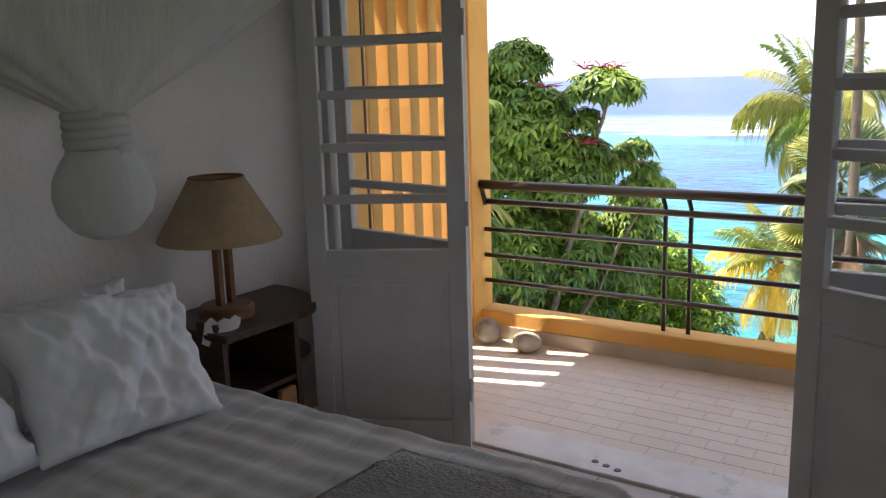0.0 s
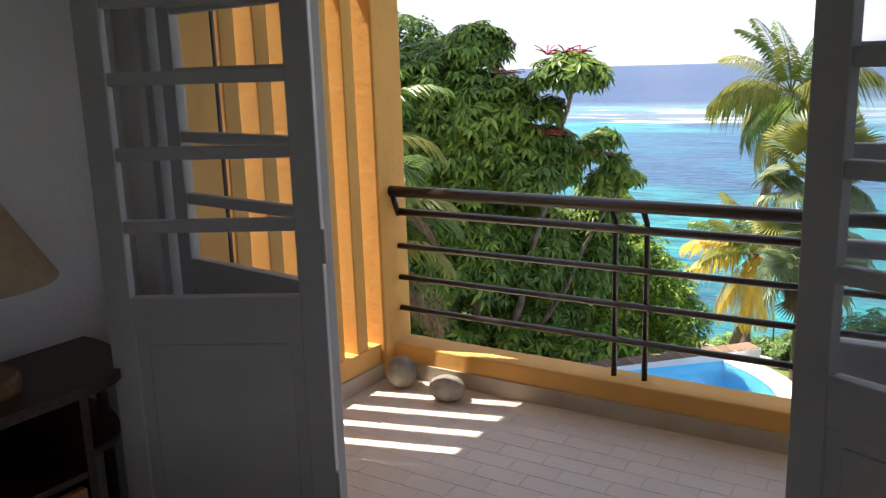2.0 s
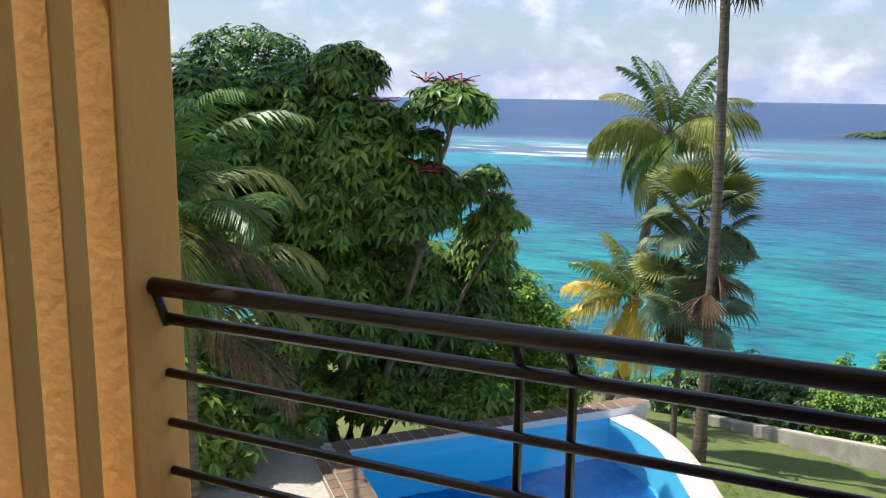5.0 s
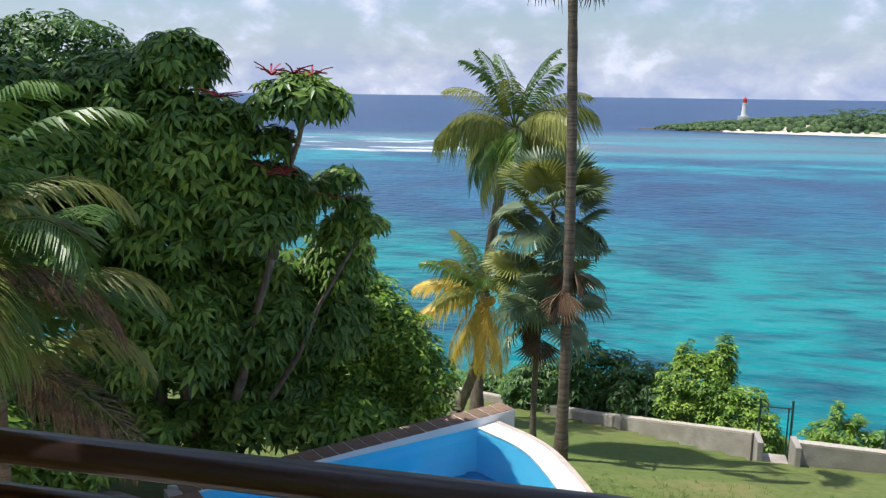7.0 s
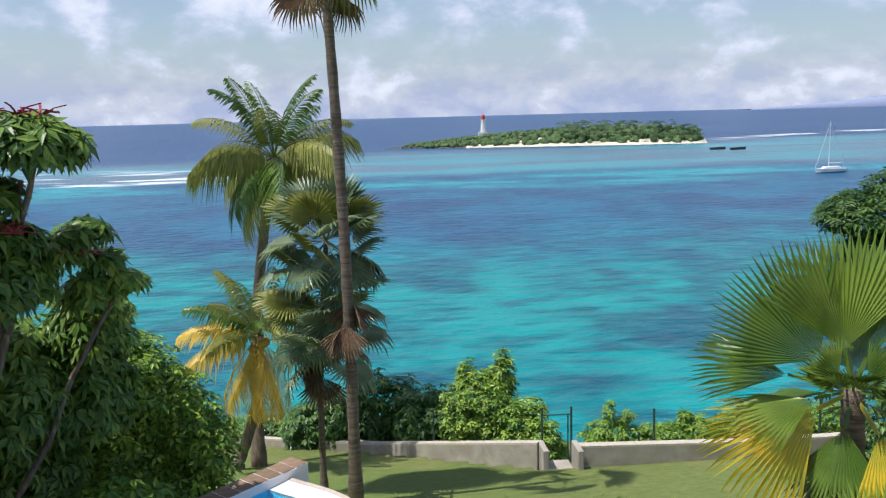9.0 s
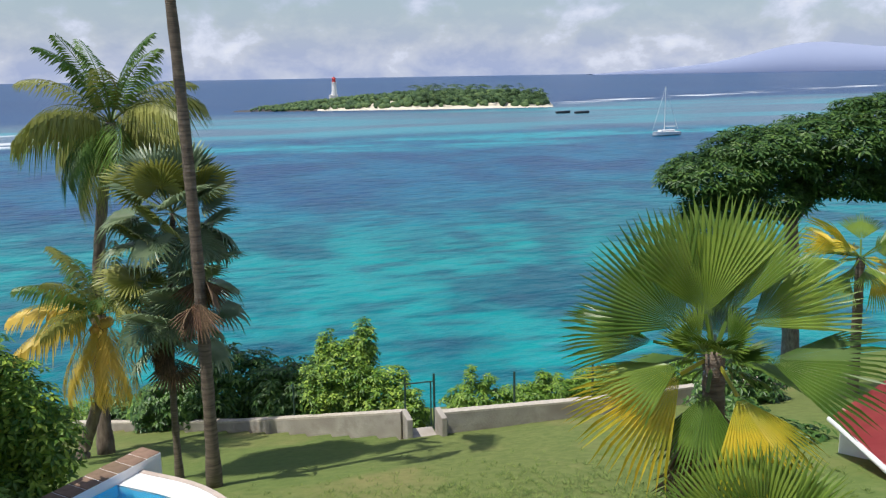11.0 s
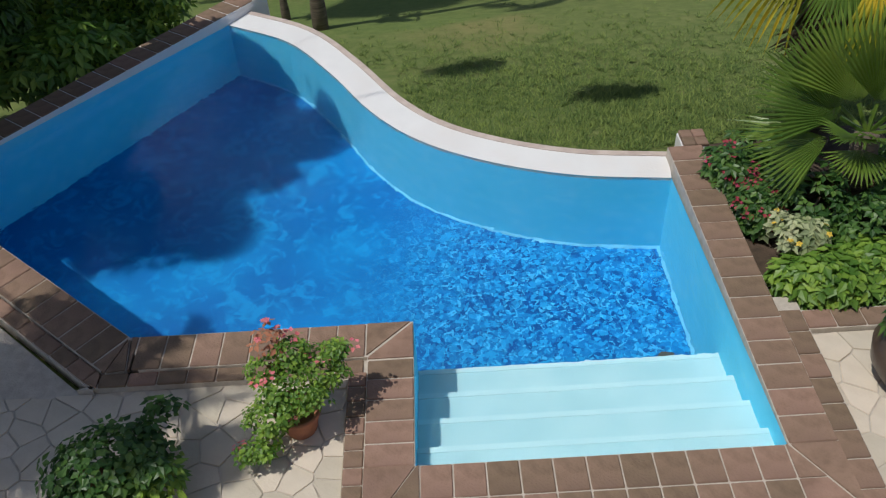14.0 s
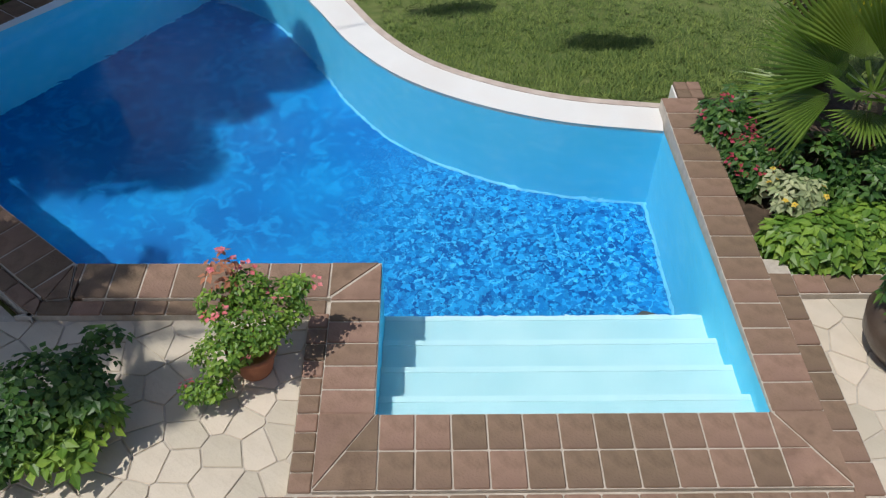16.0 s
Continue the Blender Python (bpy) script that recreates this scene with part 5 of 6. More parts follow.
RNG = np.random.default_rng(5)
umbrella = rosette(9, 0.19, 0.075, 0.5, RNG, base=0.035, lift=0.03)
U = umbrella
tree("umbrella_tree", (-6.9, 14.6, -4.3), "dense dark green umbrella tree with crimson flower spikes",
     [((-6.3, 13.6, 1.85), (0.55, 0.55, 0.42)), ((-4.55, 13.4, 1.38), (0.58, 0.52, 0.32)), ((-7.2, 13.6, 1.25), (0.95, 0.9, 0.75)), ((-6.2, 13.5, 0.75), (0.95, 0.9, 0.8)),
      ((-5.55, 13.7, -0.05), (0.8, 0.8, 0.7)), ((-5.1, 14.3, -0.15), (0.36, 0.4, 0.42)), ((-4.35, 15.0, -0.15), (0.24, 0.26, 0.14)), ((-4.08, 14.9, -0.40), (0.22, 0.22, 0.13)), ((-4.5, 14.8, -0.5), (0.28, 0.28, 0.24)), ((-4.75, 14.5, 0.05), (0.26, 0.26, 0.22)), ((-4.8, 15.6, -1.1), (0.5, 0.5, 0.6)), ((-6.3, 14.7, -1.7), (1.2, 1.0, 1.2)),
      ((-5.5, 16.0, -2.1), (1.0, 0.9, 1.0)), ((-6.6, 13.2, -0.1), (0.9, 0.8, 0.9)), ((-6.6, 13.3, -1.7), (1.0, 0.8, 1.1)), ((-8.0, 13.6, -0.8), (1.1, 0.9, 1.4)), ((-6.1, 15.6, -3.4), (1.0, 0.9, 0.9)),
      ((-8.3, 12.7, 1.2), (1.1, 1.0, 0.7)), ((-7.4, 12.5, 0.65), (0.8, 0.8, 0.5)), ((-8.6, 12.2, 0.1), (1.0, 0.9, 0.7)), ((-7.7, 11.9, -0.7), (0.9, 0.8, 0.7)),
      ((-4.45, 14.6, 0.30), (0.27, 0.27, 0.13)), ((-4.95, 13.6, 0.85), (0.22, 0.22, 0.2)), ((-5.6, 13.4, 0.95), (0.42, 0.42, 0.42)), ((-5.0, 13.7, 0.35), (0.34, 0.34, 0.24))],
     9000, U, "leaf_dark",
     [((-6.9, 14.6, -4.6), (-6.2, 13.6, 0.4), 0.12, 0.06), ((-6.7, 14.8, -4.6), (-4.7, 13.6, 1.0), 0.09, 0.03), ((-7.1, 14.5, -4.6), (-7.2, 13.4, 0.4), 0.11, 0.05), ((-6.5, 15.0, -4.6), (-4.1, 14.8, -0.4), 0.06, 0.022),
      ((-6.3, 13.7, -0.2), (-6.3, 13.6, 1.5), 0.06, 0.03), ((-5.2, 14.0, -0.8), (-4.5, 13.5, 1.2), 0.05, 0.03)],
     21, flowers=[(-4.55, 13.3, 1.72), (-4.3, 13.3, 1.70), (-4.85, 13.3, 1.70), (-5.45, 13.1, 1.42), (-4.95, 13.4, 0.48), (-4.75, 13.4, 0.45), (-4.45, 14.4, 0.05)], low=-0.6, inner=0.62)
small = rosette(6, 0.13, 0.06, 0.25, RNG, base=0.02)
mid = rosette(7, 0.20, 0.085, 0.35, RNG, base=0.03)
tree("broadleaf_tree", (-13.2, 20.4, -6.0), "rounded green broadleaf tree behind the umbrella tree",
     [((-12.85, 20, 2.2), (1.7, 1.4, 1.0)), ((-14.2, 20, 1.6), (1.3, 1.2, 1.1)), ((-11.6, 20, 1.5), (1.4, 1.2, 1.0)), ((-12.6, 20, 0.2), (2.6, 1.5, 1.6)), ((-15.2, 20.2, 0.4), (1.6, 1.4, 1.6))],
     2400, mid, "leaf_mid", [((-13.2, 20.4, -6.3), (-12.8, 20.1, 1.6), 0.2, 0.06), ((-13.0, 20.3, -1.5), (-14.4, 20.1, 1.4), 0.1, 0.04)], 22, upward=0.5)
# unseen leaf clumps added up-sun to cast shadows on pool, lawn and terrace
SHADOW_LOBES = [((-8.0, 11.5, 5.6), (0.9, 0.8, 0.45)), ((-6.85, 12.1, 5.5), (0.45, 0.30, 0.25)), ((-7.5, 11.15, 5.5), (0.5, 0.45, 0.3)), ((-8.7, 11.2, 5.6), (0.7, 0.6, 0.4)), ((-9.4, 11.6, 5.6), (0.8, 0.7, 0.4)),
        ((-6.75, 13.4, 5.5), (0.5, 0.32, 0.25)), ((-7.7, 12.5, 5.6), (0.75, 0.6, 0.4)), ((-8.9, 12.9, 5.7), (0.9, 0.8, 0.5)), ((-3.91, 14.79, 5.8), (0.62, 0.34, 0.2)), ((-1.98, 12.8, 5.8), (0.66, 0.32, 0.2)),
        ((-7.62, 8.25, 5.5), (0.45, 0.35, 0.25)), ((-6.8, 8.1, 5.5), (0.3, 0.22, 0.2)), ((-6.35, 7.45, 5.5), (0.35, 0.3, 0.2)), ((-7.4, 8.9, 5.5), (0.5, 0.3, 0.25))]
tree("shadow_tree", (-10.4, 12.4, -4.0), "unseen tall tree added beside the house to shade pool, lawn and terrace", SHADOW_LOBES, 1900, mid, "leaf_mid",
     [((-10.4, 12.4, -4.3), (-9.5, 12.3, 5.2), 0.17, 0.08), ((-9.6, 12.3, 4.6), (-7.2, 12.2, 5.5), 0.06, 0.02), ((-8.6, 12.3, 5.1), (-3.9, 14.8, 5.75), 0.016, 0.005), ((-8.6, 12.2, 5.1), (-2.0, 12.8, 5.75), 0.016, 0.005), ((-9.7, 12.2, 4.2), (-7.4, 8.6, 5.4), 0.045, 0.014), ((-7.5, 8.7, 5.4), (-6.4, 7.5, 5.45), 0.014, 0.008)],
     23, inner=0.15, low=-1.1)
def shrub(label, lobes, count, template, material, seed, flowers=None, size=(0.8, 1.25), upward=0.55, name="shrub"):
    base = (lobes[0][0][0], lobes[0][0][1], min(c[2] - r[2] for c, r in lobes))
    t = tree(name, base, label, lobes, count, template, material, [((base[0], base[1], base[2] - 0.15), (base[0] + 0.1, base[1], lobes[0][0][2]), 0.03, 0.012)], seed, size=size, upward=upward, category="shrub", inner=0.55, low=-0.9)
    if flowers:
        rng = np.random.default_rng(seed + 99)
        fm, n, tmp = flowers
        ll = [(tuple(Vector(c) - Vector(base)), r) for c, r in lobes]
        mesh = pydata("bloom", tmp[0], tmp[1], M[fm])
        for k in range(n):
            c, r = ll[k % len(ll)]
            d = Vector((rng.normal(), rng.normal() - 0.4, abs(rng.normal()) + 0.2)).normalized()
            part("bloom", mesh, None, t, at=Matrix.Translation(Vector(c) + Vector((d.x * r[0], d.y * r[1], d.z * r[2]))) @ pose(0, 0, 0, rng.uniform(-40, 20), rng.uniform(-30, 30), rng.uniform(0, 360)))
    return t


shrub("bushy lime-green shrub behind the pool wall", [((-4.85, 17.2, -2.4), (0.85, 0.8, 0.75)), ((-4.2, 17.3, -2.95), (0.66, 0.6, 0.65)), ((-5.2, 17.2, -3.5), (1.0, 0.9, 1.1)), ((-3.95, 17.4, -3.7), (0.72, 0.6, 0.75)), ((-5.4, 17.1, -1.75), (0.65, 0.6, 0.7)), ((-4.5, 17.2, -4.4), (1.0, 0.8, 0.8))], 2900, small, "leaf_lime2", 31)
shrub("bright green shrub at the lawn's edge", [((-5.7, 19.2, -2.9), (0.8, 0.7, 0.8)), ((-5.0, 19.2, -3.7), (0.75, 0.7, 0.7)), ((-5.6, 19.0, -4.5), (1.1, 0.9, 1.3))], 1800, small, "leaf_lime2", 32)
shrub("dark shrubs at the foot of the umbrella tree", [((-7.2, 14.6, -3.3), (1.2, 0.8, 0.8)), ((-6.2, 14.5, -3.5), (0.7, 0.5, 0.5)), ((-8.6, 14.2, -3.2), (1.2, 0.9, 0.9)), ((-5.2, 15.0, -3.7), (0.6, 0.4, 0.4)), ((-8.0, 12.3, -2.9), (1.3, 0.8, 1.0)), ((-6.9, 13.0, -3.2), (0.7, 0.5, 0.6)), ((-9.6, 12.0, -2.6), (1.4, 1.0, 1.3)), ((-7.2, 11.4, -3.2), (0.8, 0.6, 0.7)), ((-7.4, 10.4, -2.6), (0.9, 0.8, 1.2))], 2600, mid, "leaf_dark", 33)
shrub("yellow-green croton under the umbrella tree", [((-4.7, 15.25, -3.55), (0.45, 0.35, 0.4)), ((-4.2, 15.6, -3.7), (0.3, 0.3, 0.3))], 160, mid, "leaf_lime", 34)
shrub("dark broad shrub behind the garden wall", [((-2.6, 28.9, -7.9), (1.5, 1.0, 1.1)), ((-0.9, 28.4, -7.3), (1.5, 1.0, 1.3)), ((0.6, 27.0, -7.2), (1.3, 0.9, 1.2)), ((-4.3, 30.6, -8.8), (1.2, 0.9, 0.9))], 2600, mid, "leaf_mid", 35)
shrub("tall green shrub beside the garden gate", [((1.7, 25.6, -6.4), (1.1, 0.8, 1.2)), ((2.3, 25.6, -5.45), (0.35, 0.35, 0.85)), ((2.65, 25.0, -6.7), (0.9, 0.7, 0.9)), ((1.35, 25.7, -5.5), (0.3, 0.3, 0.6)), ((3.25, 24.4, -7.0), (0.5, 0.5, 0.8)), ((1.85, 25.6, -5.6), (0.3, 0.3, 0.5))], 2600, small, "leaf_lime2", 36)
shrub("low lime-green hedge behind the garden wall", [((5.0, 24.3, -6.75), (0.9, 0.5, 0.5)), ((4.85, 24.3, -6.2), (0.16, 0.2, 0.5)), ((5.35, 24.3, -6.4), (0.25, 0.2, 0.4)), ((6.3, 24.3, -6.85), (0.8, 0.5, 0.4)), ((7.2, 24.4, -6.8), (0.9, 0.5, 0.45)), ((6.9, 24.4, -6.4), (0.25, 0.2, 0.3)), ((8.9, 24.6, -6.8), (1.2, 0.6, 0.5)), ((11, 25, -7), (1.4, 0.6, 0.6))], 2300, small, "leaf_lime", 37)
shrub("pale green shrub at the foot of the coconut palms", [((-3.2, 29.6, -8.1), (1.1, 0.8, 0.8)), ((-5.6, 31.5, -9.0), (1.3, 0.8, 0.8))], 900, small, "leaf_lime", 38)

feather = ([], [])
for i in range(6):
    v, f = leaf_blade(0.30, 0.10, 0.2, 6.28 * i / 6, 0.04)
    feather[1].extend([tuple(q + len(feather[0]) for q in t) for t in f])
    feather[0].extend(v)
tree("spreading_tree", (25.2, 38.2, -13.0), "wide flat-topped green tree with hanging pods by the shore",
     [((20.6, 38, -3.1), (2.8, 2.4, 1.1)), ((23.2, 38, -2.2), (3.2, 2.6, 1.2)), ((26.5, 38, -1.7), (3.4, 2.8, 1.3)), ((29.8, 38, -1.0), (3.2, 2.6, 1.4)), ((33, 38, -1.6), (3, 2.6, 1.6)), ((20.2, 37.6, -4.8), (1.6, 1.5, 1.0)), ((30.5, 37, -3.6), (3.5, 2, 1.2)), ((22.5, 37.5, -4.2), (2.6, 1.8, 1.0)), ((28.0, 38, -0.5), (0.9, 0.9, 0.7)), ((30.6, 38, 0.0), (0.8, 0.8, 0.8)), ((26.5, 37.4, -3.6), (2.6, 1.6, 0.9)), ((33.5, 37, -3.8), (3.0, 2.0, 1.2))],
     9000, feather, "leaf_tree", [((25.2, 38.2, -13.5), (24.6, 38, -5.4), 0.45, 0.3), ((24.6, 38, -5.6), (21.5, 38, -3.4), 0.22, 0.07), ((24.7, 38, -5.4), (27.5, 38, -2.4), 0.25, 0.08), ((24.6, 38, -5.2), (24.0, 38, -2.8), 0.18, 0.07), ((26, 38, -4.2), (30.5, 38, -3), 0.16, 0.06)],
     41, size=(0.9, 1.5), upward=0.75)
shrub("green garden shrubs beyond the lawn", [((10.2, 20.5, -7.0), (1.2, 1.0, 1.1)), ((11.3, 22.0, -6.6), (1.3, 1.0, 1.5)), ((9.5, 17.5, -5.8), (0.9, 0.8, 0.8)), ((12.2, 19, -6.4), (0.8, 0.8, 0.9))], 1600, mid, "leaf_mid", 42)
# flower bed between pool and fan palms
tiny = rosette(6, 0.085, 0.05, 0.3, RNG, base=0.012)
petal = rosette(5, 0.032, 0.03, 0.2, RNG, base=0.002)
shrub("green bed plants with crimson flowers by the coping", [((2.66, 11.05, -3.6), (0.22, 0.35, 0.28)), ((2.68, 10.5, -3.6), (0.2, 0.3, 0.25))], 420, tiny, "leaf_mid", 51, ("red", 24, rosette(6, 0.05, 0.045, 0.2, RNG)))
shrub("variegated cream-leaved shrub in the flower bed", [((2.85, 9.95, -3.5), (0.26, 0.22, 0.2)), ((2.72, 10.25, -3.55), (0.15, 0.15, 0.15))], 80, tiny, "leaf_cream", 52, ("yellow", 8, petal))
shrub("lime-green leafy shrub at the end of the flower bed", [((2.95, 9.5, -3.62), (0.42, 0.26, 0.24)), ((3.4, 9.55, -3.6), (0.4, 0.3, 0.26)), ((2.68, 9.62, -3.65), (0.2, 0.2, 0.16))], 700, rosette(6, 0.11, 0.07, 0.35, RNG), "leaf_lime", 53)
shrub("dark green bed shrub beneath the fan palms", [((3.2, 10.5, -3.55), (0.45, 0.5, 0.4)), ((3.6, 10.0, -3.6), (0.5, 0.4, 0.4)), ((3.15, 11.3, -3.6), (0.4, 0.4, 0.35)), ((4.4, 10.4, -3.5), (0.6, 0.8, 0.45)), ((4.4, 9.7, -3.5), (0.5, 0.4, 0.4))], 800, tiny, "leaf_mid", 54)
bm = bmesh.new()
prism(bm, [P(3.09, 1.32), P(6.2, 1.32), P(6.2, 4.3), P(3.09, 3.9)], -4.0, -3.80)
tagged(part("bed_soil", bm, M["soil"]), "dark soil of the flower bed", "soil", kind="structure")

# potted plants on the terrace
sprout = rosette(5, 0.058, 0.036, 0.3, RNG, base=0.015)
def pot(name, at, r, h, material, label):
    bm = bmesh.new()
    lathe(bm, [(0, 0), (r * 0.66, 0), (r * 0.72, 0.02), (r * 0.97, h * 0.84), (r * 1.06, h * 0.86), (r * 1.08, h), (r * 0.95, h), (r * 0.9, h * 0.88), (0, h * 0.87)], 28)
    return tagged(part(name, bm, M[material], at=pose(*at), smooth=True), label, "plant pot")


pot("plant_pot", (-1.66, 8.82, DECK_Z), 0.17, 0.26, "terracotta", "terracotta pot on the crazy paving")
pot("plant_pot", (-3.02, 8.38, DECK_Z), 0.19, 0.28, "terracotta", "terracotta pot with a trailing green plant")
bm = bmesh.new()
lathe(bm, [(0, 0), (0.2, 0), (0.22, 0.02), (0.34, 0.2), (0.37, 0.36), (0.31, 0.50), (0.27, 0.54), (0.29, 0.57), (0.25, 0.57), (0.24, 0.5), (0, 0.48)], 36)
tagged(part("urn", bm, M["pot_dark"], at=pose(3.08, 8.45, DECK_Z), smooth=True), "large dark glazed round urn on the terrace", "urn")
wisp = rosette(5, 0.044, 0.028, 0.3, RNG, base=0.012)
shrub("bushy potted plant with small green leaves and pink flowers", [((-1.66, 8.84, -3.28), (0.30, 0.27, 0.22)), ((-1.84, 8.70, -3.40), (0.22, 0.17, 0.13)), ((-1.44, 8.94, -3.2), (0.22, 0.19, 0.16)), ((-1.96, 8.52, -3.55), (0.20, 0.10, 0.07)), ((-1.30, 9.02, -3.1), (0.12, 0.10, 0.08)), ((-1.62, 9.0, -3.05), (0.16, 0.13, 0.11)), ((-1.86, 8.94, -3.16), (0.13, 0.12, 0.10))], 620, wisp, "leaf_lime", 61, ("pink", 8, rosette(6, 0.045, 0.04, 0.2, RNG)), name="potted_plant")
shrub("reddish upright sprig of the potted plant", [((-1.78, 9.02, -2.98), (0.11, 0.10, 0.26))], 16, sprout, "terracotta", 62, ("pink", 5, petal), name="sprig")
shrub("trailing green potted plant on the terrace", [((-3.02, 8.4, -3.3), (0.38, 0.36, 0.22)), ((-2.78, 8.55, -3.35), (0.3, 0.26, 0.16)), ((-3.2, 8.15, -3.45), (0.3, 0.24, 0.14)), ((-2.58, 8.80, -3.25), (0.16, 0.10, 0.07)), ((-2.62, 8.30, -3.3), (0.14, 0.12, 0.08))], 330, rosette(5, 0.075, 0.05, 0.35, RNG, base=0.015), "leaf_mid", 63, name="potted_plant")
shrub("lime trailing shoots of the potted plant", [((-2.9, 8.15, -3.5), (0.32, 0.18, 0.1)), ((-2.66, 8.35, -3.45), (0.16, 0.2, 0.12))], 120, rosette(5, 0.1, 0.06, 0.35, RNG), "leaf_lime", 64, name="potted_plant")
shrub("plant growing in the dark urn", [((3.08, 8.5, -3.05), (0.35, 0.3, 0.22))], 300, tiny, "leaf_mid", 65, name="potted_plant")

# grass tufts and island woods
gr = rosette(6, 0.07, 0.012, -0.6, RNG, base=0.0)
pl = []
rr = np.random.default_rng(71)
while len(pl) < 7000:
    x, y = rr.normal(1.6, 2.6), 11.8 + abs(rr.normal(0, 2.6))
    if inside(x, y, POOL_HOLE) or min((x - a) ** 2 + (y - b) ** 2 for a, b in EDGE_OUT[::3]) < 0.12 or (x > 2.2 and y < 12.1):
        continue
    if x < -0.3 and y < x + 18.6 and y < 16.6:
        continue
    pl.append((np.array((x, y, ground_z(x, y) + 0.01)), turn_to((rr.normal() * 0.2, rr.normal() * 0.2, 1), rr.uniform(0, 6.28), rr.uniform(0.6, 1.5))))
tagged(new("grass", scatter("grass", gr[0], gr[1], pl, M["blade"])), "short green grass tufts at the pool's edge", "grass", kind="stuff")
bm = bmesh.new()
bmesh.ops.create_icosphere(bm, subdivisions=2, radius=1.0)
iv = [tuple(v.co * (1 + 0.35 * noise.noise(v.co * 2.1))) for v in bm.verts]
ifc = [tuple(v.index for v in f.verts) for f in bm.faces]
bm.free()
pl = []
for k in range(1500):
    s, w = rr.uniform(0.06, 0.985), rr.uniform(-0.86, 0.8)
    half = 6 + 46 * math.sin(math.pi * s) ** 0.6
    q = ia + idir * (s * (ib - ia).length) + inrm * (half * 0.9 + w * half)
    h = 2.0 + island_z(s, w) * 0.75
    r = rr.uniform(0.9, 2.2) * (0.5 + 0.6 * s)
    if s < 0.13:
        r *= 0.6
    pl.append((np.array((q.x, q.y, -16 + max(0.4, h - r) * rr.uniform(0.55, 1.0))), np.diag((r * 1.2, r * 1.2, r))))
tagged(new("island_woods", scatter("island_woods", iv, ifc, pl, M["leaf_far"])), "dense low woods covering the island", "woods", kind="stuff")
pf = rosette(9, 2.6, 0.5, 0.5, RNG)
pl = []
for k in range(260):
    s, w = rr.uniform(0.55, 0.99), rr.uniform(-0.88, 0.3)
    half = 6 + 46 * math.sin(math.pi * s) ** 0.6
    q = ia + idir * (s * (ib - ia).length) + inrm * (half * 0.9 + w * half)
    pl.append((np.array((q.x, q.y, -16 + 4.0 + island_z(s, w) * 0.8 * rr.uniform(0.5, 1.0))), turn_to((rr.normal() * 0.1, rr.normal() * 0.1, 1), rr.uniform(0, 6.28), rr.uniform(0.7, 1.1))))
tagged(new("island_palms", scatter("island_palms", pf[0], pf[1], pl, M["leaf_far"])), "palm crowns above the island woods", "palms", kind="stuff")

# ---- bedroom things ----
def cushion(name, m, w, h, d, label, material="cotton", seed=1):
    """A stuffed pillow in its own x (width), y (height) plane."""
    rng = np.random.default_rng(seed)
    bm = bmesh.new()
    n = 60
    grid = {}
    off = Vector(rng.uniform(0, 50, 3))
    for s in (1, -1):
        for i in range(n + 1):
            for j in range(n + 1):
                a, b = -1 + 2 * i / n, -1 + 2 * j / n
                edge = i in (0, n) or j in (0, n)
                pin = 1 - 0.075 * ((1 - abs(a) ** 2) * (abs(b) ** 3) + 0)
                pin2 = 1 - 0.075 * ((1 - abs(b) ** 2) * (abs(a) ** 3))
                z = s * d / 2 * ((1 - a ** 4) * (1 - b ** 4)) ** 0.55
                q = Vector((a * w / 2 * pin2, b * h / 2 * pin, z))
                if not edge:
                    e = q * 7 + off
                    ry = e.x * 0.9 + 0.7 * noise.noise(e * 0.5)
                    q.z += s * 0.030 * (0.35 - abs(noise.noise(Vector((ry * 1.6, e.y * 0.45 + e.x * 0.5, s * 3.0))))) + 0.034 * noise.noise(e) + 0.032 * noise.noise(Vector((e.x * 2.2 + e.y * 1.7, (e.x - e.y) * 0.55, s))) + 0.008 * noise.noise(e * 3.1)
                    q.z += s * 0.016 * (1 - abs(noise.noise(Vector((e.x * 0.55 + e.y * 1.1 + 0.8 * noise.noise(e * 0.6), e.x * 0.5 - e.y * 0.25, s * 2.0))))) ** 7 - s * 0.012 * (1 - abs(noise.noise(Vector((e.x * 1.5 - e.y * 0.6, e.y * 0.5, s * 7.0))))) ** 8
                key = (i, j, 0 if edge else s)
                if key not in grid:
                    grid[key] = bm.verts.new(q)
        for i in range(n):
            for j in range(n):
                c = [grid[(p, q2, 0 if p in (0, n) or q2 in (0, n) else s)] for p, q2 in ((i, j), (i + 1, j), (i + 1, j + 1), (i, j + 1))]
                bm.faces.new(c if s > 0 else c[::-1])
    ob = part(name, bm, M[material], at=m, smooth=True)
    return tagged(ob, label, "pillow", "pillows on the bed")


bed = thing("bed", pose(-1.62, 1.20, 0), "double bed made with a striped grey-white sheet", "bed")
bm = bmesh.new()
nx_, ny_ = 110, 130
top = {}
for i in range(nx_ + 1):
    for j in range(ny_ + 1):
        x, y = 2.03 * i / nx_, -0.80 + 1.60 * j / ny_
        ex, ey = min(2.03 - x, 9) / 0.07, (0.80 - abs(y)) / 0.07
        dz = -0.05 * (max(0, 1 - ex) ** 2 + max(0, 1 - ey) ** 2)
        z = 0.57 + dz + 0.006 * noise.noise(Vector((x * 2.5, y * 2.5, 0))) + 0.0045 * math.sin(y * 60 + 1.2 * noise.noise(Vector((x * 2, y * 2, 3)))) + 0.003 * math.sin(x * 30 + 2 * noise.noise(Vector((x, y * 3, 9))))
        top[(i, j)] = bm.verts.new((x, y, z))
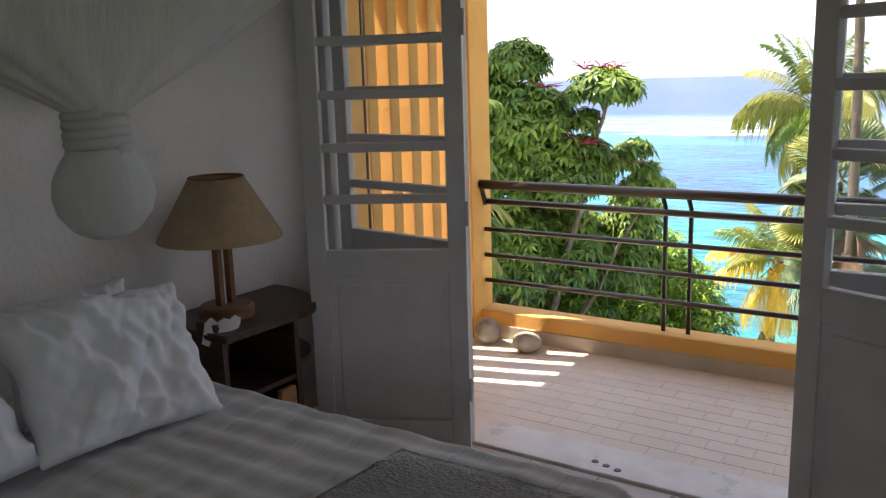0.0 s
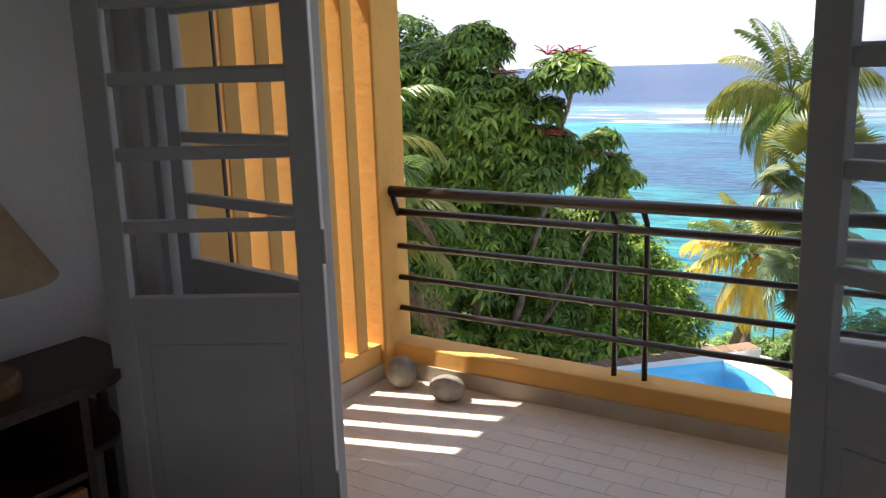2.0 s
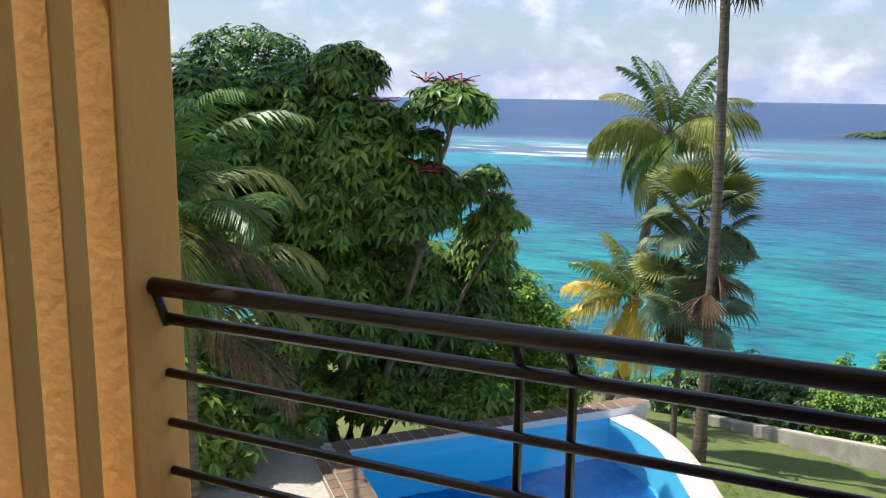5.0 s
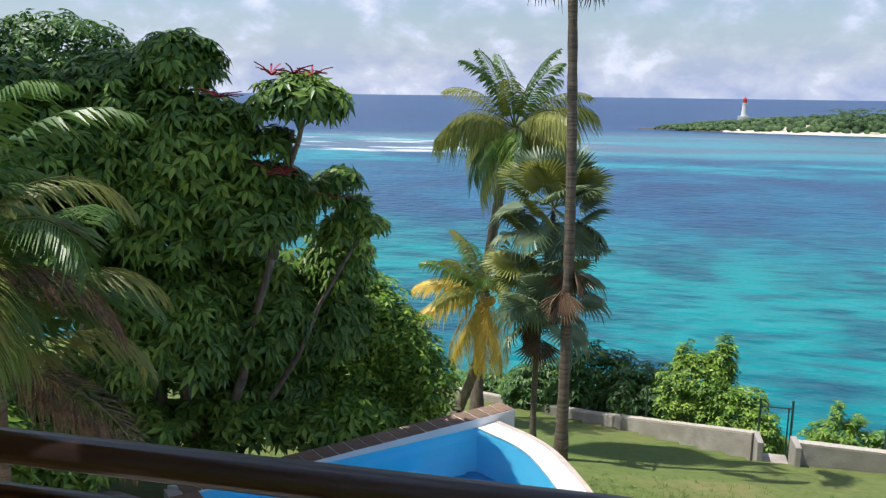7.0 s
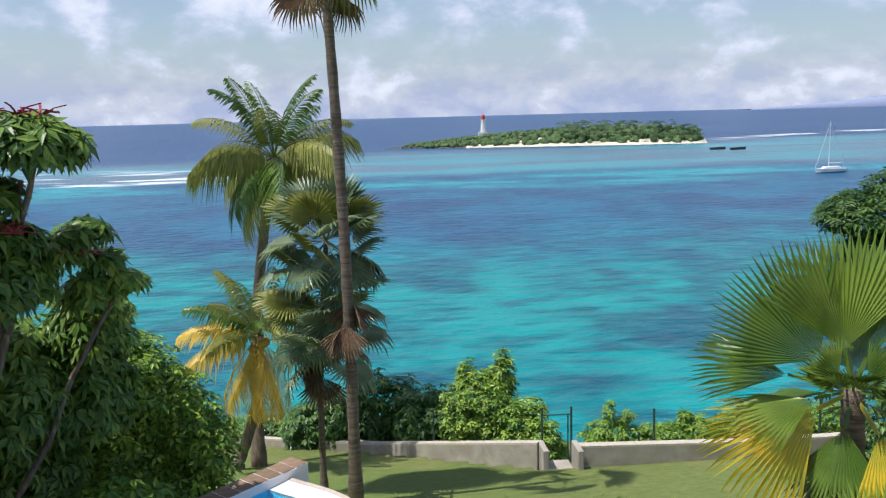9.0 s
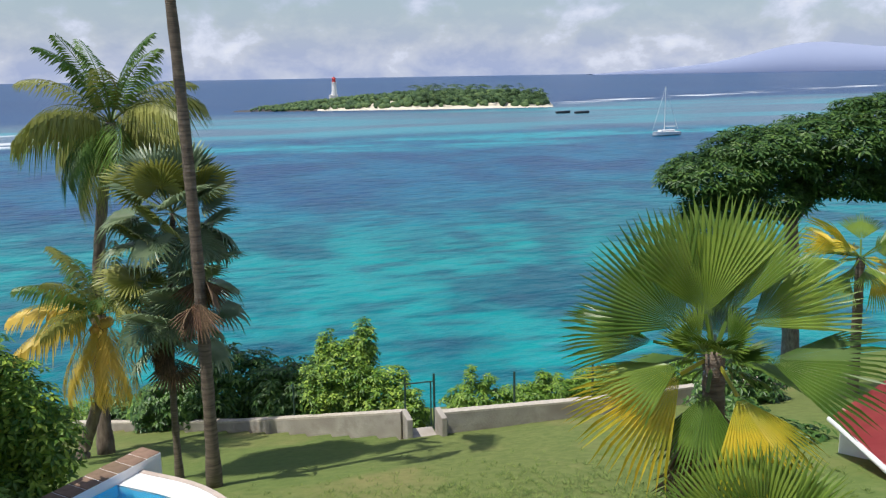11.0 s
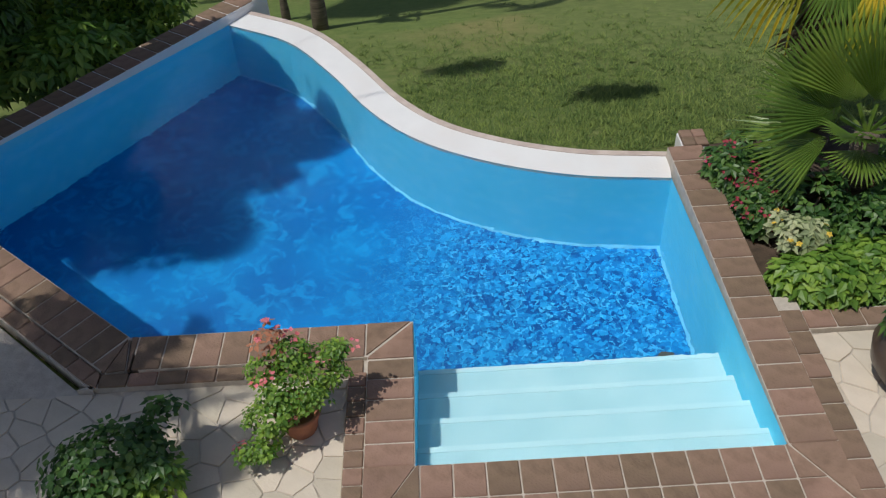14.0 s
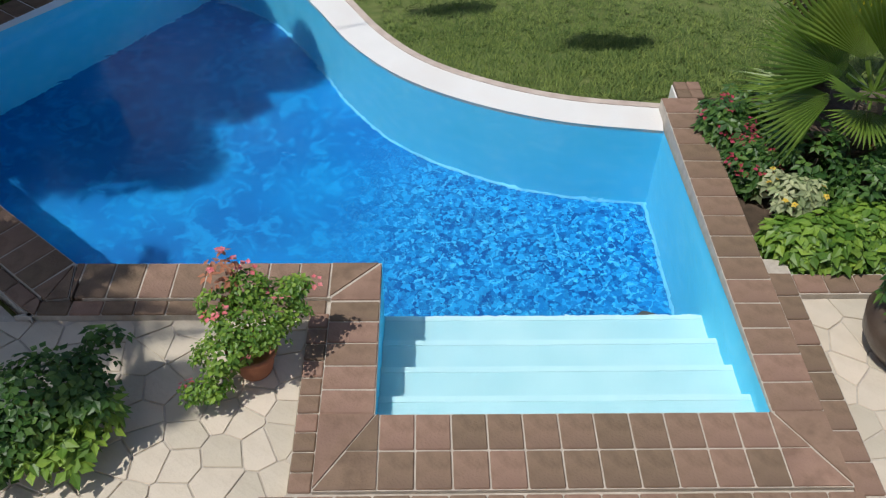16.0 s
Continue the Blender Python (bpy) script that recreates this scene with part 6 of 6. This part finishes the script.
for i in range(nx_):
    for j in range(ny_):
        bm.faces.new((top[(i, j)], top[(i + 1, j)], top[(i + 1, j + 1)], top[(i, j + 1)]))
rim = [(i, 0) for i in range(nx_ + 1)] + [(nx_, j) for j in range(1, ny_ + 1)] + [(i, ny_) for i in range(nx_ - 1, -1, -1)]
low_ = []
for k, key in enumerate(rim):
    v = top[key].co
    low_.append(bm.verts.new((v.x + 0.012 * math.sin(k * 0.7), v.y + 0.012 * math.cos(k * 0.6), 0.20)))
for k in range(len(rim) - 1):
    bm.faces.new((top[rim[k]], low_[k], low_[k + 1], top[rim[k + 1]]))
part("sheet", bm, M["sheet"], bed, "grey-white striped bed sheet", smooth=True)
part("mattress", boxes((0.01, 2.0, -0.78, 0.78, 0.22, 0.545), bevel=0.04), M["cotton"], bed)
part("bed_frame", boxes((0.0, 2.0, -0.76, 0.76, 0.10, 0.22), bevel=0.01), M["wood_dark"], bed)
for x in (0.06, 1.94):
    for y in (-0.7, 0.7):
        part("leg", boxes((x - 0.03, x + 0.03, y - 0.03, y + 0.03, 0, 0.10), bevel=0.006), M["wood_dark"], bed)
bm = bmesh.new()
g = {}
for i in range(31):
    for j in range(41):
        x, y = -0.24 + 0.655 * i / 30, 0.30 + 1.53 * j / 40
        x += 0.03 * noise.noise(Vector((y * 3, 0, 0)))
        g[(i, j)] = bm.verts.new((x, y, 0.584 + 0.008 * noise.noise(Vector((x * 9, y * 9, 1))) - 0.04 * max(0, (x - 0.36) / 0.05) ** 2 * 0.4))
for i in range(30):
    for j in range(40):
        bm.faces.new((g[(i, j)], g[(i + 1, j)], g[(i + 1, j + 1)], g[(i, j + 1)]))
bmesh.ops.solidify(bm, geom=list(bm.faces), thickness=0.012)
tagged(part("throw", bm, M["throw"], smooth=True), "pale grey woven throw across the foot of the bed", "throw")
cushion("pillow", pose(-1.06, 1.52, 0.775, 58, 0, 90) @ pose(0, 0, 0, 0, 0, -4), 0.60, 0.46, 0.20, "plump white cotton pillow leaning on the bed head", seed=3)
cushion("pillow", pose(-1.10, 0.92, 0.76, 52, 0, 90) @ pose(0, 0, 0, 0, 0, 6), 0.60, 0.46, 0.20, "white cotton pillow beside the other on the bed", seed=4)
cushion("pillow", pose(-1.36, 1.58, 0.755, 80, 0, 90), 0.46, 0.40, 0.14, "white pillow standing behind the front pillow", seed=5)

# knotted mosquito net
net = thing("mosquito_net", pose(-1.30, 1.715, 1.11), "white tulle mosquito net gathered in a hanging knot", "mosquito net")
bm = bmesh.new()
prof = [(0.0, 0.0), (0.05, 0.004), (0.10, 0.03), (0.142, 0.085), (0.158, 0.145), (0.148, 0.20), (0.12, 0.25), (0.102, 0.275), (0.095, 0.29)]
lathe(bm, prof, 40)
for v in bm.verts:
    a = math.atan2(v.co.y, v.co.x)
    k = 1 + 0.03 * noise.noise(Vector((math.cos(a) * 2, math.sin(a) * 2, v.co.z * 8))) + 0.012 * math.sin(a * 14 + v.co.z * 20)
    v.co.x, v.co.y = v.co.x * k, v.co.y * k
part("bundle", bm, M["tulle"], net, "rounded bundle of gathered tulle", smooth=True)
bm = bmesh.new()
turns = []
for k in range(64):
    a = 2 * math.pi * k / 16
    turns.append((0.088 * math.cos(a), 0.088 * math.sin(a), 0.285 + 0.115 * k / 63))
tube(bm, turns, 0.02, 8)
tube(bm, [(0, 0, 0.27), (0, 0, 0.41)], 0.085, 16)
part("knot", bm, M["tulle"], net, "wound knot of tulle", smooth=True)
bm = bmesh.new()
rings = []
nr, na_ = 18, 96
for i in range(nr + 1):
    t = i / nr
    row = []
    for k in range(na_):
        a = 2 * math.pi * k / na_
        ax, ay = 0.085 + (0.30 - 0.085) * t ** 0.9, 0.09 + (1.62 - 0.09) * t ** 1.05
        f = 1 + 0.06 * t ** 0.4 * math.sin(a * 17 + 2 * noise.noise(Vector((a, t * 2, 0)))) * (1 - 0.5 * t)
        row.append(bm.verts.new((ax * math.cos(a) * f - 0.02 * t, min(ay * math.sin(a) * f, 1.29), 0.40 + 0.98 * t - 0.10 * math.sin(math.pi * t))))
    rings.append(row)
for r0, r1 in zip(rings, rings[1:]):
    for k in range(na_):
        bm.faces.new((r0[k], r0[(k + 1) % na_], r1[(k + 1) % na_], r1[k]))
part("drape", bm, M["tulle"], net, "spreading folds of tulle", smooth=True)
bm = bmesh.new()
g = {}
for i in range(9):
    for j in range(4):
        s, w = i / 8, j / 3 - 0.5
        g[(i, j)] = bm.verts.new((0.02 + 0.02 * math.sin(s * 5 + j), 0.08 + 0.15 * s, 0.24 + 0.02 * math.sin(s * 7) + w * (0.04 + 0.07 * s)))
for i in range(8):
    for j in range(3):
        bm.faces.new((g[(i, j)], g[(i + 1, j)], g[(i + 1, j + 1)], g[(i, j + 1)]))
part("loose_end", bm, M["tulle"], net, "loose end of tulle", smooth=True)

# bedside table with rounded end shelf
def rounded_top(x0, x1, y0, y1, n=14):
    pts = [(x0, y0), (x1, y0), (x1, y1)]
    r = x1 - x0
    for k in range(1, n):
        a = math.pi / 2 * k / n
        pts.append((x1 - r * (1 - math.cos(a)), y1 + r * 0.62 * math.sin(a)))
    pts.append((x0, y1 + r * 0.62))
    return pts


table = thing("bedside_table", pose(-1.65, 2.08, 0), "dark wooden bedside table with a rounded end and open niche", "bedside table")
for nm, z, t, x1 in (("tabletop", 0.655, 0.03, 0.44), ("end_shelf", 0.45, 0.022, 0.40)):
    bm = bmesh.new()
    prism(bm, rounded_top(0.0, x1, 0.0 if nm == "tabletop" else 0.415, 0.42), z, z + t)
    bmesh.ops.bevel(bm, geom=list(bm.edges), offset=0.006, segments=2, affect="EDGES")
    part(nm, bm, M["wood_dark"], table)
part("side_panel", boxes((0.0, 0.41, 0.01, 0.035, 0.0, 0.655), bevel=0.003), M["wood_dark"], table)
part("side_panel", boxes((0.0, 0.41, 0.385, 0.413, 0.0, 0.655), bevel=0.003), M["wood_dark"], table)
part("back_panel", boxes((0.004, 0.02, 0.035, 0.385, 0.05, 0.655)), M["wood_dark"], table)
part("niche_floor", boxes((0.02, 0.405, 0.035, 0.385, 0.40, 0.42)), M["wood_dark"], table)
part("bottom_panel", boxes((0.02, 0.405, 0.035, 0.385, 0.05, 0.07)), M["wood_dark"], table)
for y in (0.52, 0.60):
    part("end_post", tube(bmesh.new(), [(0.2, y, 0.0), (0.2, y, 0.655)], 0.018, 10), M["wood_dark"], table)
bm = bmesh.new()
box(bm, 0.385, 0.412, 0.045, 0.375, 0.09, 0.32, bevel=0.004)
box(bm, 0.385, 0.412, 0.045, 0.13, 0.32, 0.375, bevel=0.004)
box(bm, 0.385, 0.412, 0.29, 0.375, 0.32, 0.375, bevel=0.004)
part("drawer_front", bm, M["wood_drawer"], table, "honey-coloured drawer front with a cut-out grip")

lamp = thing("table_lamp", pose(-1.43, 2.29, 0.685), "table lamp with wooden stem and beige conical shade", "table lamp")
part("foot", lathe(bmesh.new(), [(0, 0), (0.105, 0), (0.11, 0.012), (0.11, 0.038), (0.10, 0.05), (0, 0.052)], 32), M["wood_mid"], lamp, smooth=False)
for x in (-0.028, 0.028):
    part("stem_slat", boxes((-0.016, 0.016, x - 0.012, x + 0.012, 0.05, 0.34), bevel=0.003), M["wood_mid"], lamp)
part("stem_block", boxes((-0.017, 0.017, -0.041, 0.041, 0.28, 0.345), bevel=0.003), M["wood_mid"], lamp)
part("cord", tube(bmesh.new(), [(0.0, 0.0, 0.05), (0.006, -0.004, 0.15), (-0.004, 0.004, 0.25), (0, 0, 0.33)], 0.003, 6), M["cotton"], lamp, "white lamp cord")
shade_ob = part("shade", lathe(bmesh.new(), [(0.24, 0.315), (0.242, 0.32), (0.105, 0.555), (0.102, 0.555), (0.236, 0.318), (0.24, 0.315)], 48), M["shade"], lamp, "beige conical fabric shade", smooth=True)
part("shade_ring", tube(bmesh.new(), [(0.104 * math.cos(k * 0.2618), 0.104 * math.sin(k * 0.2618), 0.556) for k in range(25)], 0.004, 6), M["wood_mid"], shade_ob, "dark ring at the top of the shade")
bm = bmesh.new()
g = {}
for i in range(7):
    for j in range(7):
        a, b = i / 6 - 0.5, j / 6 - 0.5
        g[(i, j)] = bm.verts.new((0.02 * noise.noise(Vector((a * 5, b * 5, 2))) - 0.05 * abs(a), a * 0.13 + 0.02 * b, b * 0.11 * (1 - 0.5 * abs(a)) + 0.03 * noise.noise(Vector((a * 4, b * 4, 7)))))
for i in range(6):
    for j in range(6):
        bm.faces.new((g[(i, j)], g[(i + 1, j)], g[(i + 1, j + 1)], g[(i, j + 1)]))
tb = thing("tissue_box", pose(-1.34, 2.12, 0.685), "tissue box with a white tissue pulled out", "tissue box")
part("box", boxes((-0.05, 0.06, -0.02, 0.05, 0.0, 0.03), bevel=0.004), M["wood_dark"], tb)
part("tissue", bm, M["tissue"], tb, "crumpled white tissue", at=pose(0.07, 0.0, 0.0, 0, 0, -35), smooth=True)

# two beach stones in the balcony corner
for (x, y, r, sx, sz, lab) in ((-1.43, 4.31, 0.079, 0.98, 1.0, "round grey beach stone in the balcony corner"), (-1.14, 4.27, 0.077, 1.2, 0.80, "flatter oval grey beach stone on the balcony floor")):
    bm = bmesh.new()
    bmesh.ops.create_icosphere(bm, subdivisions=4, radius=r)
    for v in bm.verts:
        k = 1 + 0.06 * noise.noise(v.co * 9 + Vector((x, y, 0)))
        v.co = Vector((v.co.x * sx * k, v.co.y * k, v.co.z * sz * k))
    tagged(part("stone", bm, M["pebble"], at=pose(x, y, r * sz * 0.97), smooth=True), lab, "stone", "stones")

# ---- pieces: floor tiles, coping pavers, paving stones ----
PRNG = np.random.default_rng(77)
def tile_mesh(name, w, d, h, material, bev=0.004):
    bm = bmesh.new()
    box(bm, -w / 2, w / 2, -d / 2, d / 2, -0.02, h)
    top = [e for e in bm.edges if all(v.co.z > 0 for v in e.verts)] if h > 0 else []
    if top:
        bmesh.ops.bevel(bm, geom=top, offset=bev, segments=1, affect="EDGES")
    return mesh_from(name, bm, material)


bt = tile_mesh("tile", 0.197, 0.097, 0.002, M["tile"], 0.0015)
bt.name = "balcony_tile"
for i in range(25):
    for j in range(12):
        x, y = -1.57 + 0.2 * i + 0.1 * (j % 2), 3.33 + 0.1 * j
        if x < 3.10 and y < 4.40 and x > -1.5:
            part("tile", bt, None, balcony_floor, at=pose(x, y, PRNG.uniform(-0.0003, 0.0004)))
rt = tile_mesh("tile", 0.297, 0.297, 0.002, M["room_floor"], 0.002)
for i in range(16):
    for j in range(9):
        x, y = -1.5 + 0.3 * i, 2.87 - 0.3 * j
        if x < 3.1:
            part("tile", rt, None, room_floor, at=pose(x, y, PRNG.uniform(-0.001, 0.001)))

def paver(w, d, h=0.045):
    key = (round(w, 2), round(d, 2))
    if key not in PAVERS:
        bm = bmesh.new()
        box(bm, -w / 2, w / 2, -d / 2, d / 2, -h, 0, bevel=0.008, seg=1)
        PAVERS[key] = mesh_from("brick", bm, M["brick"])
    return PAVERS[key]


PAVERS = {}
def lay(x, y, ang, w, d, z=COPE_Z):
    part("brick", paver(w, d), None, pool, at=pose(x, y, z + PRNG.uniform(-0.003, 0.003), PRNG.uniform(-0.5, 0.5), PRNG.uniform(-0.5, 0.5), math.degrees(ang) + PRNG.uniform(-0.4, 0.4)))


def cut_brick(poly, z=COPE_Z):
    bm = bmesh.new()
    prism(bm, poly, z - 0.045, z)
    bmesh.ops.recalc_face_normals(bm, faces=bm.faces)
    part("brick", bm, M["brick"], pool)


J = 0.012
pitch = 0.2415
# front: two rows with mitred corners
for row, (v0, v1) in enumerate(((-0.285, 0.0), (-0.57, -0.285))):
    n0 = -1 if row == 0 else -2
    k = 0
    u = -0.2 if row else -0.01
    lim0, lim1 = (-0.19, 2.90) if row == 0 else (-0.38, 3.08)
    edges = [0.0 + pitch * q for q in range(12)]
    for q in range(11):
        x, y = P(edges[q] + pitch / 2 + 0.03, (v0 + v1) / 2)
        lay(x, y, PA, pitch - J, v1 - v0 - J)
    a0, a1 = edges[0] + 0.03 - J / 2, edges[11] + 0.03 + J / 2
    cut_brick([P(-0.38 * -v0 / 0.57 + J, v0 + J / 2), P(a0, v0 + J / 2), P(a0, v1 - J / 2), P(-0.38 * -v1 / 0.57 + J, v1 - J / 2)])
    cut_brick([P(a1, v0 + J / 2), P(2.715 + 0.365 * -v0 / 0.57 - J, v0 + J / 2), P(2.715 + 0.365 * -v1 / 0.57 - J, v1 - J / 2), P(a1, v1 - J / 2)])
# left column beside the steps
vp = 1.43 / 7
cut_brick([P(-0.38 + 0.004, -0.55), P(-0.01, -0.015), P(-0.01, 0.0), P(-0.376, 0.0)])
for q in range(7):
    x, y = P(-0.19, vp * (q + 0.5))
    if q < 5:
        lay(x, y, PA, 0.37, vp - J)
cut_brick([P(-0.374, vp * 5 + J), P(-0.006, vp * 5 + J), P(-0.006, 1.41), P(-0.374, 1.05)])
cut_brick([P(-0.39, 1.075), P(-0.03, 1.424), P(-0.39, 1.424)])
# inner arm
hp = 0.242
for q in range(8):
    x, y = P(-0.40 - hp * (q + 0.5), 1.245)
    lay(x, y, PA, hp - J, 0.36)
cut_brick([P(-0.40 - hp * 8 - J, 1.07), P(-0.40 - hp * 8 - J, 1.422), P(-2.40, 1.422), P(-2.36, 1.07)])
# arm to the west corner
n = int(S_LEN / 0.245)
sa = math.atan2(S_DIR.y, S_DIR.x)
for q in range(n):
    x, y = PS((q + 0.5) * S_LEN / n + 0.02, -0.19)
    lay(x, y, sa, S_LEN / n - J, 0.365)
# fan of cut pavers at the bend
mA, mB, mC = Vector(BEND), Vector(P(-2.372, 1.07)), Vector(PS(0.012, -0.372))
mD = mA + (mB + mC - 2 * mA).normalized() * 0.40
mE, mF = mA + (mB + mD - 2 * mA) * 0.04, mA + (mD + mC - 2 * mA) * 0.04
cut_brick([tuple(mE), tuple(mB + (mD - mB) * 0.05), tuple(mD + (mB - mD) * 0.04)])
cut_brick([tuple(mF), tuple(mD + (mC - mD) * 0.04), tuple(mC + (mD - mC) * 0.05)])
cut_brick([P(-2.592, 1.05), P(-2.592, 0.925), PS(-0.055, -0.525), PS(-0.055, -0.388)], COPE_Z - 0.03)
strip([BEND, tuple(mB), tuple(mD), tuple(mC)], -4.1, COPE_Z - 0.014, "coping_bed", M["mortar"], pool)
# far wall
n = int((W_LEN + 1.0) / 0.245)
wa = math.atan2(W_DIR.y, W_DIR.x)
for q in range(n):
    x, y = PW(-0.2 + (q + 0.5) * (W_LEN + 0.98) / n, 0.19)
    lay(x, y, wa, (W_LEN + 0.98) / n - J, 0.365)
# right side
rp_ = 3.72 / 15
for q in range(15):
    x, y = P(2.90, rp_ * (q + 0.5))
    lay(x, y, PA, 0.355, rp_ - J)
cut_brick([P(2.735, -0.015), P(2.735, -0.002), P(3.075, -0.002), P(3.075, -0.54)])
# lower outer rows one step down
for q in range(10):
    x, y = P(-0.46, -0.57 + 0.15 * q * 1.0 + 0.075)
    lay(x, y, PA, 0.145, 0.138, COPE_Z - 0.03)
for q in range(9):
    x, y = P(-0.53 - 0.242 * q - 0.0, 0.99)
    lay(x, y, PA, 0.23, 0.135, COPE_Z - 0.03)
for q in range(n // 2 + 4):
    x, y = PS((q + 0.5) * 0.245 - 0.05, -0.455)
    lay(x, y, sa, 0.233, 0.14, COPE_Z - 0.03)
for q in range(8):
    x, y = P(3.18, -0.5 + 0.245 * q)
    lay(x, y, PA, 0.19, 0.233, COPE_Z - 0.03)
for q in range(6):
    x, y = P(3.4 + 0.245 * q, 1.22)
    lay(x, y, PA, 0.233, 0.19, COPE_Z - 0.03)
for q in range(16):
    x, y = P(-0.6 + 0.2415 * q, -0.70)
    lay(x, y, PA, 0.23, 0.22, COPE_Z - 0.03)
strip([P(-0.55, -0.8), P(3.3, -0.8), P(3.3, -0.572), P(-0.55, -0.572)], -4.1, COPE_Z - 0.048, "coping_bed", M["mortar"], pool)
strip([P(-0.535, -0.57), P(-0.382, -0.57), P(-0.382, 1.055), P(-0.535, 0.92)], -4.1, COPE_Z - 0.048, "coping_bed", M["mortar"], pool)
strip([P(-0.535, 0.92), P(-0.382, 1.056), P(-2.3, 1.056), P(-2.75, 0.92)], -4.1, COPE_Z - 0.048, "coping_bed", M["mortar"], pool)
strip([PS(-0.2, -0.535), PS(0, -0.384), PS(S_LEN, -0.384), PS(S_LEN, -0.535)], -4.1, COPE_Z - 0.048, "coping_bed", M["mortar"], pool)
strip([P(3.082, -0.57), P(3.285, -0.57), P(3.285, 1.5), P(3.082, 1.5)], -4.1, COPE_Z - 0.048, "coping_bed", M["mortar"], pool)
strip([P(3.285, 1.115), P(4.9, 1.115), P(4.9, 1.33), P(3.285, 1.33)], -4.1, COPE_Z - 0.048, "coping_bed", M["mortar"], pool)
# small raised block at the far right corner
bm = bmesh.new()
c = P(3.05, 3.95)
box(bm, -0.13, 0.15, -0.14, 0.16, -0.9, -0.105, bevel=0.01)
part("corner_block", bm, M["white_edge"], pool, "white rendered corner block", at=pose(c[0], c[1], COPE_Z, 0, 0, math.degrees(PA)))
for du, dv in ((-0.075, -0.065), (0.06, -0.065), (-0.075, 0.08), (0.06, 0.08)):
    x, y = P(3.07 + du, 3.95 + dv)
    lay(x, y, PA, 0.13, 0.14, COPE_Z - 0.06)


def clip(poly, a, b, c):
    """Part of a polygon with a x + b y <= c."""
    out = []
    for (x0, y0), (x1, y1) in zip(poly, poly[1:] + poly[:1]):
        d0, d1 = a * x0 + b * y0 - c, a * x1 + b * y1 - c
        if d0 <= 0:
            out.append((x0, y0))
        if (d0 < 0 < d1) or (d1 < 0 < d0):
            t = d0 / (d0 - d1)
            out.append((x0 + (x1 - x0) * t, y0 + (y1 - y0) * t))
    return out


def crazy(limits, x0, x1, y0, y1, step):
    """Irregular flat stones with mortar joints, kept inside the half-planes in limits."""
    seeds = []
    ny = int((y1 - y0) / step)
    nxx = int((x1 - x0) / step)
    for j in range(-1, ny + 2):
        for i in range(-1, nxx + 2):
            seeds.append((x0 + (i + PRNG.uniform(0.05, 0.95)) * step, y0 + (j + PRNG.uniform(0.05, 0.95)) * step))
    for k, (sx, sy) in enumerate(seeds):
        if not (x0 <= sx <= x1 and y0 <= sy <= y1):
            continue
        poly = [(sx - 1, sy - 1), (sx + 1, sy - 1), (sx + 1, sy + 1), (sx - 1, sy + 1)]
        for tx, ty in seeds:
            dx, dy = tx - sx, ty - sy
            dd = math.hypot(dx, dy)
            if 1e-6 < dd < 1.3 and poly:
                poly = clip(poly, dx / dd, dy / dd, (dx * (sx + tx) + dy * (sy + ty)) / 2 / dd - 0.0065)
        for a, b, c2 in limits:
            if poly:
                poly = clip(poly, a, b, c2)
        if len(poly) < 3:
            continue
        area = abs(sum(p[0] * q[1] - q[0] * p[1] for p, q in zip(poly, poly[1:] + poly[:1]))) / 2
        if area < 0.004:
            continue
        bm = bmesh.new()
        cx, cy = sum(p[0] for p in poly) / len(poly), sum(p[1] for p in poly) / len(poly)
        zt = DECK_Z + PRNG.uniform(-0.003, 0.003)
        lo_ = [bm.verts.new((p[0] - cx, p[1] - cy, -0.02)) for p in poly]
        mi = [bm.verts.new((p[0] - cx, p[1] - cy, -0.004)) for p in poly]
        hi_ = [bm.verts.new(((p[0] - cx) * 0.97, (p[1] - cy) * 0.97, 0)) for p in poly]
        m_ = len(poly)
        for q in range(m_):
            bm.faces.new((lo_[q], lo_[(q + 1) % m_], mi[(q + 1) % m_], mi[q]))
            bm.faces.new((mi[q], mi[(q + 1) % m_], hi_[(q + 1) % m_], hi_[q]))
        bm.faces.new(hi_)
        part("paving_stone", bm, M["stone"], patio, at=pose(cx, cy, zt))


def half(p, q):
    """Half-plane to the left of p to q."""
    d = (Vector(q) - Vector(p)).normalized()
    return (d.y, -d.x, d.y * p[0] - d.x * p[1])


crazy([half(P(-0.545, -2), P(-0.545, 2)), half(P(0, 0.905), P(-3, 0.905))], -4.6, -1.3, 7.3, 9.7, 0.235)
crazy([half(P(3.29, 3), P(3.29, -3)), half(P(5, 1.11), P(3, 1.11))], 2.3, 4.2, 7.0, 9.2, 0.26)
